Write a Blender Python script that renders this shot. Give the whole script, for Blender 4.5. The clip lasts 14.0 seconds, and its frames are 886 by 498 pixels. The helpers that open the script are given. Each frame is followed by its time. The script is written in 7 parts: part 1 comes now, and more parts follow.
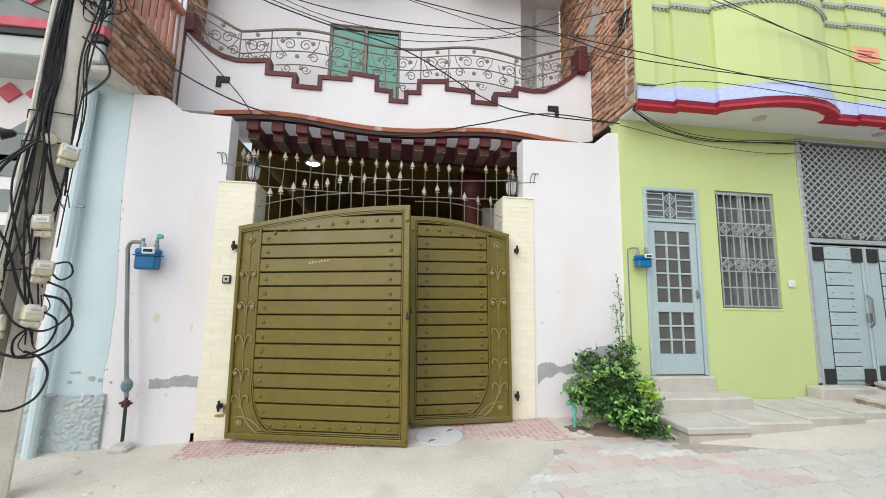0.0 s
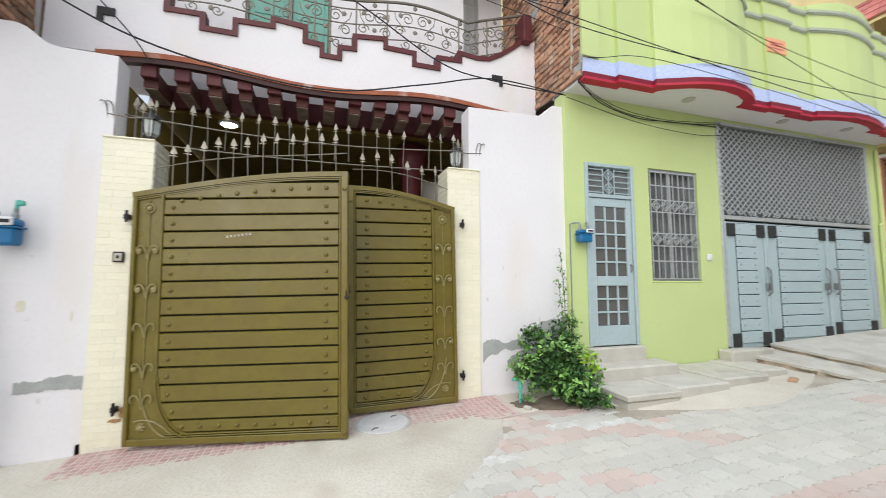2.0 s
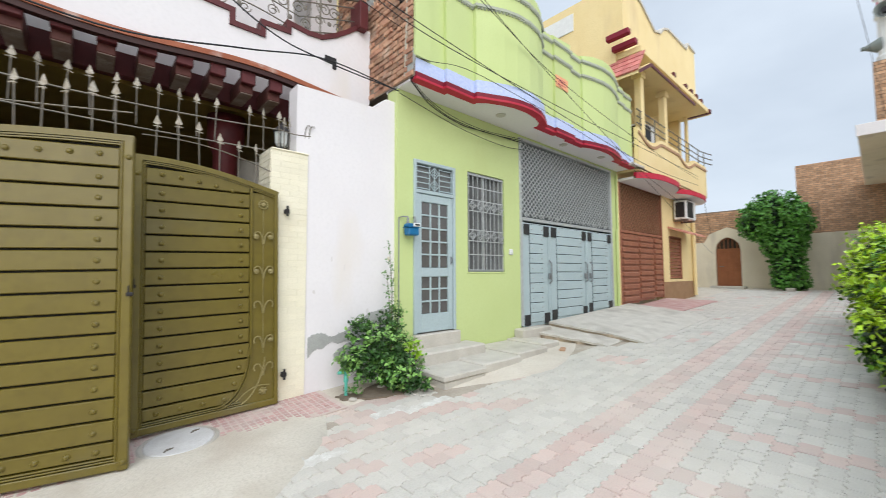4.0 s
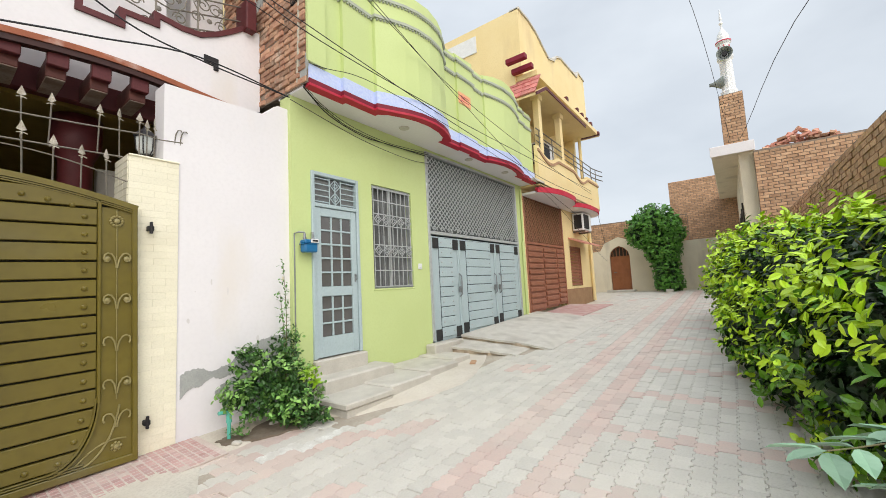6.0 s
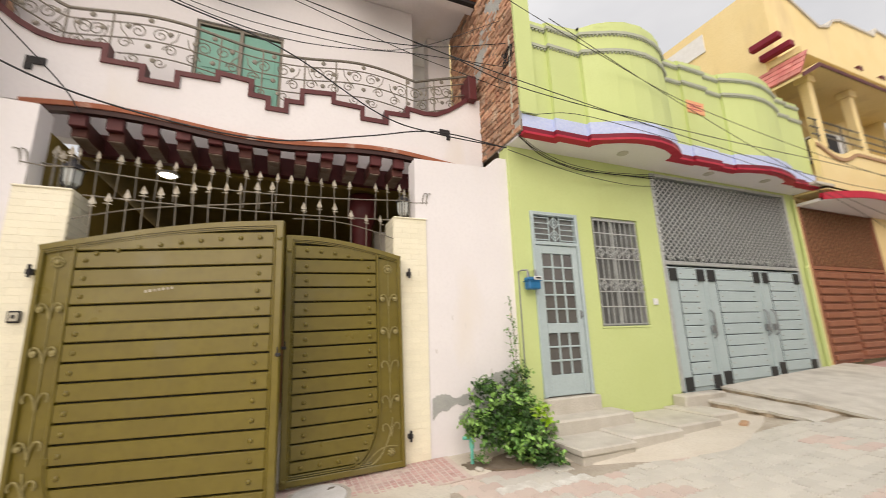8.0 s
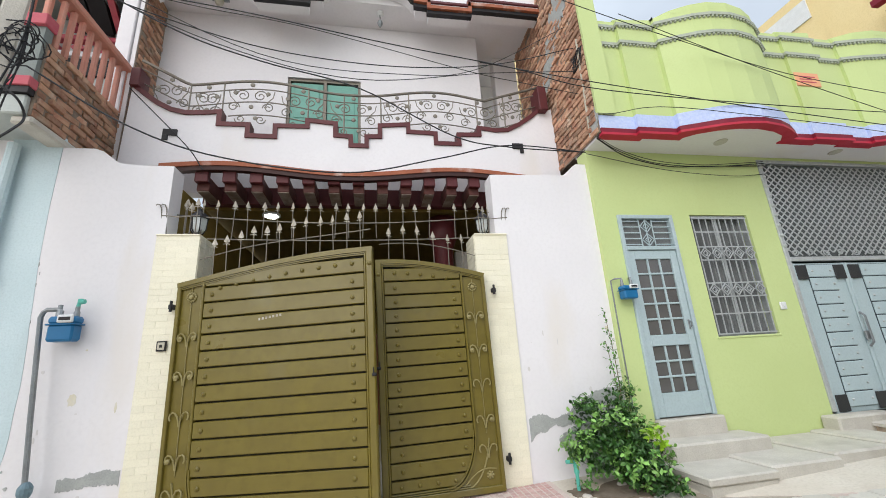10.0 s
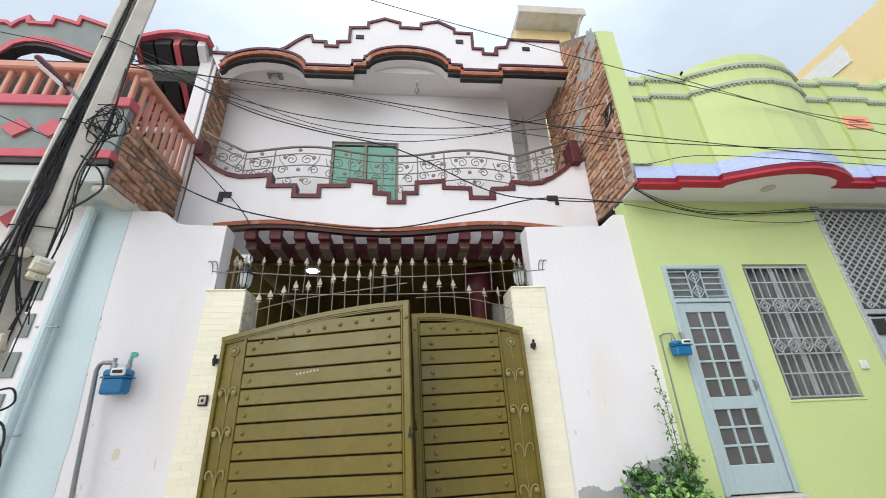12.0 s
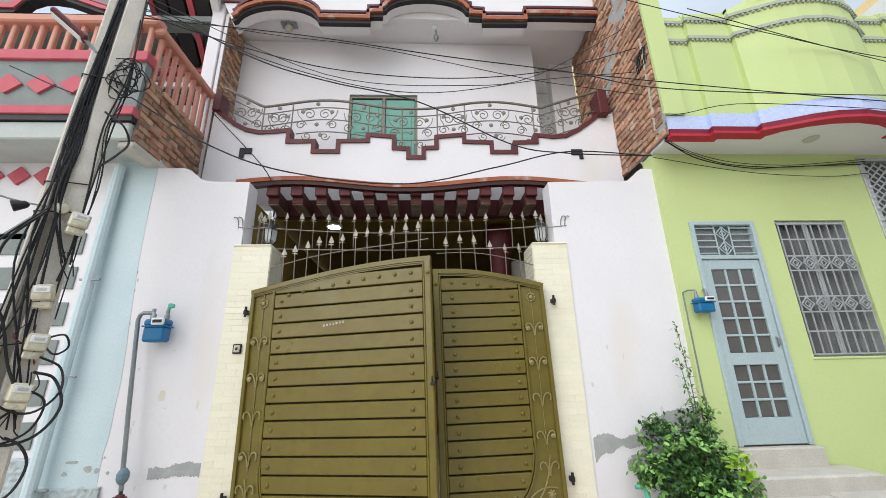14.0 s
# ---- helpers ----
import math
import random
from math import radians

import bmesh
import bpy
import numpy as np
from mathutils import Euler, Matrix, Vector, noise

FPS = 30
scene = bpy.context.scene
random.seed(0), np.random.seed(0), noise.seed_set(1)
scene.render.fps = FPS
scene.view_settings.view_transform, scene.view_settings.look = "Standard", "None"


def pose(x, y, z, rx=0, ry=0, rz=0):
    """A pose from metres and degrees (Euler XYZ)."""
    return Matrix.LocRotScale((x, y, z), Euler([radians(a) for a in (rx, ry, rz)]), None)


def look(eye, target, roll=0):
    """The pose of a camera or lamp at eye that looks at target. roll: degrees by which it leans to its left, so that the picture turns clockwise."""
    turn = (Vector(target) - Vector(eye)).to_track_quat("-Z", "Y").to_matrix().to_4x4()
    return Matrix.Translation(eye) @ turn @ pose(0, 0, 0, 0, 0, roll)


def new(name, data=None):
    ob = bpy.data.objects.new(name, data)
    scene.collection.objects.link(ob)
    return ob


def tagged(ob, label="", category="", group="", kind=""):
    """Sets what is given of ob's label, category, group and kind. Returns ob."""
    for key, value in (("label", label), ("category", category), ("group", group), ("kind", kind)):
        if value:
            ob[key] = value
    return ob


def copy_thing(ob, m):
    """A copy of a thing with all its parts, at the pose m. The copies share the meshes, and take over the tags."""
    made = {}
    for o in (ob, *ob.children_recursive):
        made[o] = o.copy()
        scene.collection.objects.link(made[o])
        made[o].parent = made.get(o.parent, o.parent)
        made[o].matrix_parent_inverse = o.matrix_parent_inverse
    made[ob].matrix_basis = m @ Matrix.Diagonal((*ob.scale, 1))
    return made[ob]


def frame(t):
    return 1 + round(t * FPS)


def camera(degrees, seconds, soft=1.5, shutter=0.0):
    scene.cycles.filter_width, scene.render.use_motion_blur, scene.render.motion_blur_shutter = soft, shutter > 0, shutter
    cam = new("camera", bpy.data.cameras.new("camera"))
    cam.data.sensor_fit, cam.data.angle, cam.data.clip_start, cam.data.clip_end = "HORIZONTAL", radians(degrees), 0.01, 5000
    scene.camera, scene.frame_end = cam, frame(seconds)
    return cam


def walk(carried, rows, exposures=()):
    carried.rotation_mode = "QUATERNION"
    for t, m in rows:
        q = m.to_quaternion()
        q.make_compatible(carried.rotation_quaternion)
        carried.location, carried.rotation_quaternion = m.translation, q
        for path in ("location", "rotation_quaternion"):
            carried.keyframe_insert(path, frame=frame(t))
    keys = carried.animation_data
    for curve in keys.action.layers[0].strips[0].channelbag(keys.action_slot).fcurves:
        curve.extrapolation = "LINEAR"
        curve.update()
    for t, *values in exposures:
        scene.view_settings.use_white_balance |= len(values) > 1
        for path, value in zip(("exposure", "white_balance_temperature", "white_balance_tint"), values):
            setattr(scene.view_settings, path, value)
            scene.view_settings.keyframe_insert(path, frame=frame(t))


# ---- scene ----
cam = camera(96.8, 14.0, 0.7, 0.5)
PATH = [
    (0, (0.138, -4.837, 1.537), (0.4, -2.872, 1.802), 1.2),
    (0.5, (0.134, -4.821, 1.518), (0.347, -2.844, 1.734), 1.5),
    (1, (0.123, -4.792, 1.52), (0.288, -2.802, 1.638), 1.1),
    (1.5, (0.107, -4.666, 1.508), (0.445, -2.699, 1.637), 0.5),
    (2, (0.075, -4.466, 1.493), (0.678, -2.567, 1.667), 0.0),
    (2.5, (0.072, -4.395, 1.514), (0.803, -2.542, 1.688), 0.1),
    (3, (0.086, -4.419, 1.495), (1.013, -2.654, 1.659), 0.5),
    (3.5, (0.069, -4.418, 1.49), (1.219, -2.788, 1.629), 0.5),
    (4, (0.095, -4.427, 1.509), (1.434, -2.947, 1.632), -0.2),
    (6.5, (0.407, -4.46, 1.515), (2.022, -3.293, 1.718), -3.14),
    (7, (0.401, -4.452, 1.511), (1.975, -3.241, 1.746), -3.7),
    (7.5, (0.363, -4.458, 1.516), (1.561, -2.89, 1.843), -3.1),
    (8, (0.342, -4.456, 1.485), (1.09, -2.651, 1.911), -1.8),
    (10.5, (0.305, -4.416, 1.44), (0.646, -2.544, 2.057), -3.5),
    (11, (0.281, -4.415, 1.447), (0.592, -2.585, 2.192), -3.5),
    (11.5, (0.305, -4.419, 1.465), (0.571, -2.612, 2.28), -3.2),
    (12, (0.307, -4.414, 1.46), (0.492, -2.591, 2.262), -2.4),
    (12.5, (0.304, -4.399, 1.457), (0.44, -2.548, 2.202), -2.3),
    (13, (0.313, -4.393, 1.44), (0.427, -2.511, 2.108), -2.5),
    (13.5, (0.298, -4.408, 1.438), (0.407, -2.507, 2.049), -2.2),
    (14, (0.275, -4.403, 1.447), (0.368, -2.499, 2.049), -1.3),
]
EXPOSURES = [(0.0, 0.0, 6400, 9), (4.2, 0.03, 6350, 9), (6.3, 0.05, 6850, 10), (7.0, 0.04, 7200, 12), (7.5, 0.03, 7600, 15), (8.2, -0.05, 7600, 15), (10.3, -0.03, 6300, 9), (14.0, -0.03, 6300, 9)]
walk(cam, [(t, look(eye, target, roll)) for t, eye, target, roll in PATH], EXPOSURES)

# ---- light and exposure ----
world = bpy.data.worlds.new("world")
scene.world = world
world.use_nodes = True
wn = world.node_tree
wn.nodes.clear()
sky = wn.nodes.new("ShaderNodeTexSky")
sky.sky_type = "NISHITA"
sky.sun_disc = False
sky.sun_elevation = radians(33)
sky.sun_rotation = radians(214.5)
sky.air_density, sky.dust_density, sky.ozone_density = 1.0, 4.0, 1.0
haze = wn.nodes.new("ShaderNodeMix")
haze.data_type = "RGBA"
haze.inputs[0].default_value = 0.72
haze.inputs[7].default_value = (8.1, 8.9, 9.9, 1)
bg = wn.nodes.new("ShaderNodeBackground")
bg.inputs[1].default_value = 0.105
wo = wn.nodes.new("ShaderNodeOutputWorld")
cloud = wn.nodes.new("ShaderNodeTexNoise")
cloud.inputs["Scale"].default_value, cloud.inputs["Detail"].default_value = 2.6, 6
cmap = wn.nodes.new("ShaderNodeMapping")
cmap.inputs["Scale"].default_value = (1, 1, 2.2)
coord = wn.nodes.new("ShaderNodeTexCoord")
wn.links.new(coord.outputs["Generated"], cmap.inputs[0])
wn.links.new(cmap.outputs[0], cloud.inputs["Vector"])
veil = wn.nodes.new("ShaderNodeMapRange")
veil.inputs[1].default_value, veil.inputs[2].default_value, veil.inputs[3].default_value, veil.inputs[4].default_value = 0.33, 0.68, 0.68, 0.86
wn.links.new(cloud.outputs[0], veil.inputs[0])
wn.links.new(veil.outputs[0], haze.inputs[0])
wn.links.new(sky.outputs[0], haze.inputs[6])
# an overcast sky brightens towards the zenith
axes = wn.nodes.new("ShaderNodeSeparateXYZ")
wn.links.new(coord.outputs["Generated"], axes.inputs[0])
rise = wn.nodes.new("ShaderNodeMath")
rise.operation, rise.use_clamp = "POWER", True
rise.inputs[1].default_value = 8.0
wn.links.new(axes.outputs["Z"], rise.inputs[0])
swell = wn.nodes.new("ShaderNodeMath")
swell.operation = "MULTIPLY_ADD"
swell.inputs[1].default_value, swell.inputs[2].default_value = 0.3, 0.104
wn.links.new(rise.outputs[0], swell.inputs[0])
wn.links.new(swell.outputs[0], bg.inputs[1])
wn.links.new(haze.outputs[2], bg.inputs[0])
wn.links.new(bg.outputs[0], wo.inputs[0])
sun = new("sun", bpy.data.lights.new("sun", "SUN"))
sun.data.energy, sun.data.angle, sun.data.color = 2.02, radians(66), (1.0, 0.98, 0.955)
sun.matrix_world = look((-11, -16, 12.6), (0, 0, 0))


# ---- mesh and material helpers ----
class MB:
    """A mesh in the making: plain lists of corners and faces."""

    def __init__(self):
        self.v, self.f = [], []

    def add(self, vs, fs):
        n = len(self.v)
        self.v += [tuple(p) for p in vs]
        self.f += [tuple(i + n for i in f) for f in fs]
        return self

    def box(self, x0, x1, y0, y1, z0, z1, m=None):
        vs = [Vector((x, y, z)) for x in (x0, x1) for y in (y0, y1) for z in (z0, z1)]
        if m is not None:
            vs = [m @ p for p in vs]
        return self.add(vs, [(0, 1, 3, 2), (4, 6, 7, 5), (0, 4, 5, 1), (2, 3, 7, 6), (0, 2, 6, 4), (1, 5, 7, 3)])

    def cbox(self, x0, x1, y0, y1, z0, z1, c=0.01, m=None):
        """A box with chamfered edges."""
        lo, hi, vs, at = (x0, y0, z0), (x1, y1, z1), [], {}
        c = min(c, 0.45 * min(x1 - x0, y1 - y0, z1 - z0))
        for k in range(8):
            s = (k & 1, k >> 1 & 1, k >> 2 & 1)
            for ax in range(3):
                p = [hi[i] if s[i] else lo[i] for i in range(3)]
                for i in range(3):
                    if i != ax:
                        p[i] += -c if s[i] else c
                at[s, ax] = len(vs)
                vs.append(Vector(p))
        fs = []
        for ax in range(3):
            a, b = [i for i in range(3) if i != ax]
            for side in (0, 1):
                ring = []
                for u, w in ((0, 0), (1, 0), (1, 1), (0, 1)):
                    s = [0, 0, 0]
                    s[ax], s[a], s[b] = side, u, w
                    ring.append(at[tuple(s), ax])
                if (side == 1) != (ax != 1):
                    ring.reverse()
                fs.append(tuple(ring))
            for u in (0, 1):
                for w in (0, 1):
                    s0, s1 = [0, 0, 0], [0, 0, 0]
                    s0[a], s0[b], s1[a], s1[b] = u, w, u, w
                    s1[ax] = 1
                    s0, s1 = tuple(s0), tuple(s1)
                    ring = [at[s0, a], at[s1, a], at[s1, b], at[s0, b]]
                    if (u == w) == (ax != 1):
                        ring.reverse()
                    fs.append(tuple(ring))
        for k in range(8):
            s = (k & 1, k >> 1 & 1, k >> 2 & 1)
            ring = [at[s, 0], at[s, 1], at[s, 2]]
            if sum(s) % 2 == 0:
                ring.reverse()
            fs.append(tuple(ring))
        if m is not None:
            vs = [m @ p for p in vs]
        return self.add(vs, fs)

    def prism(self, poly, d0, d1, axis="y", m=None):
        """A polygon pushed along an axis. y: corners are (x, z); x: (y, z); z: (x, y)."""
        def at(p, d):
            return Vector({"y": (p[0], d, p[1]), "x": (d, p[0], p[1]), "z": (p[0], p[1], d)}[axis])
        n = len(poly)
        vs = [at(p, d0) for p in poly] + [at(p, d1) for p in poly]
        if m is not None:
            vs = [m @ p for p in vs]
        fs = [tuple(range(n)), tuple(range(2 * n - 1, n - 1, -1))]
        fs += [(i, i + n, (i + 1) % n + n, (i + 1) % n) for i in range(n)]
        return self.add(vs, fs)

    def ribbon(self, line, w, d0, d1, m=None, axis="y", side=0.0):
        """A strip of width w along an open line in the (x, z) plane, d0 to d1 deep."""
        pts = [Vector(p) for p in line]
        a, b = [], []
        for i, p in enumerate(pts):
            t0 = (pts[i] - pts[i - 1]).normalized() if i else None
            t1 = (pts[i + 1] - pts[i]).normalized() if i < len(pts) - 1 else None
            t0, t1 = t0 or t1, t1 or t0
            n0, n1 = Vector((-t0.y, t0.x)), Vector((-t1.y, t1.x))
            nn = (n0 + n1)
            nn = n0 if nn.length < 1e-6 else nn.normalized() / max(0.35, (nn.normalized()).dot(n0))
            a.append(p + nn * w * (0.5 + side))
            b.append(p - nn * w * (0.5 - side))
        k = len(pts)
        def at(p, d):
            q = Vector({"y": (p[0], d, p[1]), "x": (d, p[0], p[1]), "z": (p[0], p[1], d)}[axis])
            return q if m is None else m @ q
        vs = [at(p, d) for line_, d in ((a, d0), (b, d0), (a, d1), (b, d1)) for p in line_]
        fs = [(0, k, 3 * k, 2 * k), (k - 1, 3 * k - 1, 4 * k - 1, 2 * k - 1)]
        for i in range(k - 1):
            fs += [(i, i + 1, k + i + 1, k + i), (2 * k + i, 3 * k + i, 3 * k + i + 1, 2 * k + i + 1), (i, 2 * k + i, 2 * k + i + 1, i + 1), (k + i, k + i + 1, 3 * k + i + 1, 3 * k + i)]
        self.add(vs, fs)
        return self

    def tube(self, line, r, n=6, r1=None, m=None):
        """A round bar along a line of points."""
        pts = [Vector(p) for p in line]
        if m is not None:
            pts = [m @ p for p in pts]
        vs, fs, last = [], [], None
        k = len(pts)
        for i, p in enumerate(pts):
            t = (pts[min(i + 1, k - 1)] - pts[max(i - 1, 0)]).normalized()
            if last is None:
                u = t.orthogonal().normalized()
            else:
                u = (last - t * last.dot(t))
                u = u.normalized() if u.length > 1e-5 else t.orthogonal().normalized()
            last, w = u, t.cross(u)
            rr = r if r1 is None else r + (r1 - r) * i / (k - 1)
            vs += [p + (u * math.cos(2 * math.pi * j / n) + w * math.sin(2 * math.pi * j / n)) * rr for j in range(n)]
        for i in range(k - 1):
            fs += [(i * n + j, i * n + (j + 1) % n, (i + 1) * n + (j + 1) % n, (i + 1) * n + j) for j in range(n)]
        fs += [tuple(range(n - 1, -1, -1)), tuple(range((k - 1) * n, k * n))]
        return self.add(vs, fs)

    def lathe(self, prof, n=12, m=None):
        """A profile of (radius, height) turned round z."""
        vs = [Vector((r * math.cos(2 * math.pi * j / n), r * math.sin(2 * math.pi * j / n), z)) for r, z in prof for j in range(n)]
        if m is not None:
            vs = [m @ p for p in vs]
        k = len(prof)
        fs = [(i * n + j, i * n + (j + 1) % n, (i + 1) * n + (j + 1) % n, (i + 1) * n + j) for i in range(k - 1) for j in range(n)]
        fs += [tuple(range(n - 1, -1, -1)), tuple(range((k - 1) * n, k * n))]
        return self.add(vs, fs)

    def mesh(self, name, mat, smooth=False):
        me = bpy.data.meshes.new(name)
        me.from_pydata(self.v, [], self.f)
        me.validate()
        if mat:
            me.materials.append(mat)
        bmx = bmesh.new()
        bmx.from_mesh(me)
        bmesh.ops.recalc_face_normals(bmx, faces=bmx.faces)
        bmx.to_mesh(me)
        bmx.free()
        if smooth:
            for p in me.polygons:
                p.use_smooth = True
        return me


def part(name, mb, mat, parent=None, label="", smooth=False, kind=""):
    ob = new(name, mb.mesh(name, mat, smooth) if isinstance(mb, MB) else mb)
    ob.parent = parent
    return tagged(ob, label, kind=kind)


def thing(name, label, category, at=(0, 0, 0), group="", kind=""):
    ob = new(name)
    ob.location = at
    ob.empty_display_size = 0.1
    return tagged(ob, label, category, group, kind)


def arc(cx, cz, r, a0, a1, n=12, rz=None):
    return [(cx + r * math.cos(radians(a0 + (a1 - a0) * i / n)), cz + (rz or r) * math.sin(radians(a0 + (a1 - a0) * i / n))) for i in range(n + 1)]


def ground_z(x):
    """The street climbs gently along x."""
    return 0.02 + 0.045 * min(max(x, -30.0), 60.0)


def mat(name, col, col2=None, rough=0.7, scale=6.0, bump=0.15, fine=60.0, metal=0.0, stain=None, stain_amt=0.0, stain_scale=1.3, rand=0.0, spec=0.4, streak=False, grain=0.9):
    """A painted, plastered or cast surface: two scales of variation, stains, fine relief."""
    mt = bpy.data.materials.new(name)
    mt.use_nodes = True
    nt = mt.node_tree
    b = nt.nodes["Principled BSDF"]
    b.inputs["Roughness"].default_value, b.inputs["Metallic"].default_value = rough, metal
    b.inputs["Specular IOR Level"].default_value = spec
    geo = nt.nodes.new("ShaderNodeNewGeometry")
    def noise_node(sc, detail=5.0, stretch=None):
        n = nt.nodes.new("ShaderNodeTexNoise")
        n.inputs["Scale"].default_value, n.inputs["Detail"].default_value = sc, detail
        if stretch:
            mp = nt.nodes.new("ShaderNodeMapping")
            mp.inputs["Scale"].default_value = stretch
            nt.links.new(geo.outputs["Position"], mp.inputs[0])
            nt.links.new(mp.outputs[0], n.inputs["Vector"])
        else:
            nt.links.new(geo.outputs["Position"], n.inputs["Vector"])
        return n
    def ramp(src, lo, hi):
        r = nt.nodes.new("ShaderNodeMapRange")
        r.inputs[1].default_value, r.inputs[2].default_value = lo, hi
        nt.links.new(src, r.inputs[0])
        return r.outputs[0]
    def mixc(fac, a, c):
        m = nt.nodes.new("ShaderNodeMix")
        m.data_type = "RGBA"
        for sock, val in ((m.inputs[0], fac), (m.inputs[6], a), (m.inputs[7], c)):
            if isinstance(val, tuple):
                sock.default_value = (*val, 1)
            elif isinstance(val, float):
                sock.default_value = val
            else:
                nt.links.new(val, sock)
        return m.outputs[2]
    col2 = col2 or tuple(c * 0.86 for c in col)
    big, small = noise_node(scale), noise_node(fine, 3.0)
    out = mixc(ramp(big.outputs[0], 0.35, 0.68), col, col2)
    out = mixc(ramp(small.outputs[0], 0.45, 0.85), out, tuple(c * grain for c in col2))
    if stain:
        st = noise_node(stain_scale, 7.0, (1.0, 1.0, 0.25) if streak else None)
        fac = ramp(st.outputs[0], 0.62 - 0.3 * stain_amt, 0.75)
        sc = nt.nodes.new("ShaderNodeMath")
        sc.operation = "MULTIPLY"
        sc.inputs[1].default_value = 0.8
        nt.links.new(fac, sc.inputs[0])
        out = mixc(sc.outputs[0], out, stain)
    if rand:
        info = nt.nodes.new("ShaderNodeObjectInfo")
        add = nt.nodes.new("ShaderNodeMath")
        add.operation = "ADD"
        nt.links.new(info.outputs["Random"], add.inputs[0])
        nt.links.new(geo.outputs["Random Per Island"], add.inputs[1])
        fr = nt.nodes.new("ShaderNodeMath")
        fr.operation = "FRACT"
        nt.links.new(add.outputs[0], fr.inputs[0])
        mr = nt.nodes.new("ShaderNodeMapRange")
        mr.inputs[3].default_value, mr.inputs[4].default_value = 1 - rand, 1 + rand
        nt.links.new(fr.outputs[0], mr.inputs[0])
        hs = nt.nodes.new("ShaderNodeHueSaturation")
        nt.links.new(mr.outputs[0], hs.inputs["Value"])
        nt.links.new(out, hs.inputs["Color"])
        out = hs.outputs[0]
    nt.links.new(out, b.inputs["Base Color"])
    rr = nt.nodes.new("ShaderNodeMapRange")
    rr.inputs[3].default_value, rr.inputs[4].default_value = max(0.05, rough - 0.12), min(1, rough + 0.1)
    nt.links.new(big.outputs[0], rr.inputs[0])
    nt.links.new(rr.outputs[0], b.inputs["Roughness"])
    if bump:
        bp = nt.nodes.new("ShaderNodeBump")
        bp.inputs["Strength"].default_value, bp.inputs["Distance"].default_value = bump, 0.01
        nt.links.new(small.outputs[0], bp.inputs["Height"])
        nt.links.new(bp.outputs[0], b.inputs["Normal"])
    return mt


# ---- materials ----
WHITE = mat("white_plaster", (0.77, 0.745, 0.76), (0.74, 0.715, 0.73), 0.8, 1.5, 0.02, 24, stain=(0.72, 0.67, 0.62), stain_amt=0.1, streak=True, grain=0.975)
PATCH = mat("cement_patch", (0.42, 0.43, 0.41), (0.33, 0.34, 0.33), 0.9, 7, 0.5, 80)
PALEBLUE = mat("pale_blue_paint", (0.56, 0.66, 0.69), (0.52, 0.63, 0.66), 0.75, 2.5, 0.2, 50, stain=(0.48, 0.56, 0.58), stain_amt=0.2, streak=True)
PALEBLUE_ROUGH = mat("rough_render_paint", (0.47, 0.54, 0.56), (0.4, 0.45, 0.46), 0.9, 14, 1.0, 22, stain=(0.5, 0.5, 0.48), stain_amt=0.4, stain_scale=5)
GREEN = mat("lime_paint", (0.55, 0.64, 0.287), (0.525, 0.615, 0.265), 0.7, 1.2, 0.05, 40, stain=(0.5, 0.57, 0.24), stain_amt=0.15, streak=True, grain=0.975)
GREEN_GREY = mat("grey_green_band", (0.42, 0.45, 0.37), (0.37, 0.4, 0.33), 0.8, 6, 0.2, 60)
BLUEBAND = mat("speckled_blue_band", (0.44, 0.53, 0.82), (0.58, 0.65, 0.87), 0.7, 30, 0.2, 70)
REDEDGE = mat("bright_red_paint", (0.5, 0.02, 0.05), (0.44, 0.016, 0.04), 0.55, 5, 0.1, 60)
RED = mat("red_paint", (0.22, 0.008, 0.028), (0.18, 0.007, 0.022), 0.6, 5, 0.1, 60)
CREAM = mat("cream_yellow_paint", (0.8, 0.65, 0.35), (0.77, 0.61, 0.31), 0.75, 1.5, 0.06, 40, stain=(0.6, 0.45, 0.25), stain_amt=0.15, streak=True)
MAROON = mat("maroon_paint", (0.11, 0.018, 0.02), (0.085, 0.014, 0.016), 0.55, 6, 0.15, 60)
TERRA = mat("terracotta_paint", (0.36, 0.115, 0.055), (0.3, 0.09, 0.045), 0.7, 6, 0.2, 60, stain=(0.6, 0.5, 0.45), stain_amt=0.25, stain_scale=4)
BLACKTRIM = mat("black_trim", (0.016, 0.014, 0.016), None, 0.6, 6, 0.1, 60)
PINK = mat("pink_red_paint", (0.5, 0.07, 0.11), (0.52, 0.12, 0.14), 0.65, 6, 0.1, 60)
GREYPAINT = mat("mid_grey_paint", (0.23, 0.26, 0.245), (0.2, 0.225, 0.215), 0.75, 4, 0.15, 60)
LIGHTGREY = mat("pale_grey_paint", (0.5, 0.53, 0.51), (0.44, 0.47, 0.45), 0.75, 4, 0.15, 60)
SALMON = mat("salmon_paint", (0.6, 0.25, 0.18), (0.55, 0.27, 0.2), 0.65, 8, 0.1, 60)
CONC = mat("concrete", (0.58, 0.55, 0.49), (0.5, 0.47, 0.415), 0.9, 5, 0.5, 70, stain=(0.3, 0.27, 0.23), stain_amt=0.25)
POLE = mat("pole_concrete", (0.64, 0.6, 0.53), (0.55, 0.51, 0.45), 0.9, 5, 0.5, 70, stain=(0.25, 0.23, 0.2), stain_amt=0.3, streak=True)
SAND = mat("sandy_ground", (0.6, 0.555, 0.475), (0.54, 0.49, 0.41), 0.95, 2.5, 0.7, 40, stain=(0.42, 0.35, 0.28), stain_amt=0.25)
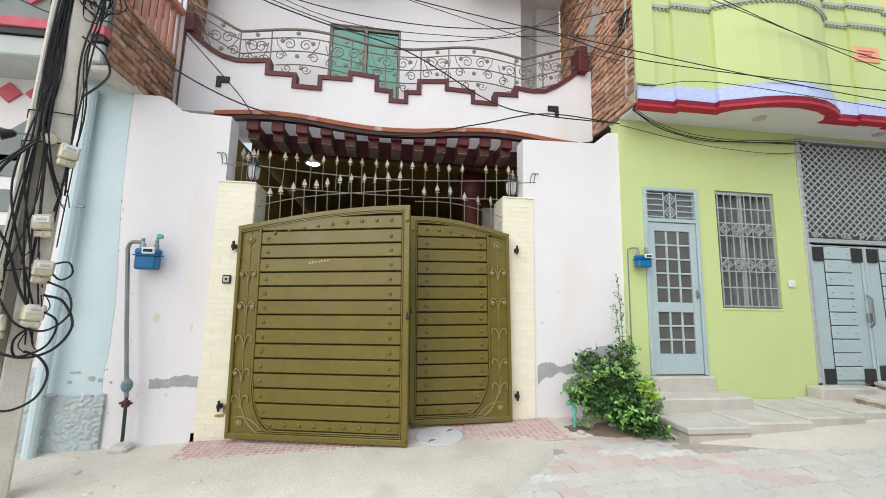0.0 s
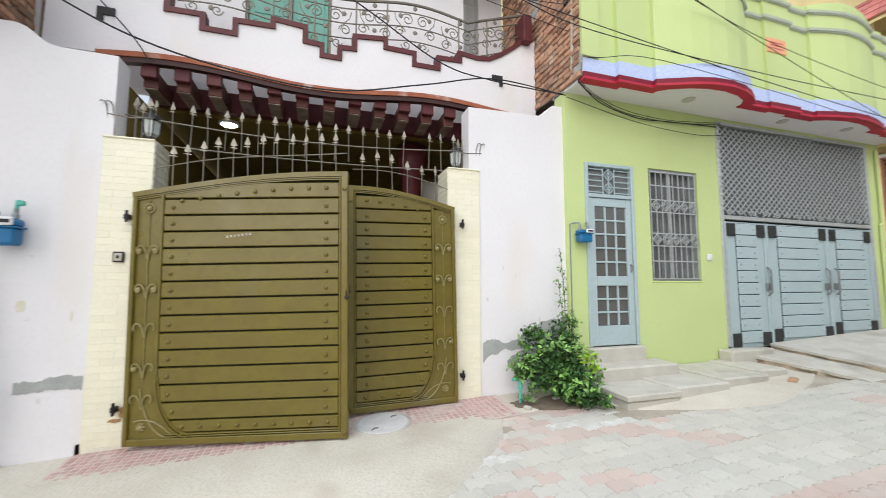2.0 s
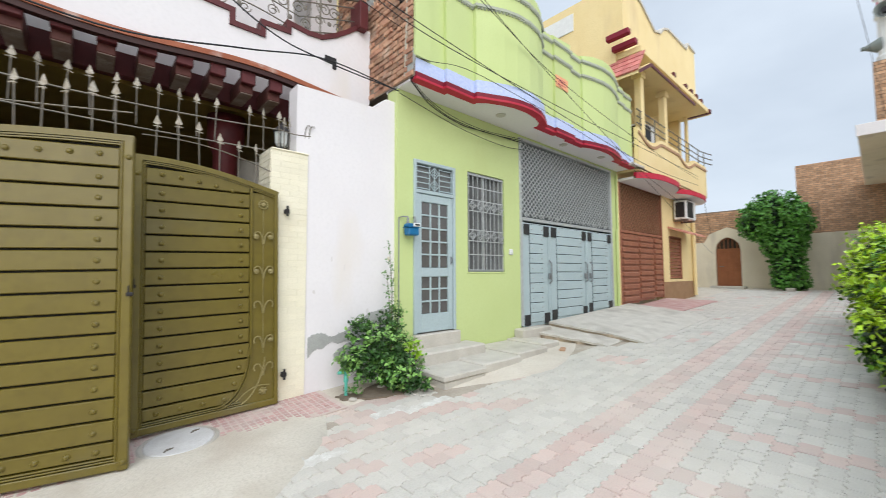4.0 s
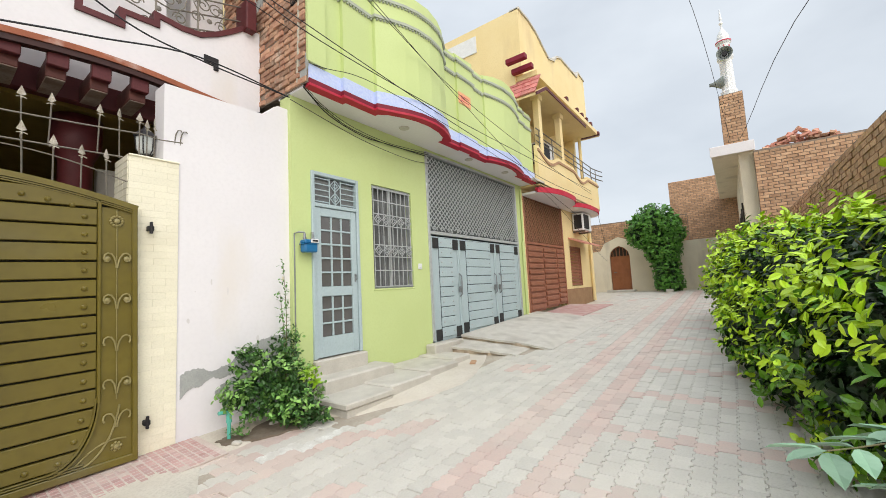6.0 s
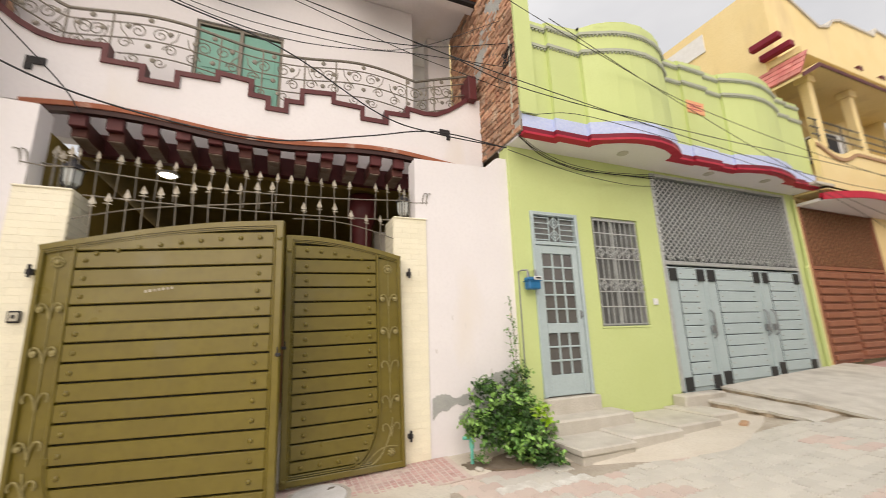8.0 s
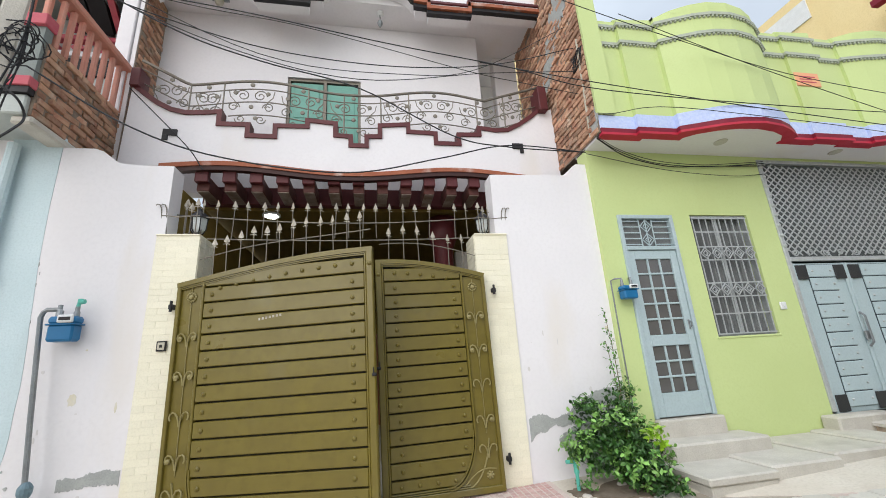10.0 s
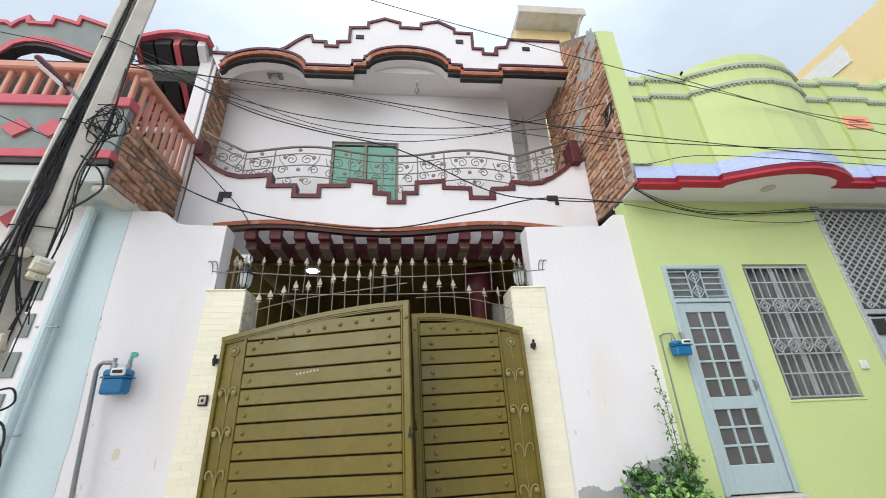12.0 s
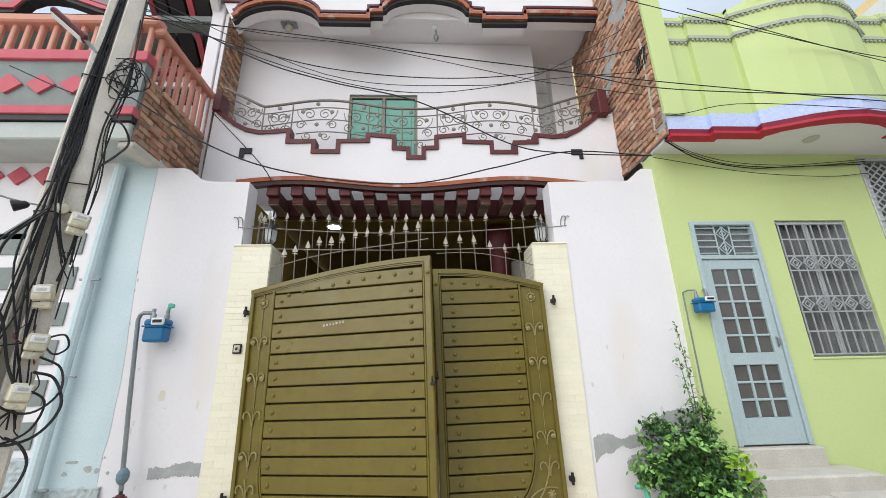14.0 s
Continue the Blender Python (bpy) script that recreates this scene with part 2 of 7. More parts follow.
PAVER_G = mat("grey_paver", (0.56, 0.535, 0.48), (0.51, 0.485, 0.435), 0.9, 4, 0.5, 70, stain=(0.57, 0.53, 0.465), stain_amt=0.6, stain_scale=0.7, rand=0.06)
PAVER_P = mat("pink_paver", (0.56, 0.42, 0.37), (0.54, 0.44, 0.39), 0.9, 4, 0.5, 70, stain=(0.57, 0.5, 0.44), stain_amt=0.6, stain_scale=0.7, rand=0.07)
REDTILE = mat("red_ramp_tile", (0.44, 0.25, 0.23), (0.52, 0.36, 0.33), 0.85, 5, 0.4, 60, stain=(0.55, 0.49, 0.43), stain_amt=0.35, stain_scale=2.2, rand=0.1)
BRICK = mat("brown_brick", (0.36, 0.175, 0.115), (0.5, 0.31, 0.2), 0.92, 7, 0.9, 40, stain=(0.5, 0.42, 0.33), stain_amt=0.2, stain_scale=4, rand=0.36)
BRICK_TAN = mat("tan_brick", (0.543, 0.354, 0.224), (0.448, 0.26, 0.153), 0.92, 9, 0.6, 55, rand=0.22)
MORTAR = mat("old_mortar", (0.27, 0.215, 0.165), (0.2, 0.155, 0.12), 0.95, 9, 0.8, 50)
# lighter copy of the gate olive: highlight on raised ironwork put into the colour
OLIVE_LIT = mat("olive_enamel_highlight", (0.31, 0.265, 0.12), (0.24, 0.2, 0.075), 0.4, 9, 0.1, 40)
OLIVE = mat("olive_gate_enamel", (0.156, 0.121, 0.02), (0.134, 0.102, 0.016), 0.33, 3, 0.04, 14, stain=(0.15, 0.125, 0.05), stain_amt=0.1, spec=0.5)
GREYBLUE = mat("grey_blue_enamel", (0.42, 0.51, 0.53), (0.39, 0.48, 0.5), 0.45, 3, 0.06, 40)
IRON = mat("weathered_iron", (0.16, 0.15, 0.13), (0.22, 0.19, 0.15), 0.5, 25, 0.2, 90, metal=0.4)
SILVER = mat("silver_painted_iron", (0.5, 0.53, 0.53), (0.42, 0.44, 0.44), 0.45, 20, 0.1, 90, metal=0.3)
STEEL = mat("galvanised_pipe", (0.3, 0.32, 0.33), (0.24, 0.25, 0.26), 0.45, 12, 0.1, 80, metal=0.6)
WIRE = mat("black_cable", (0.012, 0.012, 0.014), None, 0.6, 20, 0.1, 80)
BLACKM = mat("black_cast_plate", (0.02, 0.022, 0.024), (0.03, 0.03, 0.03), 0.5, 20, 0.2, 90)
BROWNGATE = mat("red_brown_enamel", (0.33, 0.135, 0.08), (0.28, 0.11, 0.065), 0.45, 4, 0.08, 50)
TILE = mat("cream_wall_tile", (0.82, 0.775, 0.62), (0.8, 0.755, 0.59), 0.4, 3, 0.05, 60, rand=0.03, stain=(0.7, 0.64, 0.48), stain_amt=0.15)
GROUT = mat("tile_grout", (0.82, 0.78, 0.64), None, 0.9, 8, 0.3, 60)
TEAL = mat("teal_shutter_paint", (0.16, 0.37, 0.3), (0.18, 0.4, 0.33), 0.55, 6, 0.1, 50)
METERBLUE = mat("blue_meter_enamel", (0.01, 0.13, 0.3), (0.012, 0.15, 0.33), 0.4, 8, 0.08, 60)
CURTAIN = mat("grey_curtain", (0.2, 0.21, 0.21), (0.15, 0.155, 0.155), 0.9, 5, 0.3, 60)
DARK = mat("dark_interior", (0.05, 0.04, 0.03), None, 0.9, 5, 0.2, 40)
OCHRE = mat("ochre_porch_paint", (0.24, 0.165, 0.03), (0.2, 0.135, 0.027), 0.7, 3, 0.15, 50)
PLASTIC = mat("beige_plastic", (0.5, 0.47, 0.38), (0.44, 0.41, 0.33), 0.5, 8, 0.1, 60)
WHITEP = mat("white_plastic", (0.75, 0.76, 0.76), (0.68, 0.69, 0.69), 0.45, 8, 0.08, 60)

# ---- large structure ----
gr = MB()
xs = [-60, -30, -12, -6, -3, 0, 3, 6, 9, 12, 16, 20, 30, 60, 400]
ys = [-400, -60, -20, -8, -4.7, -1, 0.0, 2, 10, 60, 400]
gr.add([(x, y, ground_z(x) - 0.06) for x in xs for y in ys],
       [(i * len(ys) + j, (i + 1) * len(ys) + j, (i + 1) * len(ys) + j + 1, i * len(ys) + j + 1) for i in range(len(xs) - 1) for j in range(len(ys) - 1)])
tagged(part("ground", gr, SAND, None, "sandy dusty ground of the street and plots"), kind="structure", category="ground")

# ---- the white house ----
wh = thing("white_house", "two-storey white plastered house with stepped maroon balcony trim", "house")
STEP_L = [(-2.95, -0.3), (-1.5, -0.3), (-1.5, 2.88), (-1.84, 2.88), (-1.84, 3.71), (-2.3, 3.72), (-2.4, 3.74), (-2.56, 3.87), (-2.64, 3.9), (-2.95, 3.9)]
STEP_R = [(3.2, -0.3), (1.56, -0.3), (1.56, 2.88), (1.83, 2.88), (1.83, 3.71), (2.86, 3.73), (2.92, 3.75), (3.0, 3.86), (3.06, 3.9), (3.2, 3.9)]
part("boundary_wall", MB().prism(STEP_L, 0.0, 0.25), WHITE, wh)
part("boundary_wall", MB().prism(STEP_R, 0.0, 0.25), WHITE, wh)


def blotch(cx, cz, w, h, seed, n=26):
    """An uneven patch outline."""
    r = random.Random(seed)
    out = []
    for i in range(n):
        a = 2 * math.pi * i / n
        k = 0.75 + 0.4 * r.random()
        out.append((cx + w * k * math.cos(a), cz + h * k * math.sin(a)))
    return out


def damp_edge(x0, x1, z, amp, seed, n=40, floor=None):
    r = random.Random(seed)
    tops, lows = [], []
    for i in range(n + 1):
        x = x0 + (x1 - x0) * i / n
        w = math.sin(7.3 * x + seed) + 0.6 * math.sin(17 * x + 2 * seed) + 0.35 * math.sin(41 * x + seed)
        tops.append((x, z(x) + 0.5 * amp * w + 0.6 * amp * (r.random() - 0.4)))
        lows.append((x, (floor(x) if floor else z(x) - 0.1 - 0.35 * amp * math.sin(11 * x + 3 * seed)) - 0.5 * amp * r.random()))
    return tops + lows[::-1]


# bare cement where the plaster has come away
part("cement_patch", MB().prism(damp_edge(-2.42, -1.93, lambda x: 0.65, 0.035, 3), -0.004, 0.02), PATCH, wh)
PATCH_TOP = ((2.0, 0.76), (2.15, 0.8), (2.31, 0.76), (2.49, 0.82), (2.57, 0.9), (2.71, 0.96), (2.96, 1.02), (3.2, 1.04))
PATCH_LOW = ((2.0, 0.56), (2.11, 0.63), (2.31, 0.69), (2.52, 0.68), (2.65, 0.72), (2.9, 0.74), (3.2, 0.76))


def along(line, x):
    """Height of a line of (x, z) points at x."""
    return float(np.interp(x, [p[0] for p in line], [p[1] for p in line]))


part("cement_patch", MB().prism(damp_edge(2.0, 3.19, lambda x: along(PATCH_TOP, x), 0.028, 5, 110, lambda x: along(PATCH_LOW, x) + 0.012 * math.sin(31 * x)), -0.004, 0.02), PATCH, wh)
side_l = [(2.62 - 0.3 * math.sin(math.pi * min(1, k / 15)) + 0.025 * math.sin(2.7 * k), 0.7 - 0.6 * k / 24) for k in range(25)]
part("cement_patch", MB().prism(side_l + [(3.19, 0.1), (3.19, 0.7)], -0.0035, 0.02), PATCH, wh)
# chips along the seam to the next house, smears and rust on the wall
rng = random.Random(44)
for k in range(12):
    z = 0.5 + 3.2 * rng.random()
    x = -2.86 - 0.1 * (z - 0.4) / 3.3 + rng.uniform(-0.015, 0.02)
    part("plaster_chip", MB().prism(blotch(x, z, rng.uniform(0.004, 0.011), rng.uniform(0.01, 0.035), 200 + k, 9), -0.003, 0.01), PATCH, wh)
SMEAR = mat("dirty_smear", (0.66, 0.6, 0.42), (0.7, 0.66, 0.58), 0.85, 9, 0.1, 50)
RUSTY = mat("rust_stain", (0.3, 0.15, 0.05), (0.45, 0.3, 0.14), 0.9, 14, 0.2, 50)
GREYSMEAR = mat("grey_scuff", (0.62, 0.59, 0.58), (0.7, 0.67, 0.67), 0.85, 9, 0.1, 50)
part("smear", MB().prism(blotch(-2.42, 1.29, 0.035, 0.06, 301, 14), -0.0025, 0.01), SMEAR, wh)
part("smear", MB().prism(blotch(-2.05, 1.2, 0.012, 0.05, 302, 10), -0.0025, 0.01), SMEAR, wh)
part("rust_spot", MB().prism(blotch(-1.58, 0.31, 0.055, 0.07, 303, 22), -0.018, -0.0), RUSTY, wh)
part("rust_spot", MB().prism(blotch(-1.66, 0.24, 0.06, 0.018, 304, 16), -0.018, -0.0), RUSTY, wh)
for k in range(22):
    x, z = rng.choice((rng.uniform(-2.8, -1.95), rng.uniform(2.0, 3.15))), rng.uniform(0.1, 1.6) ** 1.2
    part("scuff", MB().prism(blotch(x, z, rng.uniform(0.004, 0.02), rng.uniform(0.006, 0.045), 400 + k, 9), -0.002, 0.01), rng.choice((GREYSMEAR, GREYSMEAR, SMEAR)), wh)
# tiled gate pillars
for x0, x1 in ((-1.91, -1.49), (1.55, 1.965)):
    pil = part("gate_pillar", MB().cbox(x0, x1, -0.012, 0.38, -0.2, 2.885, 0.006), GROUT, wh, "cream tiled gate pillar")
    tw, th = (x1 - x0) / 2, 0.0655
    t_a = MB().cbox(0.0004, tw - 0.0004, -0.006, 0, 0.0004, th - 0.0004, 0.0014).mesh("tile", TILE)
    t_h = MB().cbox(0.0004, tw / 2 - 0.0004, -0.006, 0, 0.0004, th - 0.0004, 0.0014).mesh("tile", TILE)
    for k in range(44):
        z = 0.02 + k * th
        row = [(x0, t_a), (x0 + tw, t_a)] if k % 2 == 0 else [(x0, t_h), (x0 + tw / 2, t_a), (x0 + 1.5 * tw, t_h)]
        for x, me in row:
            ob = part("tile", me, None, pil)
            ob.location = (x, -0.0085, z)
    inner = x1 if x0 < 0 else x0
    flank = MB()
    for k in range(44):
        for j in range(3):
            ya = -0.005 + j * 0.128
            xa, xb = (inner, inner + 0.008) if x0 < 0 else (inner - 0.008, inner)
            flank.cbox(xa, xb, ya + 0.003, ya + 0.125, 0.022 + k * th, 0.018 + (k + 1) * th, 0.003)
    part("side_tiles", flank, TILE, pil, kind="stuff")
    cap = MB().cbox(x0 - 0.004, x1 + 0.004, -0.03, 0.385, 2.886, 2.905, 0.006)
    part("cap", cap, TILE, pil)

# porch behind the gate
porch = MB().box(-2.1, -1.98, 0.26, 6.0, 0, 3.68).box(2.5, 2.62, 0.26, 6.0, 0, 3.68).box(-2.1, 2.62, 6.0, 6.12, 0, 3.75)
part("porch_wall", porch, OCHRE, wh, "ochre painted porch walls")
part("porch_ceiling", MB().box(-2.1, 2.62, 1.46, 6.1, 3.76, 3.88), OCHRE, wh)
part("porch_floor", MB().box(-1.95, 2.5, 0.0, 6.0, -0.1, 0.06), CONC, wh)
col = MB().lathe([(0.16, 0.05), (0.16, 3.2), (0.2, 3.3), (0.24, 3.4), (0.24, 3.74)], 18, pose(1.5, 1.75, 0))
part("porch_column", col, MAROON, wh, "round maroon column", smooth=True)
part("louvre_box", MB().cbox(1.75, 2.4, 2.0, 2.12, 2.55, 3.25, 0.01), CONC, wh)
lo = MB()
for k in range(8):
    lo.box(1.75, 2.45, 1.95, 1.99, 1.3 + 0.14 * k, 1.4 + 0.14 * k)
part("brown_shutter", lo, BROWNGATE, wh)
part("inner_door", MB().cbox(-0.5, 0.6, 5.9, 5.99, 0.06, 2.2, 0.01), BROWNGATE, wh)
UNDER = mat("fascia_dark_brown", (0.035, 0.012, 0.01), (0.05, 0.016, 0.014), 0.6, 6, 0.15, 50)
BEAMEND = mat("red_brown_paint", (0.12, 0.035, 0.026), (0.09, 0.026, 0.02), 0.6, 6, 0.15, 50)
# pergola beams under the balcony
# stained pale taupe: the lit look of the beam undersides put into the colour
TAUPE = mat("lit_underside_taupe", (0.4, 0.33, 0.28), (0.24, 0.17, 0.14), 0.8, 5, 0.2, 50, stain=(0.14, 0.07, 0.05), stain_amt=0.3, stain_scale=4)
part("cross_beam", MB().cbox(-2.0, 2.5, 1.17, 1.297, 3.74, 4.01, 0.01), MAROON, wh)
for k in range(12):
    x = -1.82 + k * 0.3295
    beam = part("pergola_beam", MB().cbox(x - 0.075, x + 0.075, 0.71, 1.168, 3.74, 3.93, 0.008), BEAMEND, wh)
    part("beam_end", MB().cbox(x - 0.08, x + 0.08, 0.625, 0.708, 3.83, 3.99, 0.008), MAROON, beam)
    part("soffit", MB().cbox(x - 0.071, x + 0.071, 0.712, 1.165, 3.728, 3.7385, 0.004), TAUPE, beam)


def wave(x):
    return 4.0 + 0.055 * math.cos((abs(x - 0.02) - 1.55) * 2.1) - 0.02


fascia_top = [(-2.3 + 0.1 * i, wave(-2.3 + 0.1 * i) + 0.06) for i in range(53)]
part("fascia", MB().prism(fascia_top + [(x, z - 0.06) for x, z in fascia_top[::-1]], 0.56, 0.62), TERRA, wh, "wavy terracotta fascia over the gate")
# near-black brown strip below the fascia
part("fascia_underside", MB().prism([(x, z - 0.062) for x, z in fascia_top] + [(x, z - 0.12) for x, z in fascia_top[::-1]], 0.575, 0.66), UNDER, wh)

# balcony parapet with stepped top
STAIR = [(-2.78, 5.22), (-2.62, 5.08), (-2.45, 4.95), (-2.28, 4.86), (-2.1, 4.82), (-1.86, 4.835), (-1.68, 4.86), (-1.68, 4.67), (-1.31, 4.68), (-1.31, 4.51), (-0.96, 4.51), (-0.96, 4.68),
         (-0.54, 4.69), (-0.54, 4.79), (-0.16, 4.76), (-0.16, 4.57), (0.05, 4.56), (0.05, 4.42), (0.27, 4.42), (0.27, 4.57), (0.46, 4.58), (0.46, 4.76), (0.87, 4.8), (0.87, 4.68), (1.27, 4.67),
         (1.27, 4.51), (1.62, 4.51), (1.62, 4.67), (1.94, 4.68), (1.94, 4.8), (2.2, 4.77), (2.4, 4.79), (2.6, 4.9), (2.78, 5.03), (2.95, 5.17)]
low = [(x, wave(x) + 0.06) for x, _ in fascia_top]
para = [(-2.8, 4.03)] + [(x, z) for x, z in low] + [(3.17, 4.05), (3.17, 5.2)] + STAIR[::-1]
part("parapet", MB().prism(para, 0.62, 0.74), WHITE, wh)
part("parapet_trim", MB().ribbon(STAIR, 0.062, 0.595, 0.765), MAROON, wh, "maroon stepped coping")
part("parapet_post", MB().cbox(-2.8, -2.68, 0.56, 0.8, 5.17, 5.45, 0.01), MAROON, wh)
part("parapet_post", MB().cbox(2.93, 3.07, 0.5, 0.8, 5.12, 5.55, 0.01), MAROON, wh)
for x in (-2.25, 2.53):
    part("drain_slot", MB().cbox(x - 0.085, x + 0.085, 0.6, 0.626, 4.47, 4.56, 0.003), BLACKTRIM, wh)
    part("drain_slot", MB().cbox(x - 0.085 if x < 0 else x + 0.03, x - 0.02 if x < 0 else x + 0.085, 0.598, 0.626, 4.40, 4.47, 0.003), BLACKTRIM, wh)

# upper storey
part("wall", MB().box(-2.95, -0.99, 1.3, 1.5, 3.97, 7.17).box(0.17, 2.2, 1.3, 1.5, 3.97, 7.17).box(-0.99, 0.17, 1.3, 1.5, 6.05, 7.17).box(-0.99, 0.17, 1.3, 1.5, 3.97, 4.55), WHITE, wh)
part("wall_return", MB().box(2.2, 2.26, 1.3, 2.6, 3.97, 7.17).box(2.26, 3.19, 2.6, 2.8, 3.97, 7.17), WHITE, wh)
part("side_pier", MB().cbox(2.72, 3.185, 1.75, 1.95, 4.0, 7.17, 0.01), WHITE, wh)
part("passage_door", MB().cbox(2.28, 2.66, 2.5, 2.58, 4.1, 6.6, 0.01), DARK, wh)
part("balcony_floor", MB().box(2.2, 3.19, 0.76, 2.6, 3.9, 4.0), CONC, wh)
part("roof_slab", MB().box(-2.95, 3.19, 0.79, 6.5, 7.18, 7.45), WHITE, wh)
win = part("window", MB().box(-0.99, 0.17, 1.33, 1.4, 6.0, 6.045).box(-0.99, -0.95, 1.33, 1.4, 4.56, 6.0).box(0.13, 0.17, 1.33, 1.4, 4.56, 6.0).box(-0.43, -0.38, 1.32, 1.41, 4.56, 6.0), IRON, wh, "window with teal green shutters")
for x0, x1, zt in ((-0.945, -0.435, 5.98), (-0.375, 0.125, 5.98)):
    sh = part("shutter", MB().cbox(x0, x1, 1.35, 1.39, 4.57, zt, 0.006), TEAL, win)
    for z0, z1 in ((4.65, 5.25), (5.32, zt - 0.08)):
        part("shutter_panel", MB().cbox(x0 + 0.06, x1 - 0.06, 1.34, 1.35, z0, z1, 0.008), TEAL, sh)
part("dark_room", MB().box(-0.99, 0.17, 1.44, 1.48, 4.56, 6.04), DARK, win)

# cornice: arched and stepped mouldings, parapet over them
CORN = [(-2.72, 6.78)] + arc(-2.02, 6.76, 0.66, 172, 8, 14, 0.36) + [(-1.36, 6.8), (-0.6, 6.8), (-0.6, 6.93), (-0.4, 6.94), (-0.4, 7.04)] + arc(0.33, 7.02, 0.68, 172, 8, 16, 0.3) + [(1.06, 7.04), (1.06, 6.94), (1.27, 6.93), (1.27, 6.83), (1.95, 6.84), (1.95, 6.97), (2.3, 6.98), (3.17, 6.98)]
TOPL = [(-2.95, 7.28), (-2.2, 7.28), (-1.95, 7.34), (-1.75, 7.48), (-1.6, 7.65), (-1.45, 7.78), (-1.36, 7.8), (-1.32, 7.66), (-1.1, 7.66), (-1.1, 7.56), (-0.9, 7.56), (-0.9, 7.68), (-0.7, 7.7), (-0.7, 8.05), (-0.38, 8.08), (-0.38, 8.2),
        (-0.08, 8.33), (0.2, 8.24), (0.2, 8.12), (0.58, 8.12), (0.58, 8.24), (0.9, 8.33), (1.2, 8.15), (1.2, 8.05), (1.52, 8.05), (1.52, 7.66), (1.7, 7.66), (1.7, 7.54), (1.95, 7.54), (1.95, 7.7), (2.15, 7.74), (2.22, 7.94), (3.0, 7.94), (3.19, 7.94)]
part("cornice", MB().prism(TOPL + CORN[::-1], 0.62, 0.78), WHITE, wh)
part("cornice_coping", MB().ribbon(TOPL, 0.05, 0.59, 0.81), MAROON, wh, "maroon stepped roof coping")
for off, w, d, m in ((0.03, 0.06, 0.54, BLACKTRIM), (0.1, 0.06, 0.5, TERRA), (0.16, 0.035, 0.53, WHITE), (0.2, 0.04, 0.5, MAROON)):
    part("cornice_moulding", MB().ribbon([(x, z + off) for x, z in CORN], w, d, 0.62), m, wh)
for x, z in ((-0.52, 7.83), (1.28, 7.83), (2.52, 7.72)):
    part("vent_hole", MB().cbox(x - 0.07, x + 0.07, 0.6, 0.63, z - 0.045, z + 0.045, 0.004), BLACKTRIM, wh)
part("side_wall", MB().box(-2.95, -2.9, 0.75, 1.3, 3.97, 7.17), WHITE, wh)
part("downlight", MB().lathe([(0.05, 0), (0.05, 0.03), (0.02, 0.04)], 14, pose(1.75, 1.0, 7.14)), WHITEP, wh)
# hut on the roof
hut = part("roof_hut", MB().cbox(3.5, 5.2, 3.4, 5.5, 7.2, 12.01, 0.01), CREAM, wh)
part("hut_canopy", MB().cbox(3.5, 5.42, 2.86, 5.6, 12.012, 12.2, 0.012), CONC, hut)
part("canopy_rim", MB().cbox(3.47, 5.45, 2.82, 2.858, 11.98, 12.25, 0.008), CONC, hut)
part("canopy_prop", MB().tube([(5.3, 2.88, 12.0), (5.12, 3.3, 11.0), (5.1, 3.35, 10.2)], 0.035, 6), CONC, hut)
part("rear_block", MB().box(-2.9, 3.19, 4.0, 6.5, 7.2, 7.6), WHITE, wh)


def scroll(mb, cx, cz, r, turns=1.4, a0=0.0, y=0.0, tube=0.006, hand=1, n=18):
    """A spiral of thin bar in the (x, z) plane."""
    pts = []
    for i in range(n + 1):
        k = i / n
        a = a0 + hand * 2 * math.pi * turns * k
        rr = r * (1 - 0.78 * k)
        pts.append((cx + rr * math.cos(a), y, cz + rr * math.sin(a)))
    return mb.tube(pts, tube, 5)


# balcony railing
rail = thing("balcony_railing", "grey wrought iron balcony railing with scrolls and rosettes", "railing", (0, 0.68, 4.4))


def rail_top(x):
    if x < -2.1:
        return 5.3 + (-2.1 - x) * 0.55
    if x > 2.15:
        return 5.36 + (x - 2.15) * 0.34
    return 5.365 - 0.07 * math.cos((abs(x - 0.08) - 0.08) * 2 * math.pi / 2.35) * (1 if abs(x) < 2.3 else 0)


def stair_z(x):
    best = 4.4
    for (xa, za), (xb, zb) in zip(STAIR, STAIR[1:]):
        if xa <= x <= xb and xb > xa:
            best = za + (zb - za) * (x - xa) / (xb - xa)
    return best


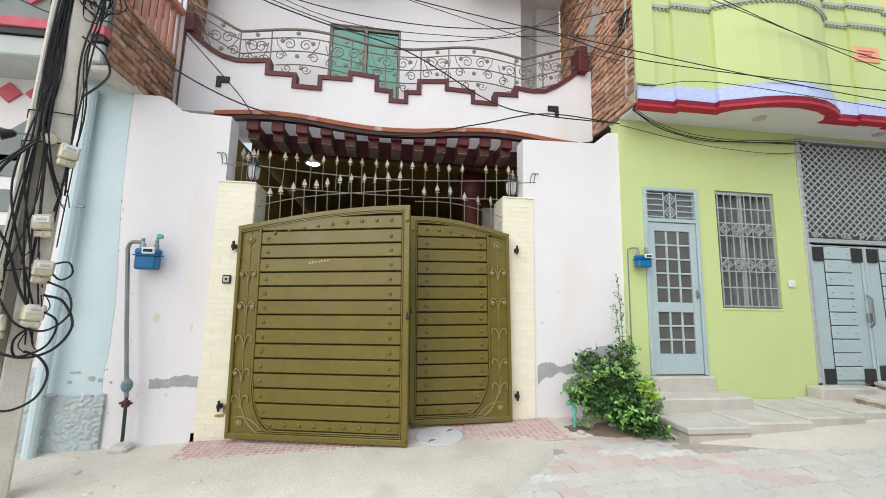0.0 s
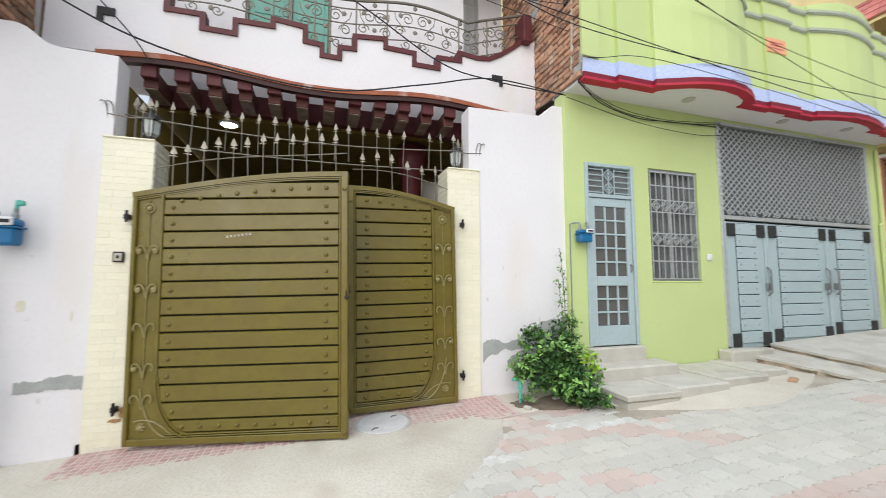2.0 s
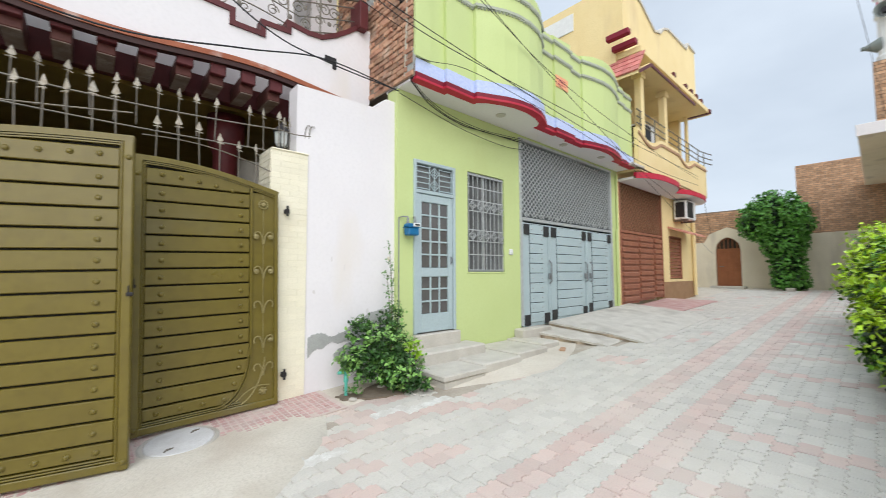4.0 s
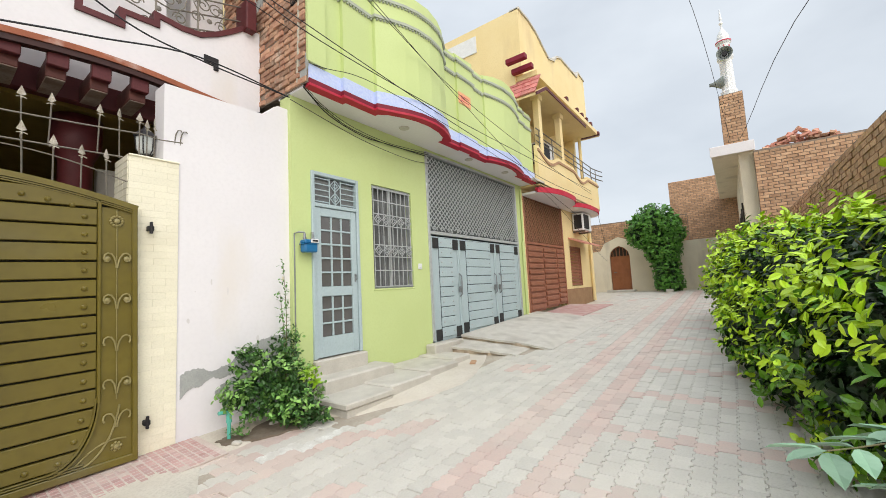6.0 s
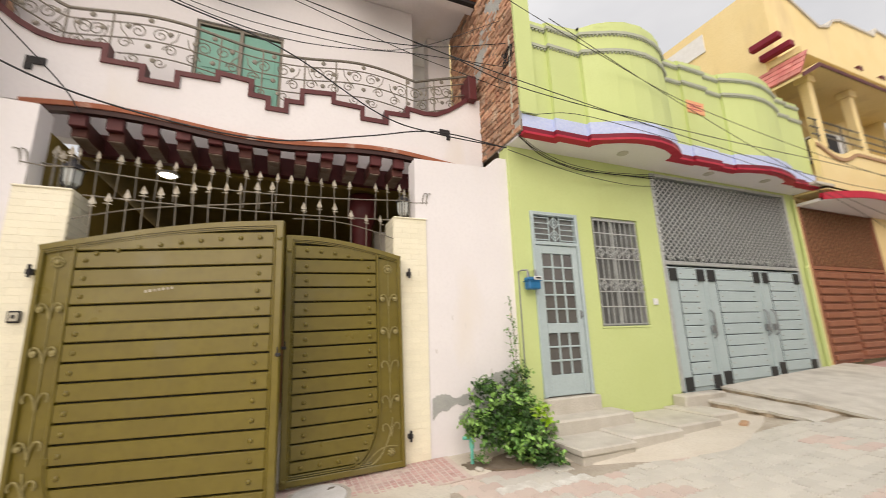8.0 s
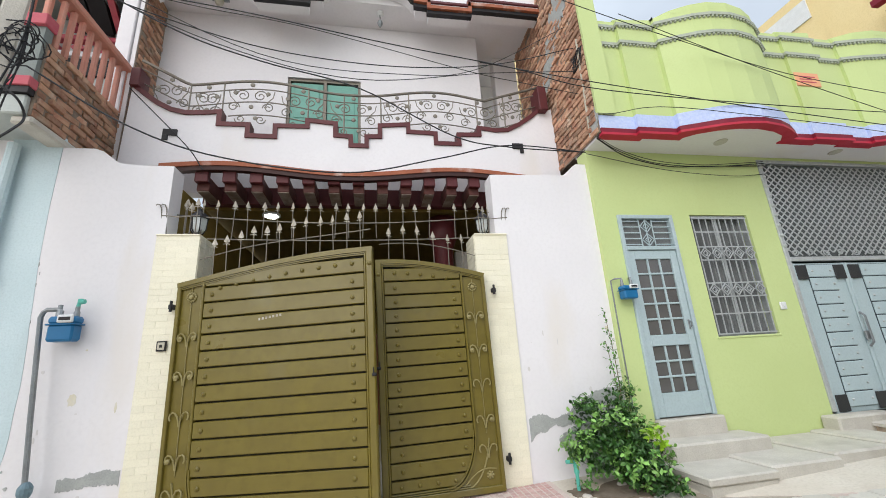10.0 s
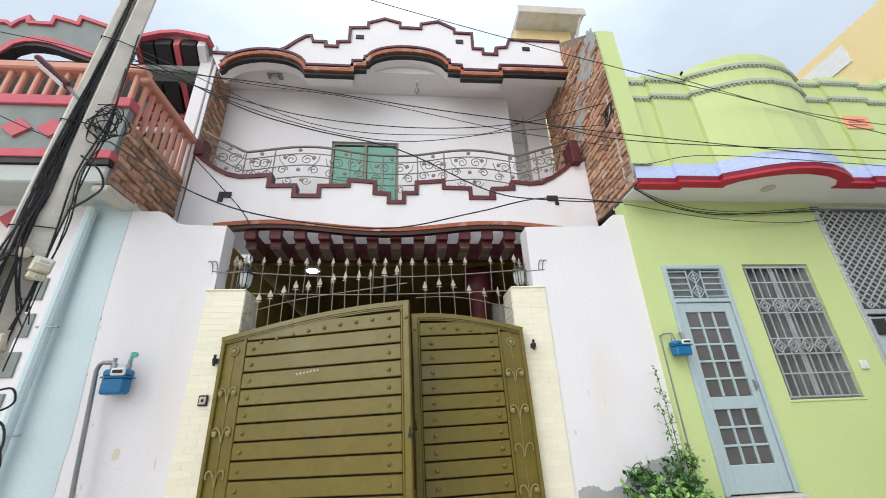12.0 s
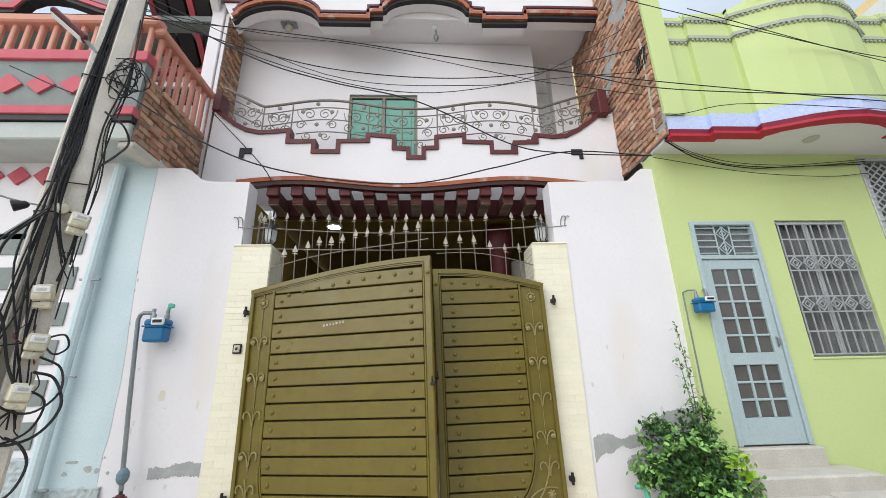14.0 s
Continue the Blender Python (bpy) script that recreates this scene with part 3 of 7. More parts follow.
RX = [-2.75 + 5.75 * i / 70 for i in range(71)]
for name, drop, r in (("top_rail", 0.0, 0.02), ("bar", 0.13, 0.009), ("bar", 0.34, 0.009), ("bar", 0.55, 0.009)):
    pts = [(x, 0, rail_top(x) - drop - 4.4) for x in RX if rail_top(x) - drop > stair_z(x) + 0.03]
    part(name, MB().tube(pts, r, 6), IRON, rail)
for x in (-2.1, -1.68, -0.55, -0.05, 0.48, 0.9, 1.95, 2.4):
    part("post", MB().tube([(x, 0, stair_z(x) - 4.4), (x, 0, rail_top(x) - 4.4)], 0.011, 6), IRON, rail)
rr_ = random.Random(4)
for x0, x1 in ((-2.05, -1.7), (-1.65, -0.98), (-0.95, -0.3), (-0.28, 0.45), (0.5, 0.95), (0.97, 1.62), (1.65, 2.3), (2.32, 2.75), (-2.6, -2.1)):
    xm, w = (x0 + x1) / 2, (x1 - x0)
    zt = rail_top(xm) - 4.4
    for s in (-1, 1):
        for q, dz, r, tn, tb_, h in ((0.17, 0.24, 0.095, 1.5, 0.0075, s), (0.34, 0.43, 0.08, 1.4, 0.0075, -s), (0.2, 0.62, 0.07, 1.3, 0.007, -s)):
            if zt - dz + 4.4 > stair_z(xm + s * w * q) + 0.05:
                part("scroll", scroll(MB(), xm + s * w * q, zt - dz, r, tn, math.pi * (0 if s > 0 else 1) + (math.pi if q == 0.34 else 0), 0, tb_, h), IRON, rail)
        part("tendril", MB().tube([(xm + s * w * 0.45, 0, zt - 0.16), (xm + s * w * 0.42, 0, zt - 0.26), (xm + s * w * 0.33, 0, zt - 0.33), (xm + s * w * 0.26, 0, zt - 0.43)], 0.007, 5), IRON, rail)
    for dx, dz in ((0, -0.06), (-0.32, -0.2), (0.32, -0.2), (0, -0.42), (0.1, -0.6)):
        px, pz = xm + dx * w, zt + dz
        if pz + 4.4 > stair_z(px) + 0.06:
            part("rosette", MB().lathe([(0.0, -0.014), (0.03, -0.008), (0.034, 0.0), (0.03, 0.008), (0.0, 0.014)], 8, pose(px, 0, pz, 90)), IRON, rail)

# lamps on the house
lamp = thing("bulkhead_lamp", "small grey bulkhead lamp under the cornice", "lamp", (-2.0, 0.95, 7.175))
part("base", MB().cbox(-0.13, 0.13, -0.07, 0.07, -0.03, 0.005, 0.01), STEEL, lamp)
part("globe", MB().lathe([(0.0, -0.16), (0.05, -0.14), (0.07, -0.09), (0.06, -0.03)], 14), PLASTIC, lamp, smooth=True)
lamp = thing("hanging_lamp", "small white pendant lamp hanging from the balcony soffit", "lamp", (0.5, 0.95, 7.175))
part("rose", MB().lathe([(0.06, 0.0), (0.06, -0.04), (0.03, -0.06)], 12), WHITEP, lamp)
part("stem", MB().tube([(0, 0, -0.05), (0.005, 0, -0.17)], 0.008, 6), BLACKTRIM, lamp)
part("holder", MB().lathe([(0.02, -0.16), (0.045, -0.2), (0.045, -0.24), (0.015, -0.3)], 10), STEEL, lamp)
GLOW = bpy.data.materials.new("lamp_glow")
GLOW.use_nodes = True
GLOW.node_tree.nodes["Principled BSDF"].inputs["Emission Color"].default_value = (1, 0.97, 0.9, 1)
GLOW.node_tree.nodes["Principled BSDF"].inputs["Emission Strength"].default_value = 14
lamp = thing("ceiling_lamp", "round porch ceiling lamp switched on", "lamp", (-1.18, 1.6, 3.757))
part("ring", MB().lathe([(0.13, 0.0), (0.135, -0.025), (0.11, -0.03)], 20), WHITEP, lamp)
part("diffuser", MB().lathe([(0.108, -0.028), (0.08, -0.045), (0.0, -0.05)], 20), GLOW, lamp)


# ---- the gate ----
# near-black backing: the shade of the slat joints is put into its colour
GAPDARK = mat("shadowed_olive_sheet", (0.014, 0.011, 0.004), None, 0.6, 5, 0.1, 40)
PALEIRON = mat("pale_rusty_iron", (0.5, 0.46, 0.39), (0.28, 0.24, 0.18), 0.55, 25, 0.2, 90)


def spear(parent, x, z0, z1, y=0.0, lean=0.0, twist=0.0):
    """A thin iron rod with a pale flat spear head and two small barbs."""
    deep = parent.parent is not None
    rod = part("spear", MB().tube([(x, y, z0), (x + lean, y, z1 - 0.05)], 0.0058, 5), IRON, parent)
    m = pose(x + lean, y, z1, 0, 0, twist)
    head = MB().lathe([(0.005, -0.075), (0.009, -0.06), (0.003, -0.045)], 6, m)
    head.add([m @ Vector(p) for p in ((0, -0.004, 0.045), (0.03, -0.001, -0.03), (0, -0.007, -0.045), (-0.03, -0.001, -0.03), (0, 0.004, 0.045), (0.03, 0.001, -0.03), (0, 0.007, -0.045), (-0.03, 0.001, -0.03))],
             [(0, 1, 2, 3), (7, 6, 5, 4), (0, 4, 5, 1), (1, 5, 6, 2), (2, 6, 7, 3), (3, 7, 4, 0)])
    head.tube([m @ Vector(p) for p in ((-0.03, -0.012, -0.062), (0, 0, -0.05), (0.032, -0.014, -0.066))], 0.0045, 4)
    part("spear_head", head, PALEIRON, parent if deep else rod, "pale spear head")


RIVET = MB().lathe([(0.019, 0.0), (0.017, 0.007), (0.007, 0.016)], 8).mesh("rivet", OLIVE)


def gate_leaf(gate, w, pw, hinge_top, mid_top, gap_top, pitch, mirror, spears, ends):
    """One leaf in its own frame: hinge edge at x = 0, leaf towards +x; mirror turns it round.
    pw: width of the ornamented hinge panel; gap_top: the highest full joint between two slats."""
    s = -1 if mirror else 1

    def X(x):
        return x * s

    def bx(mb, x0, x1, *rest):
        return mb.cbox(min(X(x0), X(x1)), max(X(x0), X(x1)), *rest)

    def top(x):
        k = min(max(x / (0.9 * w), 0), 1)
        return hinge_top + (mid_top - hinge_top) * math.sin(k * math.pi / 2)

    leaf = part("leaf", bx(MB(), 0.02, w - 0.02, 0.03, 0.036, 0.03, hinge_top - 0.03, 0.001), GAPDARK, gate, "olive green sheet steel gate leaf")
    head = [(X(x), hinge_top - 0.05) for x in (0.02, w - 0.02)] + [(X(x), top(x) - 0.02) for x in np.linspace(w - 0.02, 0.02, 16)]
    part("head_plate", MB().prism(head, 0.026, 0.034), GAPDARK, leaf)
    arch = [(X(x), top(x) - 0.022) for x in np.linspace(0.0, w, 22)]
    part("top_rail", MB().ribbon(arch, 0.048, -0.03, 0.035), OLIVE, leaf)
    part("inner_rail", MB().ribbon([(x, z - 0.034) for x, z in arch], 0.012, -0.022, 0.02), OLIVE, leaf)
    part("inner_rail", MB().ribbon([(x, z - 0.05) for x, z in arch], 0.01, -0.018, 0.02), OLIVE, leaf)
    part("bottom_rail", bx(MB(), 0, w, -0.024, 0.035, 0.0, 0.06, 0.006), OLIVE, leaf)
    for z in (0.073, 0.092):
        part("bottom_bead", bx(MB(), 0.36, w - 0.07, -0.02, 0.02, z - 0.006, z + 0.006, 0.004), OLIVE, leaf)
    part("stile", bx(MB(), 0, 0.04, -0.028, 0.035, 0.0, top(0) - 0.01, 0.006), OLIVE, leaf)
    part("stile", bx(MB(), pw, pw + 0.026, -0.022, 0.03, 0.55, top(pw) - 0.03, 0.006), OLIVE, leaf)
    part("stile", bx(MB(), w - 0.066, w, -0.032, 0.035, -0.005, top(w), 0.008), OLIVE, leaf)
    part("inner_stile", bx(MB(), w - 0.085, w - 0.069, -0.022, 0.03, 0.06, top(w) - 0.04, 0.004), OLIVE, leaf)
    # folded slats with a shadow joint between them
    x0, x1, gap = pw + 0.03, w - 0.088, 0.016
    rng = random.Random(11 + spears)

    def sweep(z):
        """How far the quarter-round brace reaches into the leaf at height z."""
        u = min(max((0.6 - z) / 0.53, 0.0), 1.0)
        return 0.3 * (1 - math.sqrt(max(0.0, 1 - u * u)))

    joints = [gap_top - pitch * k for k in range(14)]
    edges = [gap_top + 2 * pitch, gap_top + pitch] + joints + [0.1]
    for k, (zt, zb) in enumerate(zip(edges, edges[1:])):
        z0, z1 = zb + gap / 2, zt - gap / 2
        if z0 > mid_top - 0.1:
            continue
        # the rounded brace trims the low slats, the arch trims the high ones
        low = [(x0 + sweep(z), z) for z in np.linspace(z0, z1, 5)]
        xl = [x for x in np.linspace(x1, x0, 24) if top(x) - 0.072 > z0 + 0.004]
        if len(xl) < 2:
            continue
        if top(xl[-1]) - 0.072 >= z1 and xl[-1] < x0 + 0.01:
            poly = [(x1, z0), (x1, z1)] + low[::-1]
        else:
            poly = [(x1, z0)] + [(x, min(z1, top(x) - 0.072)) for x in xl] + [(xl[-1], z0)]
        poly = [(X(x), z) for x, z in poly]
        mx, mz = sum(p[0] for p in poly) / len(poly), (z0 + z1) / 2
        fy = -0.014 + rng.uniform(-0.002, 0.002)
        n = len(poly)
        kx, kz = 1 - 0.01 / max(0.1, x1 - xl[-1]), 1 - 0.012 / max(0.03, z1 - z0)
        vs = [(x, 0.028, z) for x, z in poly] + [(x, fy + 0.007, z) for x, z in poly] + [(mx + (x - mx) * kx, fy, mz + (z - mz) * kz) for x, z in poly]
        fs = [tuple(range(2 * n, 3 * n))] + [(r * n + i, r * n + (i + 1) % n, (r + 1) * n + (i + 1) % n, (r + 1) * n + i) for r in (0, 1) for i in range(n)]
        part("slat", MB().add(vs, fs), OLIVE, leaf)
        if k > 1:
            if k == len(edges) - 2:
                row = list(np.linspace(x0 + sweep(mz) + 0.09, x1 - 0.1, int((x1 - x0) / 0.175)))
            else:
                row = [x0 + sweep(mz) + 0.08, x1 - 0.12]
            for x in row:
                part("rivet", RIVET, None, leaf).matrix_basis = pose(X(x), fy, mz - 0.004, 90) @ Matrix.Scale(1.2, 4)
    for x in np.linspace(x0 + 0.16, x1 - 0.12, int((x1 - x0) / 0.17)):
        part("rivet", RIVET, None, leaf).matrix_basis = pose(X(x), -0.014, top(x) - 0.155, 90) @ Matrix.Scale(1.2, 4)
    for z in (mid_top - 0.17, 0.055):
        part("rivet", RIVET, None, leaf).matrix_basis = pose(X(w - 0.03), -0.032, z, 90) @ Matrix.Scale(1.2, 4)
    # quarter-round braces in the lower corner
    for q in (0.0, 0.022):
        br = [(X(pw + 0.012 + q + 0.3 * (1 - math.cos(a))), 0.6 - (0.53 - q) * math.sin(a)) for a in np.linspace(0, math.pi / 2, 14)]
        part("brace", MB().ribbon(br, 0.013, -0.024, 0.02), OLIVE, leaf)
    br = [(X(0.5 * pw + 0.2 * (1 - math.cos(a)) + 0.05 * a), 0.5 - 0.44 * math.sin(a)) for a in np.linspace(0, math.pi / 2, 12)]
    part("brace", MB().tube([(x, -0.004, z) for x, z in br], 0.008, 5), OLIVE_LIT, leaf)
    br = [(X(0.08 + 0.36 * u), 0.21 - 0.15 * u * u + 0.03 * math.sin(math.pi * u)) for u in np.linspace(0, 1, 10)]
    part("brace", MB().tube([(x, -0.004, z) for x, z in br], 0.007, 5), OLIVE_LIT, leaf)
    corner = [(X(0.03), 0.05), (X(pw + 0.31), 0.05)] + [(X(pw + 0.012 + 0.3 * (1 - math.cos(a))), 0.6 - 0.53 * math.sin(a)) for a in np.linspace(math.pi / 2, 0, 10)] + [(X(0.03), 0.6)]
    part("corner_plate", MB().prism(corner, 0.003, 0.02), OLIVE, leaf)
    part("hinge_panel", bx(MB(), 0.03, pw + 0.01, 0.004, 0.025, 0.59, top(0) - 0.03, 0.003), OLIVE, leaf)
    # scrolls, rosettes and rod of the hinge panel
    xm = 0.02 + 0.5 * pw
    part("rod", MB().tube([(X(xm), -0.004, 0.55), (X(xm), -0.004, hinge_top - 0.04)], 0.004, 5), OLIVE_LIT, leaf)
    for j, zc in enumerate((1.78, 1.42, 1.06, 0.7, 0.42)):
        for q in (-1, 1):
            line = ((0.004, -0.1), (0.008, -0.06), (0.018, -0.015), (0.04, 0.02), (0.066, 0.028), (0.088, 0.012), (0.094, -0.018), (0.084, -0.042), (0.064, -0.046), (0.054, -0.032), (0.062, -0.02))
            if j > 1:
                line = line[:8]
            part("scroll", MB().tube([(X(xm + q * u), -0.008 - 0.014 * min(1, i / 3), zc + v) for i, (u, v) in enumerate(line)], 0.0072, 6), OLIVE_LIT, leaf)
            if j < 2 or (j == 3 and q < 0):
                part("boss", MB().lathe([(0.024, 0), (0.021, 0.012), (0.006, 0.022)], 8, pose(X(xm + q * 0.068), -0.014, zc - 0.022, 90)), OLIVE_LIT, leaf)
    for zr, rr, nn in ((hinge_top - 0.15, 0.042, 12), (0.16, 0.03, 7)):
        ros = MB()
        for j in range(nn):
            a = 2 * math.pi * j / nn
            ros.lathe([(0.002, -0.004), (0.014, 0), (0.002, 0.012)], 6, pose(X(xm) + rr * math.cos(a), -0.006, zr + rr * math.sin(a), 90))
        ros.lathe([(0.026, 0.0), (0.02, 0.014), (0.004, 0.02)], 10, pose(X(xm), -0.006, zr, 90))
        part("rosette", ros, OLIVE_LIT, leaf)
    # spears along the arched top
    for i in range(spears):
        x = ends[0] + (ends[1] - ends[0]) * i / (spears - 1)
        spear(leaf, X(x), top(x) - 0.02, top(x) + 0.34 + 0.05 * rng.random(), 0.0, 0.02 * (rng.random() - 0.5), rng.uniform(-35, 35))
    rod = [(X(x), 0.008, top(x) + 0.2 + 0.02 * math.sin(3 * x)) for x in np.linspace(ends[0] - 0.15, ends[1] + 0.1, 12)]
    part("spear_rod", MB().tube(rod, 0.006, 5), IRON, leaf)
    part("latch", MB().cbox(min(X(w - 0.03), X(w + 0.03)), max(X(w - 0.03), X(w + 0.015)), -0.05, -0.03, 1.27, 1.3, 0.006).tube([(X(w - 0.015), -0.04, 1.3), (X(w - 0.015), -0.04, 1.35)], 0.006, 6), BLACKTRIM, leaf)
    return leaf


gate = thing("gate", "olive green steel double gate with spear tips, one leaf ajar", "gate", (0, 0, 0))
lf = gate_leaf(gate, 2.0, 0.255, 2.31, 2.5, 2.25, 0.1565, False, 12, (0.34, 1.88))
lf.matrix_basis = pose(-1.552, -0.1, 0.035, 0, 0, -14.7) @ pose(0, 0, 0, 0, -1.15, 0)
rt = gate_leaf(gate, 1.235, 0.255, 2.245, 2.445, 2.196, 0.1522, True, 6, (0.22, 1.08))
rt.matrix_basis = pose(1.645, -0.085, 0.145) @ pose(0, 0, 0, 0, -1.15, 0)
for x, z in ((-1.66, 2.12), (-1.66, 0.35), (1.72, 2.2), (1.72, 0.42)):
    part("hinge", MB().cbox(x - 0.024, x + 0.024, -0.075, -0.012, z - 0.024, z + 0.024, 0.006).lathe([(0.014, -0.05), (0.014, 0.06)], 8, pose(x, -0.07, z)), BLACKTRIM, gate)
# white scratched mark on the leaf
mk = MB()
for k in range(7):
    mk.box(0.86 + 0.035 * k, 0.88 + 0.035 * k, -0.0185, -0.0165, 1.87 + 0.004 * k, 1.892 + 0.004 * k)
mkob = part("chalk_mark", mk, PALEIRON, lf)

# fixed spear grille between the pillars
gri = thing("spear_grille", "iron spear grille fixed between the gate pillars", "grille", (0, 0.2, 2.9))
part("rail", MB().tube([(x, 0, 0.26 - 0.05 * math.cos(x * 0.9) + 0.012 * x * x) for x in np.linspace(-1.95, 1.95, 24)], 0.008, 5), IRON, gri)
part("rail", MB().tube([(x, 0, 0.02 - 0.03 * math.cos(x)) for x in np.linspace(-1.5, 1.56, 12)], 0.008, 5), IRON, gri)
for k in range(21):
    x = -1.74 + k * 0.1635
    if 1.2 < x < 1.35:
        continue
    spear(gri, x, 0.0 if abs(x) > 1.45 else 0.02, 0.43 + 0.035 * max(0.0, abs(x) - 0.9), 0, 0.012 * math.sin(k * 2.7), 40 * math.sin(5.1 * k))
for sx in (-1, 1):
    cx = -1.72 if sx < 0 else 1.8
    cr = thing("spear_cluster", "curled iron spears standing on the gate pillar", "grille", (cx, 0.1, 2.905), "crowns on the gate pillars")
    for k, dx in enumerate((-0.17, -0.1, -0.03)):
        spear(cr, dx * sx, 0.0, 0.38 - 0.04 * (k % 2), -0.1 + 0.03 * k, 0, 30 * k)
    for k in range(2):
        part("curl", MB().tube([(sx * (0.12 + 0.05 * k), -0.08, 0), (sx * (0.13 + 0.05 * k), -0.1, 0.25), (sx * (0.135 + 0.05 * k), -0.11, 0.3), (sx * (0.15 + 0.05 * k), -0.115, 0.335), (sx * (0.175 + 0.05 * k), -0.12, 0.34), (sx * (0.185 + 0.05 * k), -0.12, 0.325)], 0.006, 5), IRON, cr)
    part("rail", MB().tube([(-0.18, -0.1, 0.22), (0.0, -0.1, 0.2), (0.2, -0.1, 0.22)], 0.006, 5), IRON, cr)
FROST = mat("frosted_glass", (0.6, 0.63, 0.62), None, 0.25, 4, 0.03, 60)
lamp = thing("pillar_lamp", "round dark pillar lamp with frosted glass", "lamp", (-1.62, 0.24, 2.905), "pillar lamps")
part("base", MB().lathe([(0.07, 0), (0.06, 0.03), (0.03, 0.06), (0.03, 0.09)], 12), BLACKTRIM, lamp)
part("glass", MB().lathe([(0.05, 0.1), (0.075, 0.13), (0.085, 0.26), (0.08, 0.27)], 6), FROST, lamp)
part("cap", MB().lathe([(0.11, 0.27), (0.085, 0.31), (0.03, 0.36), (0.01, 0.4)], 6), BLACKTRIM, lamp)
for k in range(6):
    a = radians(60 * k)
    part("lamp_bar", MB().tube([(0.053 * math.cos(a), 0.053 * math.sin(a), 0.09), (0.079 * math.cos(a), 0.079 * math.sin(a), 0.13), (0.09 * math.cos(a), 0.09 * math.sin(a), 0.27)], 0.006, 5), BLACKTRIM, lamp)
copy_thing(lamp, pose(1.75, 0.24, 2.905))

# door bell, gas meters and pipe on the boundary wall
bell = thing("door_bell", "small square door bell switch on the tiled pillar", "switch", (-1.715, -0.028, 1.74))
part("plate", MB().cbox(-0.045, 0.045, -0.012, 0.004, -0.05, 0.05, 0.006), BLACKTRIM, bell)
part("face", MB().cbox(-0.032, 0.032, -0.018, -0.011, -0.036, 0.036, 0.004), PLASTIC, bell)
part("button", MB().cbox(-0.012, 0.012, -0.024, -0.017, -0.014, 0.014, 0.003), BLACKTRIM, bell)


def gas_meter(x, y, z, label, group="gas meters"):
    mt = thing("gas_meter", label, "meter", (x, y, z), group)
    part("body", MB().cbox(-0.125, 0.125, -0.14, 0.03, -0.13, 0.02, 0.02), METERBLUE, mt, "blue pressed steel body")
    part("lid", MB().cbox(-0.13, 0.13, -0.145, 0.035, 0.022, 0.09, 0.02), METERBLUE, mt)
    part("seam", MB().cbox(-0.14, 0.14, -0.155, 0.045, 0.012, 0.026, 0.004), METERBLUE, mt)
    ctr = part("counter", MB().cbox(-0.03, 0.12, -0.175, -0.14, 0.03, 0.1, 0.01), WHITEP, mt, "white counter window")
    part("dial", MB().cbox(-0.01, 0.1, -0.179, -0.174, 0.05, 0.08, 0.003), BLACKTRIM, ctr)
    part("union", MB().lathe([(0.03, 0.09), (0.03, 0.13), (0.022, 0.14), (0.022, 0.2)], 10, pose(-0.085, -0.05, 0)), STEEL, mt)
    part("union", MB().lathe([(0.03, 0.09), (0.03, 0.13), (0.022, 0.14), (0.022, 0.18)], 10, pose(0.085, -0.05, 0)), STEEL, mt)
    return mt


PALEGREEN = mat("pale_green_valve", (0.12, 0.5, 0.4), (0.1, 0.42, 0.34), 0.5, 8, 0.1, 60)
gm = gas_meter(-2.52, -0.07, 1.955, "blue gas meter on a galvanised riser pipe")
gm.scale = (0.86, 0.75, 1.05)
part("valve", MB().tube([(0.085, -0.05, 0.17), (0.09, -0.05, 0.215), (0.15, -0.06, 0.225)], 0.022, 8).lathe([(0.03, 0), (0.026, 0.03)], 8, pose(0.1, -0.05, 0.22)), PALEGREEN, gm, "pale green tap")
rp = thing("gas_riser_pipe", "grey gas riser pipe with a valve on concrete foot", "pipe", (-2.6, -0.12, -0.03))
part("pipe", MB().tube([(0.04, 0, 0.5), (-0.04, 0, 1.2), (-0.13, 0, 2.08), (-0.115, 0, 2.13), (-0.09, 0, 2.15), (0.0, 0.01, 2.15), (0.03, 0.0, 2.13), (0.035, -0.02, 2.05)], 0.021, 8), STEEL, rp)
part("union", MB().lathe([(0.02, -0.07), (0.042, -0.045), (0.052, -0.015), (0.052, 0.025), (0.038, 0.05), (0.02, 0.07)], 12, pose(0.03, 0, 0.62)), mat("grey_blue_cast_iron", (0.16, 0.24, 0.28), None, 0.6, 10, 0.3, 60), rp)
part("valve", MB().cbox(0.005, 0.075, -0.03, 0.03, 0.4, 0.47, 0.012).tube([(-0.02, 0, 0.44), (0.1, 0, 0.44)], 0.015, 6), MAROON, rp)
part("lower_pipe", MB().tube([(0.05, 0, 0.06), (0.04, 0, 0.52)], 0.017, 8), mat("dark_green_pipe", (0.02, 0.05, 0.035), None, 0.5, 10, 0.1, 60), rp)
part("foot", MB().cbox(-0.05, 0.14, -0.09, 0.1, -0.08, 0.03, 0.03), CONC, rp)

# ---- the green house ----
gh = thing("green_house", "lime green two-storey house with a wavy overhang", "house")
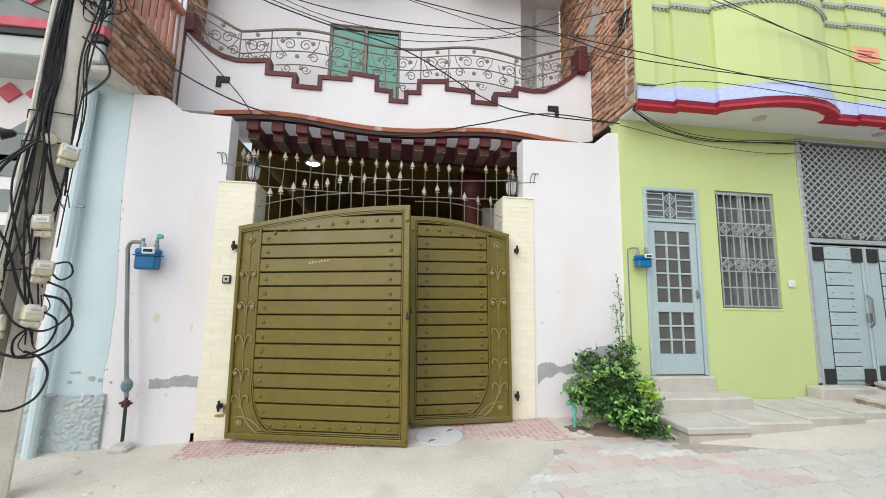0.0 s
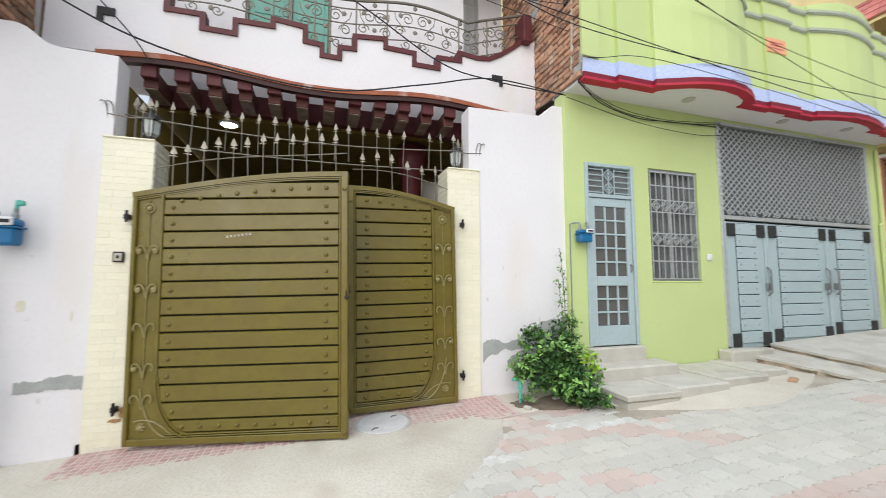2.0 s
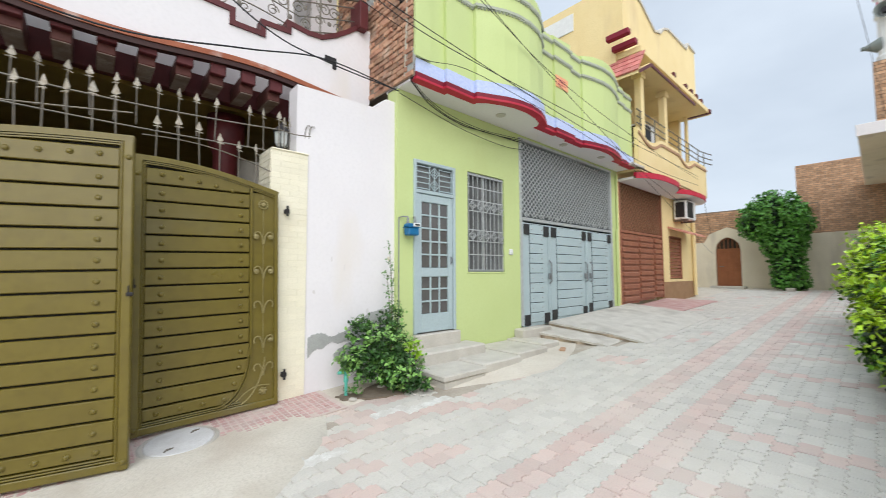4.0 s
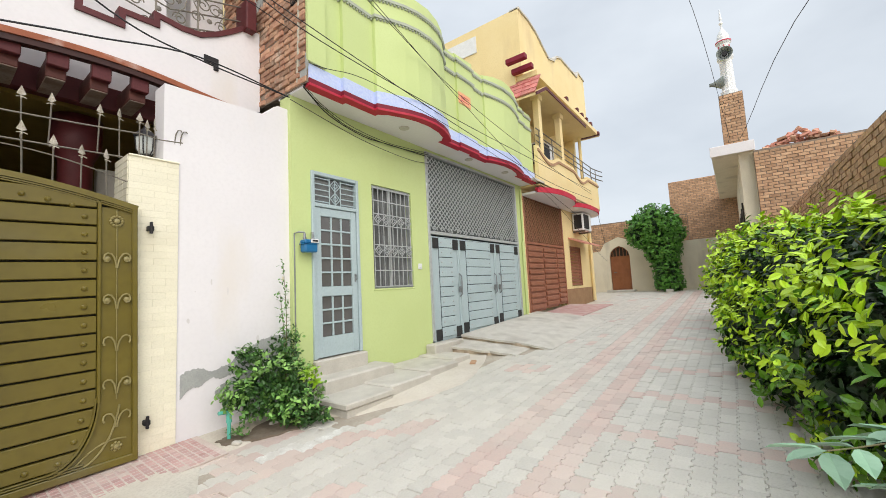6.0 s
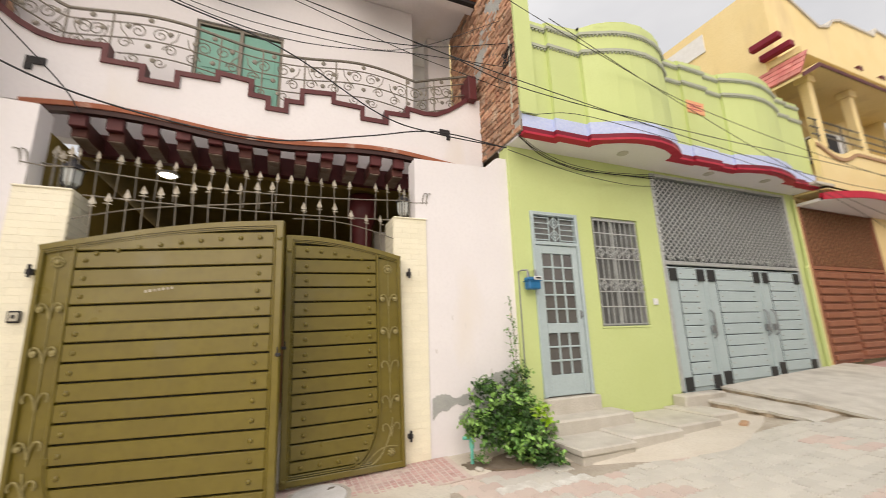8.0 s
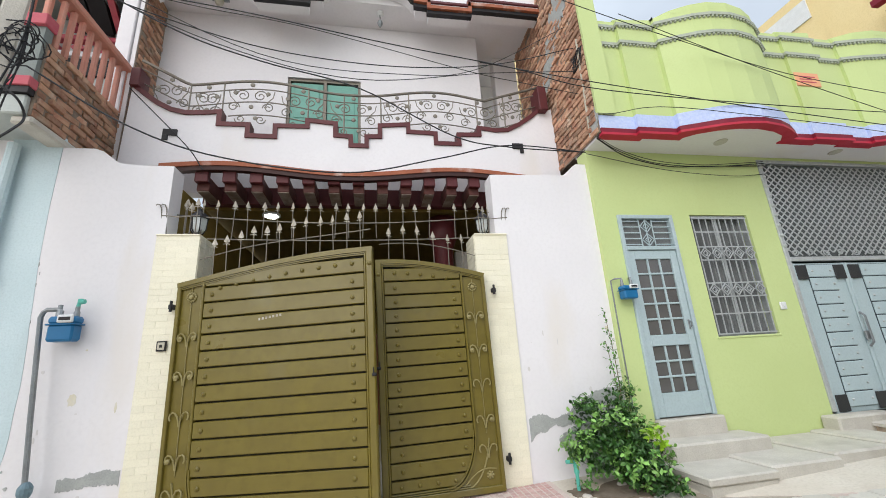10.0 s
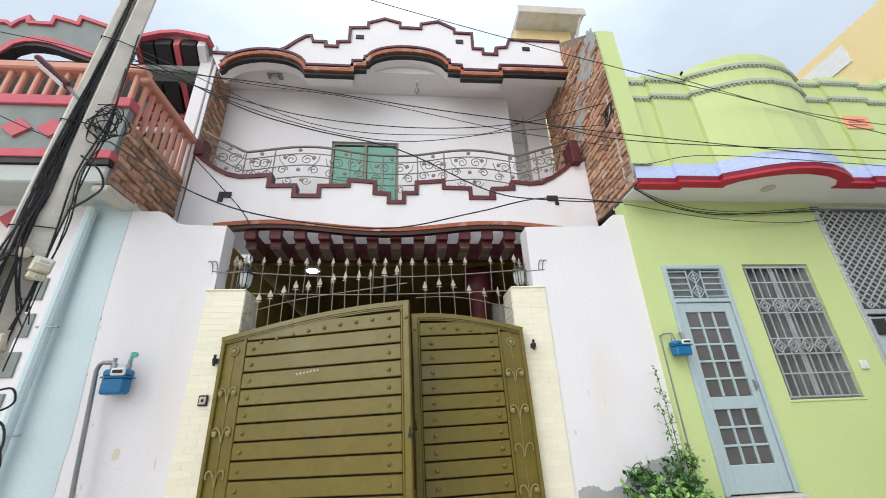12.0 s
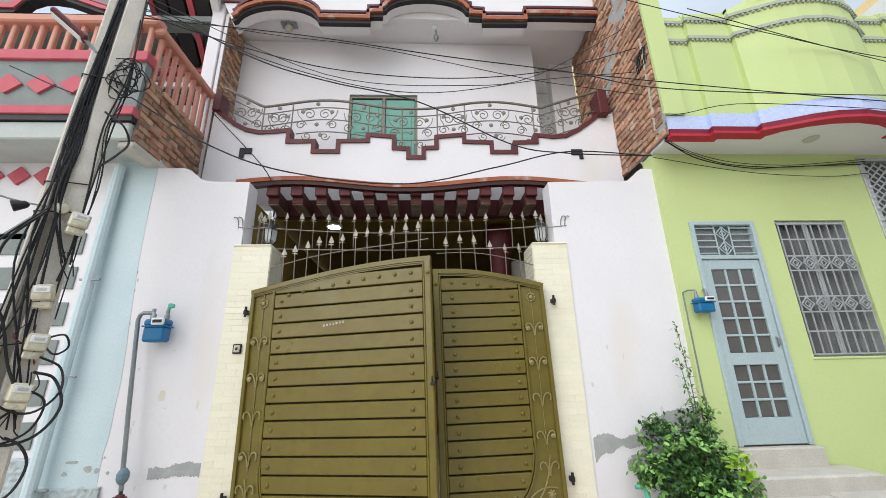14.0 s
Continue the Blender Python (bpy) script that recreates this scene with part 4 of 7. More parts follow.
# front wall round its openings: door, window, gate
WY0, WY1 = -0.06, 0.17
OUT = [(3.2, -0.2), (3.48, -0.2), (3.48, 3.14), (4.29, 3.14), (4.29, -0.2), (5.04, -0.2), (5.04, 1.53), (4.58, 1.53), (4.58, 3.155), (5.5, 3.155), (5.5, 1.53), (5.0401, 1.53), (5.0401, -0.2), (5.94, -0.2), (5.94, 4.03), (9.66, 4.03), (9.66, -0.2), (10.04, -0.2), (10.04, 4.1), (3.2, 4.1)]
part("wall", MB().prism(OUT, WY0, WY1), GREEN, gh)
part("door_threshold", MB().box(3.48, 4.29, -0.05, 0.17, -0.2, 0.655), CONC, gh)
part("garage_wall", MB().box(5.6, 5.7, 0.18, 5, 0, 4.1).box(9.75, 9.85, 0.18, 5, 0, 4.1).box(5.6, 9.85, 5, 5.1, 0, 4.1).box(3.21, 5.6, 1.2, 1.3, 0, 4.1), GREYPAINT, gh)
part("ceiling_slab", MB().box(3.21, 10.04, 0.18, 6, 4.12, 4.25), WHITE, gh)
# overhang in plan: flat bays and two bowed bays
PLAN = [(3.2, -0.44), (3.73, -0.44), (3.73, -0.5), (4.28, -0.5), (4.28, -0.56), (4.477, -0.66), (4.709, -0.76), (4.941, -0.82), (5.231, -0.84), (5.521, -0.8), (5.753, -0.72), (5.95, -0.6), (5.95, -0.53), (6.4, -0.53), (6.4, -0.57), (6.97, -0.57), (6.97, -0.52), (7.44, -0.52), (7.44, -0.56), (7.718, -0.64), (8.051, -0.7), (8.384, -0.7), (8.717, -0.65), (9.05, -0.56), (9.05, -0.5), (9.5, -0.5), (9.5, -0.46), (10.04, -0.46)]


def offset_plan(d):
    """The overhang's front line, pushed out by d."""
    out = []
    for i, (x, y) in enumerate(PLAN):
        dx = 0.0
        if 0 < i < len(PLAN) - 1:
            (xa, ya), (xb, yb) = PLAN[i - 1], PLAN[i + 1]
            if abs(xa - x) < 1e-6:
                dx = d if y > ya else -d
            elif abs(xb - x) < 1e-6:
                dx = -d if yb < y else d
        out.append((x + dx, y - d))
    return out


def band(z0, z1, proud, inner=None):
    outer = offset_plan(proud)
    back = offset_plan(-0.08)[::-1] if inner is None else [(10.04, inner), (3.2, inner)]
    return MB().prism(outer + back, z0, z1, "z")


part("overhang_slab", band(4.08, 4.12, -0.02, 0.2), WHITE, gh)
part("red_band", band(4.068, 4.1, 0.05), REDEDGE, gh, "red lower edge band")
part("dark_red_band", band(4.1, 4.165, 0.042), RED, gh)
part("blue_band", band(4.165, 4.36, 0.025), BLUEBAND, gh, "speckled blue band")
part("upper_wall", band(4.36, 5.93, 0.0, 0.0), GREEN, gh)
for x0, x1, rise, bow in ((3.73, 4.28, 0.04, 0.0), (4.28, 5.95, 0.04, 0.07), (6.4, 6.97, 0.04, 0.0), (7.44, 9.05, 0.03, 0.06)):
    bay = [p for p in PLAN if x0 - 1e-6 <= p[0] <= x1 + 1e-6]
    bay = [p for i, p in enumerate(bay) if i == 0 or abs(p[0] - bay[i - 1][0]) > 1e-6 or i == len(bay) - 1]
    lo_ = [(x, y, 5.925) for x, y in bay] + [(x, y + 0.14, 5.925) for x, y in bay[::-1]]
    hi_ = [(x, y, 5.93 + rise + bow * math.sin(math.pi * (x - x0) / (x1 - x0))) for x, y, z in lo_]
    n = len(lo_)
    part("parapet_crown", MB().add(lo_ + hi_, [tuple(range(n)), tuple(range(2 * n - 1, n - 1, -1))] + [(i, (i + 1) % n, (i + 1) % n + n, i + n) for i in range(n)]), GREEN, gh)
for z0 in (5.5, 5.8):
    part("grey_band", band(z0, z0 + 0.045, 0.03), GREEN_GREY, gh)
    beads = MB()
    for (xa, ya), (xb, yb) in zip(PLAN, PLAN[1:]):
        n = int(math.hypot(xb - xa, yb - ya) / 0.055) if xb - xa > 1e-6 else 0
        for i in range(n):
            k = (i + 0.5) / n
            x, y = xa + (xb - xa) * k, ya + (yb - ya) * k - 0.015
            beads.cbox(x - 0.014, x + 0.014, y - 0.012, y + 0.02, z0 - 0.03, z0, 0.004)
    part("beading", beads, GREEN_GREY, gh, kind="stuff")
part("coping", MB().prism([(3.2, 0.0), (10.04, 0.0), (10.04, 5.0), (3.2, 5.0)], 5.0, 5.1, "z"), CONC, gh)
part("end_wall", MB().box(9.94, 10.04, 0.0, 5, 4.26, 5.98), GREEN, gh)
sg = part("name_plate", MB().cbox(6.42, 6.84, -0.585, -0.5, 4.97, 5.2, 0.006), mat("orange_plaque", (0.8, 0.36, 0.2), (0.78, 0.42, 0.22), 0.6, 8, 0.1, 60), gh, "small orange plaque")
brs = MB()
for k in range(3):
    brs.box(6.48, 6.76 - 0.06 * (k % 2), -0.589, -0.584, 5.03 + 0.045 * k, 5.045 + 0.045 * k)
part("plaque_line", brs, PINK, sg)
for x, y in ((5.0, -0.42), (7.1, -0.3), (8.5, -0.4)):
    part("downlight", MB().lathe([(0.085, 0), (0.08, -0.014), (0.05, -0.016)], 16, pose(x, y, 4.081)), CONC, gh)

# glazed door with transom grille
GLASSD = mat("dim_door_glass", (0.095, 0.09, 0.088), (0.13, 0.124, 0.12), 0.2, 3, 0.02, 40, spec=0.6)
door = thing("house_door", "grey-blue wooden door with small panes and transom grille", "door", (3.48, -0.02, 0.66))
fr = MB().cbox(0, 0.05, -0.07, 0.06, 0, 2.48, 0.006).cbox(0.76, 0.81, -0.07, 0.06, 0, 2.48, 0.006).cbox(0.05, 0.76, -0.07, 0.06, 2.43, 2.48, 0.006).cbox(0.05, 0.76, -0.07, 0.06, 2.0, 2.05, 0.006)
part("frame", fr, GREYBLUE, door)
leaf = part("leaf", MB().cbox(0.055, 0.15, -0.05, -0.01, 0.01, 1.995, 0.006).cbox(0.665, 0.755, -0.05, -0.01, 0.01, 1.995, 0.006).cbox(0.15, 0.665, -0.05, -0.01, 0.01, 0.27, 0.006).cbox(0.15, 0.665, -0.05, -0.01, 0.8, 0.93, 0.006).cbox(0.15, 0.665, -0.05, -0.01, 1.88, 1.995, 0.006), GREYBLUE, door)
for z0, z1, n in ((0.27, 0.8, 3), (0.93, 1.88, 5)):
    h, w = (z1 - z0) / n, 0.515 / 3
    for i in range(1, n):
        part("glazing_bar", MB().cbox(0.15, 0.665, -0.045, -0.015, z0 + i * h - 0.012, z0 + i * h + 0.012, 0.005), GREYBLUE, leaf)
    for j in range(1, 3):
        part("glazing_bar", MB().cbox(0.15 + j * w - 0.012, 0.15 + j * w + 0.012, -0.047, -0.013, z0, z1, 0.005), GREYBLUE, leaf)
    for i in range(n):
        for j in range(3):
            part("pane", MB().box(0.15 + j * w + 0.005, 0.15 + (j + 1) * w - 0.005, -0.027, -0.022, z0 + i * h + 0.005, z0 + (i + 1) * h - 0.005), GLASSD, leaf)
part("door_handle", MB().cbox(0.7, 0.725, -0.06, -0.048, 0.98, 1.1, 0.006).tube([(0.712, -0.06, 1.0), (0.712, -0.09, 1.02), (0.712, -0.09, 1.07), (0.712, -0.06, 1.09)], 0.008, 6), STEEL, leaf, "chrome handle")


def diamond(mb, cx, cz, w, h, y, t=0.009):
    mb.ribbon([(cx - w, cz), (cx, cz + h), (cx + w, cz), (cx, cz - h), (cx - w, cz)], t, y, y + 0.012)
    mb.ribbon([(cx - w * 0.5, cz), (cx, cz + h * 0.5), (cx + w * 0.5, cz), (cx, cz - h * 0.5), (cx - w * 0.5, cz)], t * 0.8, y, y + 0.012)


tr = part("transom_grille", MB().box(0.055, 0.755, 0.0, 0.01, 2.055, 2.425), CURTAIN, door)
mb = MB()
for k in range(5):
    z = 2.08 + 0.08 * k
    mb.cbox(0.05, 0.31, -0.04, -0.025, z - 0.007, z + 0.007, 0.003).cbox(0.5, 0.76, -0.04, -0.025, z - 0.007, z + 0.007, 0.003)
part("grille_bar", mb, GREYBLUE, tr)
mb = MB()
for x in (0.31, 0.405, 0.5):
    mb.cbox(x - 0.007, x + 0.007, -0.04, -0.025, 2.05, 2.43, 0.003)
diamond(mb, 0.405, 2.145, 0.085, 0.085, -0.042)
diamond(mb, 0.405, 2.33, 0.085, 0.085, -0.042)
part("grille_diamond", mb, GREYBLUE, tr)

# window with iron grille and curtain
win = thing("house_window", "window with grey curtain behind an ornamental iron grille", "window", (4.58, -0.02, 1.53))
part("frame", MB().cbox(0, 0.03, -0.01, 0.06, 0, 1.625, 0.004).cbox(0.89, 0.92, -0.01, 0.06, 0, 1.625, 0.004).cbox(0.03, 0.89, -0.01, 0.06, 0, 0.03, 0.004).cbox(0.03, 0.89, -0.01, 0.06, 1.595, 1.625, 0.004), SILVER, win)
cu = MB()
n = 46
cu.add([(0.02 + 0.88 * i / n, 0.09 + 0.018 * math.sin(i * 1.9) + 0.006 * math.sin(i * 4.1), z) for i in range(n + 1) for z in (0.0, 1.62)], [(2 * i, 2 * i + 2, 2 * i + 3, 2 * i + 1) for i in range(n)])
part("curtain", cu, CURTAIN, win)
part("glass_rail", MB().cbox(0.44, 0.48, 0.03, 0.06, 0.03, 1.6, 0.004), SILVER, win)
for k in range(9):
    x = 0.04 + 0.84 * k / 8
    part("grille_bar", MB().box(x - 0.006, x + 0.006, -0.03, -0.018, 0.02, 1.6), SILVER, win)
for z in (0.03, 0.28, 0.5, 0.68, 0.99, 1.17, 1.38, 1.58):
    part("grille_rail", MB().box(0.02, 0.9, -0.036, -0.03, z - 0.008, z + 0.008), SILVER, win)
for zc in (0.59, 1.08):
    for k in range(5):
        mb = MB()
        diamond(mb, 0.11 + 0.175 * k, zc, 0.075, 0.075, -0.05, 0.012)
        part("grille_diamond", mb, SILVER, win)
part("sill", MB().cbox(-0.02, 0.94, -0.05, 0.1, -0.03, 0.0, 0.008), GREEN, win)

# sheet-steel garage gate with a lattice panel over it
gg = thing("garage_gate", "grey-blue sheet steel garage gate with lattice panel above", "gate", (5.95, -0.03, 0.5))
gg.scale = (1.105, 1, 1)
part("frame", MB().cbox(-0.01, 0.05, -0.05, 0.05, 0.05, 3.53, 0.006).cbox(3.3, 3.36, -0.05, 0.05, 0.15, 3.53, 0.006).cbox(0.05, 3.3, -0.05, 0.05, 1.98, 2.04, 0.006).cbox(0.05, 3.3, -0.05, 0.05, 3.48, 3.53, 0.006), SILVER, gg)


NETGREY = mat("grey_shade_net", (0.13, 0.145, 0.145), (0.1, 0.11, 0.11), 0.85, 9, 0.4, 90)
# dark grey that paints the shadow lines between the garage gate slats
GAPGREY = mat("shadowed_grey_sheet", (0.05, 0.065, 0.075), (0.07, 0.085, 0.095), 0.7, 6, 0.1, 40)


def garage_leaf(x0, x1, z0, tag, inner_x0, inner_x1):
    lf_ = part("leaf", MB().cbox(x0, x1, -0.02, 0.01, z0, 1.95, 0.006), GREYBLUE, gg)
    part("stile", MB().cbox(x0, x0 + 0.05, -0.04, -0.02, z0, 1.95, 0.008), GREYBLUE, lf_)
    part("stile", MB().cbox(x1 - 0.05, x1, -0.04, -0.02, z0, 1.95, 0.008), GREYBLUE, lf_)
    # added dark sheet: shade of the slat gaps as colour
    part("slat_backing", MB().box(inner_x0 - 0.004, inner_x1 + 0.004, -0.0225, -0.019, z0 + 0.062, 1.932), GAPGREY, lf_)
    n = 10
    za, zb = z0 + 0.06, 1.93
    h = (zb - za) / n
    for k in range(n):
        sl_ = part("slat", MB().cbox(inner_x0, inner_x1, -0.042, -0.023, za + k * h + 0.006, za + (k + 1) * h - 0.006, 0.008), GREYBLUE, lf_)
        for x in (inner_x0 + 0.06, inner_x1 - 0.06):
            part("rivet", MB().lathe([(0.017, 0), (0.014, 0.01), (0.005, 0.016)], 6, pose(x, -0.041, za + (k + 0.5) * h, 90)), SILVER, sl_)
    for x in (x0 + 0.02, x1 - 0.2):
        for z in (z0 + 0.02, 1.72):
            part("corner_plate", MB().cbox(x, x + 0.17, -0.05, -0.036, z, z + 0.2, 0.01), BLACKM, lf_, "black cast corner plate")
    return lf_


la = garage_leaf(0.055, 0.86, 0.02, "a", 0.26, 0.66)
lb = garage_leaf(0.87, 2.2, 0.06, "b", 1.1, 2.0)
lc = garage_leaf(2.21, 3.295, 0.12, "c", 2.42, 3.1)
for lf_, x in ((la, 0.82), (lb, 2.1), (lc, 2.3)):
    part("pull_bar", MB().cbox(x - 0.03, x + 0.03, -0.07, -0.04, 0.88, 1.0, 0.008).tube([(x, -0.05, 0.8), (x, -0.1, 0.85), (x, -0.1, 1.2), (x, -0.05, 1.25)], 0.014, 6), STEEL, lf_)
part("lattice_backing", MB().box(0.05, 3.3, 0.02, 0.03, 2.04, 3.48), NETGREY, gg)
lat = 0.085
zc0, zc1, xc0, xc1 = 2.05, 3.47, 0.06, 3.29
for s_ in (-1, 1):
    c = -3.0
    while c < 6.5:
        pts = []
        for x in np.linspace(xc0, xc1, 60):
            z = zc0 + s_ * (x - c)
            if zc0 <= z <= zc1:
                pts.append((x, z))
        if len(pts) > 1:
            part("lattice_bar", MB().ribbon([pts[0], pts[-1]], 0.017, -0.03 - 0.008 * (s_ > 0), -0.022 - 0.008 * (s_ > 0)), SILVER, gg)
        c += lat * 1.25
for k in range(14):
    part("scroll", scroll(MB(), 0.15 + 3.1 * k / 13, 2.1, 0.05, 1.3, 0.0, -0.045, 0.008, 1 if k % 2 else -1), SILVER, gg)
for k in range(9):
    part("boss", MB().lathe([(0.03, 0), (0.024, 0.015), (0.01, 0.024)], 10, pose(0.02, -0.05, 2.2 + 0.15 * k, 90)), SILVER, gg)
sw = thing("bell_switch", "white bell switch on the green wall", "switch", (5.66, -0.066, 1.88))
part("plate", MB().cbox(-0.05, 0.05, -0.02, 0.005, -0.05, 0.05, 0.01), WHITEP, sw)
part("button", MB().cbox(-0.015, 0.015, -0.028, -0.019, -0.02, 0.02, 0.005), WHITEP, sw)
gm2 = gas_meter(3.37, -0.13, 2.12, "blue gas meter beside the grey-blue door")
gm2.scale = (0.72, 0.72, 0.72)
part("riser", MB().tube([(-0.19, 0.1, -1.9), (-0.19, 0.1, 0.21), (-0.15, 0.03, 0.23), (-0.085, -0.05, 0.22), (-0.085, -0.05, 0.16)], 0.016, 6), STEEL, gm2)
part("valve", MB().tube([(0.085, -0.05, 0.16), (0.085, -0.05, 0.23), (0.16, 0.1, 0.25)], 0.016, 6), STEEL, gm2)
# yellow gas pipe beside the gate
gp = thing("gas_pipe", "lime painted pipe running up beside the garage gate", "pipe", (9.85, -0.1, 0.55))
part("pipe", MB().tube([(0, 0, 0), (0, 0, 2.0), (0.06, 0, 2.05), (0.06, 0, 3.4)], 0.025, 8), GREEN, gp)

# steps, slab and ramps along the green house
st = thing("door_steps", "two cement steps below the house door", "steps", (3.3, -0.06, 0.3))
part("step", MB().cbox(0.16, 1.02, -0.1, 0.0, 0.1, 0.355, 0.015), CONC, st)
part("step", MB().cbox(0.04, 1.24, -0.4, 0.0, -0.2, 0.17, 0.02), CONC, st)
sl = thing("stone_slab", "broken cement slab in front of the door steps", "slab", (3.3, -0.5, 0.245))
part("slab", MB().cbox(-0.1, 0.64, -0.52, 0.03, 0.0, 0.068, 0.012).cbox(-0.1, 0.62, 0.03, 0.1, 0.0, 0.066, 0.012), CONC, sl)
part("base", MB().cbox(-0.075, 0.632, -0.5, 0.06, -0.3, -0.006, 0.012), CONC, sl)
kb = thing("plinth", "low cement plinth along the green house", "kerb", (0, 0, 0))
for x0, x1, y0, z in ((3.945, 4.75, -0.96, 0.335), (4.75, 5.5, -0.9, 0.36), (5.5, 6.0, -0.8, 0.385)):
    part("block", MB().cbox(x0, x1 - 0.003, y0, -0.065, 0.05, z, 0.02), CONC, kb)
part("block", MB().cbox(5.72, 6.6, -0.28, -0.065, 0.3, 0.53, 0.02), CONC, kb)
part("brick", MB().cbox(-0.1, 0.1, -0.045, 0.045, 0, 0.04, 0.01, pose(5.75, -1.0, 0.272, 0, -2.6, 25)), BRICK_TAN, kb)
rm = thing("garage_ramp", "cracked cement ramp up to the garage gate", "ramp", (0, 0, 0))


def ramp_slab(xa, xb, z_top, reach, skew, seed, skin=None):
    """A wedge from the gate down to the street with a ragged side."""
    r = random.Random(seed)
    n = 12
    left, right = [], []
    for i in range(n + 1):
        u = i / n
        y = -0.07 - reach * u
        xl, xr = xa + skew * u + (r.uniform(-0.03, 0.03) if 0 < i < n else 0), xb + 0.1 * u
        dz = (1 - u) ** 0.75
        left.append((xl, y, ground_z(xl) + 0.006 + (z_top - ground_z(xa)) * dz))
        right.append((xr, y, ground_z(xr) + 0.006 + (z_top + 0.042 * (xb - xa) - ground_z(xb)) * dz))
    vs = left + right + [(x, y, z - skin if skin else ground_z(x) - 0.08) for x, y, z in left + right]
    m = n + 1
    fs = []
    for i in range(n):
        fs += [(i, i + 1, m + i + 1, m + i), (i, 2 * m + i, 2 * m + i + 1, i + 1), (m + i, m + i + 1, 3 * m + i + 1, 3 * m + i), (2 * m + i, 3 * m + i, 3 * m + i + 1, 2 * m + i + 1)]
    fs += [(0, m, 3 * m, 2 * m), (n, 2 * m + n, 3 * m + n, m + n)]
    return MB().add(vs, fs)


EARTH = mat("packed_earth", (0.5, 0.41, 0.31), (0.42, 0.34, 0.26), 0.95, 8, 0.8, 40)
for xa, xb, zt, reach, skew, seed in ((6.12, 6.9, 0.45, 1.35, 0.3, 3), (6.8, 10.5, 0.56, 1.75, 0.2, 4)):
    part("ramp_slab", ramp_slab(xa, xb, zt, reach, skew, seed, 0.035), CONC, rm)
    part("ramp_fill", ramp_slab(xa + 0.025, xb - 0.02, zt - 0.034, reach - 0.05, skew, seed + 5), EARTH, rm)

# ---- the cream house ----
ch = thing("cream_house", "cream yellow three-storey house with curved balcony", "house", (-0.101, 0, 0))
ch.scale = (1.056, 1, 1)
OUT = [(9.61, -0.2), (9.66, -0.2), (9.66, 3.96), (12.42, 3.96), (12.42, -0.2), (13.55, -0.2), (13.55, 1.3), (12.98, 1.3), (12.98, 2.66), (14.1, 2.66), (14.1, 1.3), (13.5501, 1.3), (13.5501, -0.2), (15.2, -0.2), (15.2, 4.1), (9.61, 4.1)]
part("wall", MB().prism(OUT, -0.06, 0.15), CREAM, ch)
part("side_wall", MB().box(15.0, 15.2, 0.16, 8, 0, 7.0), CREAM, ch)
part("dado", MB().box(12.43, 15.22, -0.075, -0.062, 0.2, 1.22), mat("brown_dado_paint", (0.36, 0.22, 0.12), (0.3, 0.18, 0.1), 0.7, 5, 0.2, 50), ch)
cwin = part("window", MB().box(12.98, 13.03, -0.05, 0.05, 1.3, 2.66).box(14.05, 14.1, -0.05, 0.05, 1.3, 2.66).box(13.03, 14.05, -0.05, 0.05, 2.61, 2.66), BROWNGATE, ch, "brown wooden shutters")
for k in range(12):
    part("slat", MB().cbox(13.03, 14.05, -0.03, 0.03, 1.32 + 0.108 * k, 1.41 + 0.108 * k, 0.01), BROWNGATE, cwin)
part("awning", MB().add([(12.9, -0.06, 2.95), (14.5, -0.06, 2.95), (14.55, -0.62, 2.72), (12.85, -0.62, 2.72), (12.9, -0.06, 2.9), (14.5, -0.06, 2.9), (14.55, -0.62, 2.67), (12.85, -0.62, 2.67)],
                        [(0, 3, 2, 1), (4, 5, 6, 7), (0, 1, 5, 4), (1, 2, 6, 5), (2, 3, 7, 6), (3, 0, 4, 7)]), SALMON, ch)
# red-edged canopies
def canopy(x0, x1, y, z, m_edge):
    xs_ = np.linspace(x0, x1, 14)
    front = [(x, y + 0.35 * (abs(2 * (x - x0) / (x1 - x0) - 1)) ** 3) for x in xs_]
    part("canopy", MB().prism(front + [(x1, -0.06), (x0, -0.06)], z, z + 0.06, "z"), WHITE, ch)
    part("canopy_edge", MB().prism([(x, yy - 0.03) for x, yy in front] + [(x, yy + 0.05) for x, yy in front[::-1]], z + 0.01, z + 0.15, "z"), m_edge, ch)


canopy(9.65, 12.3, -0.85, 3.84, REDEDGE)
canopy(12.35, 15.2, -0.72, 3.86, REDEDGE)
part("gutter_board", MB().cbox(9.3, 9.9, -0.62, -0.2, 4.1, 4.16, 0.01), CONC, ch)
# balcony
bal = [(9.62, 4.06), (15.05, 4.06), (15.05, 5.1)] + [(x, 5.12 - 0.22 * max(0, math.sin((x - 9.7) * 2.3))) for x in np.linspace(15.0, 9.62, 40)]
part("balcony_front", MB().prism(bal, -0.6, -0.5), CREAM, ch)
part("balcony_end", MB().box(14.95, 15.05, -0.5, -0.06, 4.06, 5.0), CREAM, ch)
part("balcony_slab", MB().box(9.62, 15.05, -0.6, -0.062, 4.04, 4.1), CREAM, ch)
part("balcony_trim", MB().ribbon([(x, 4.98 - 0.22 * max(0, math.sin((x - 9.7) * 2.3))) for x in np.linspace(9.62, 15.05, 44)], 0.07, -0.63, -0.6), mat("tan_trim_paint", (0.42, 0.25, 0.14), None, 0.7, 6, 0.15, 50), ch)
for z in (5.25, 5.42, 5.6):
    part("balcony_rail", MB().tube([(9.7, -0.56, z), (14.6, -0.56, z), (15.1, -0.64, z), (15.3, -0.72, z - 0.02)], 0.018, 6), IRON, ch)
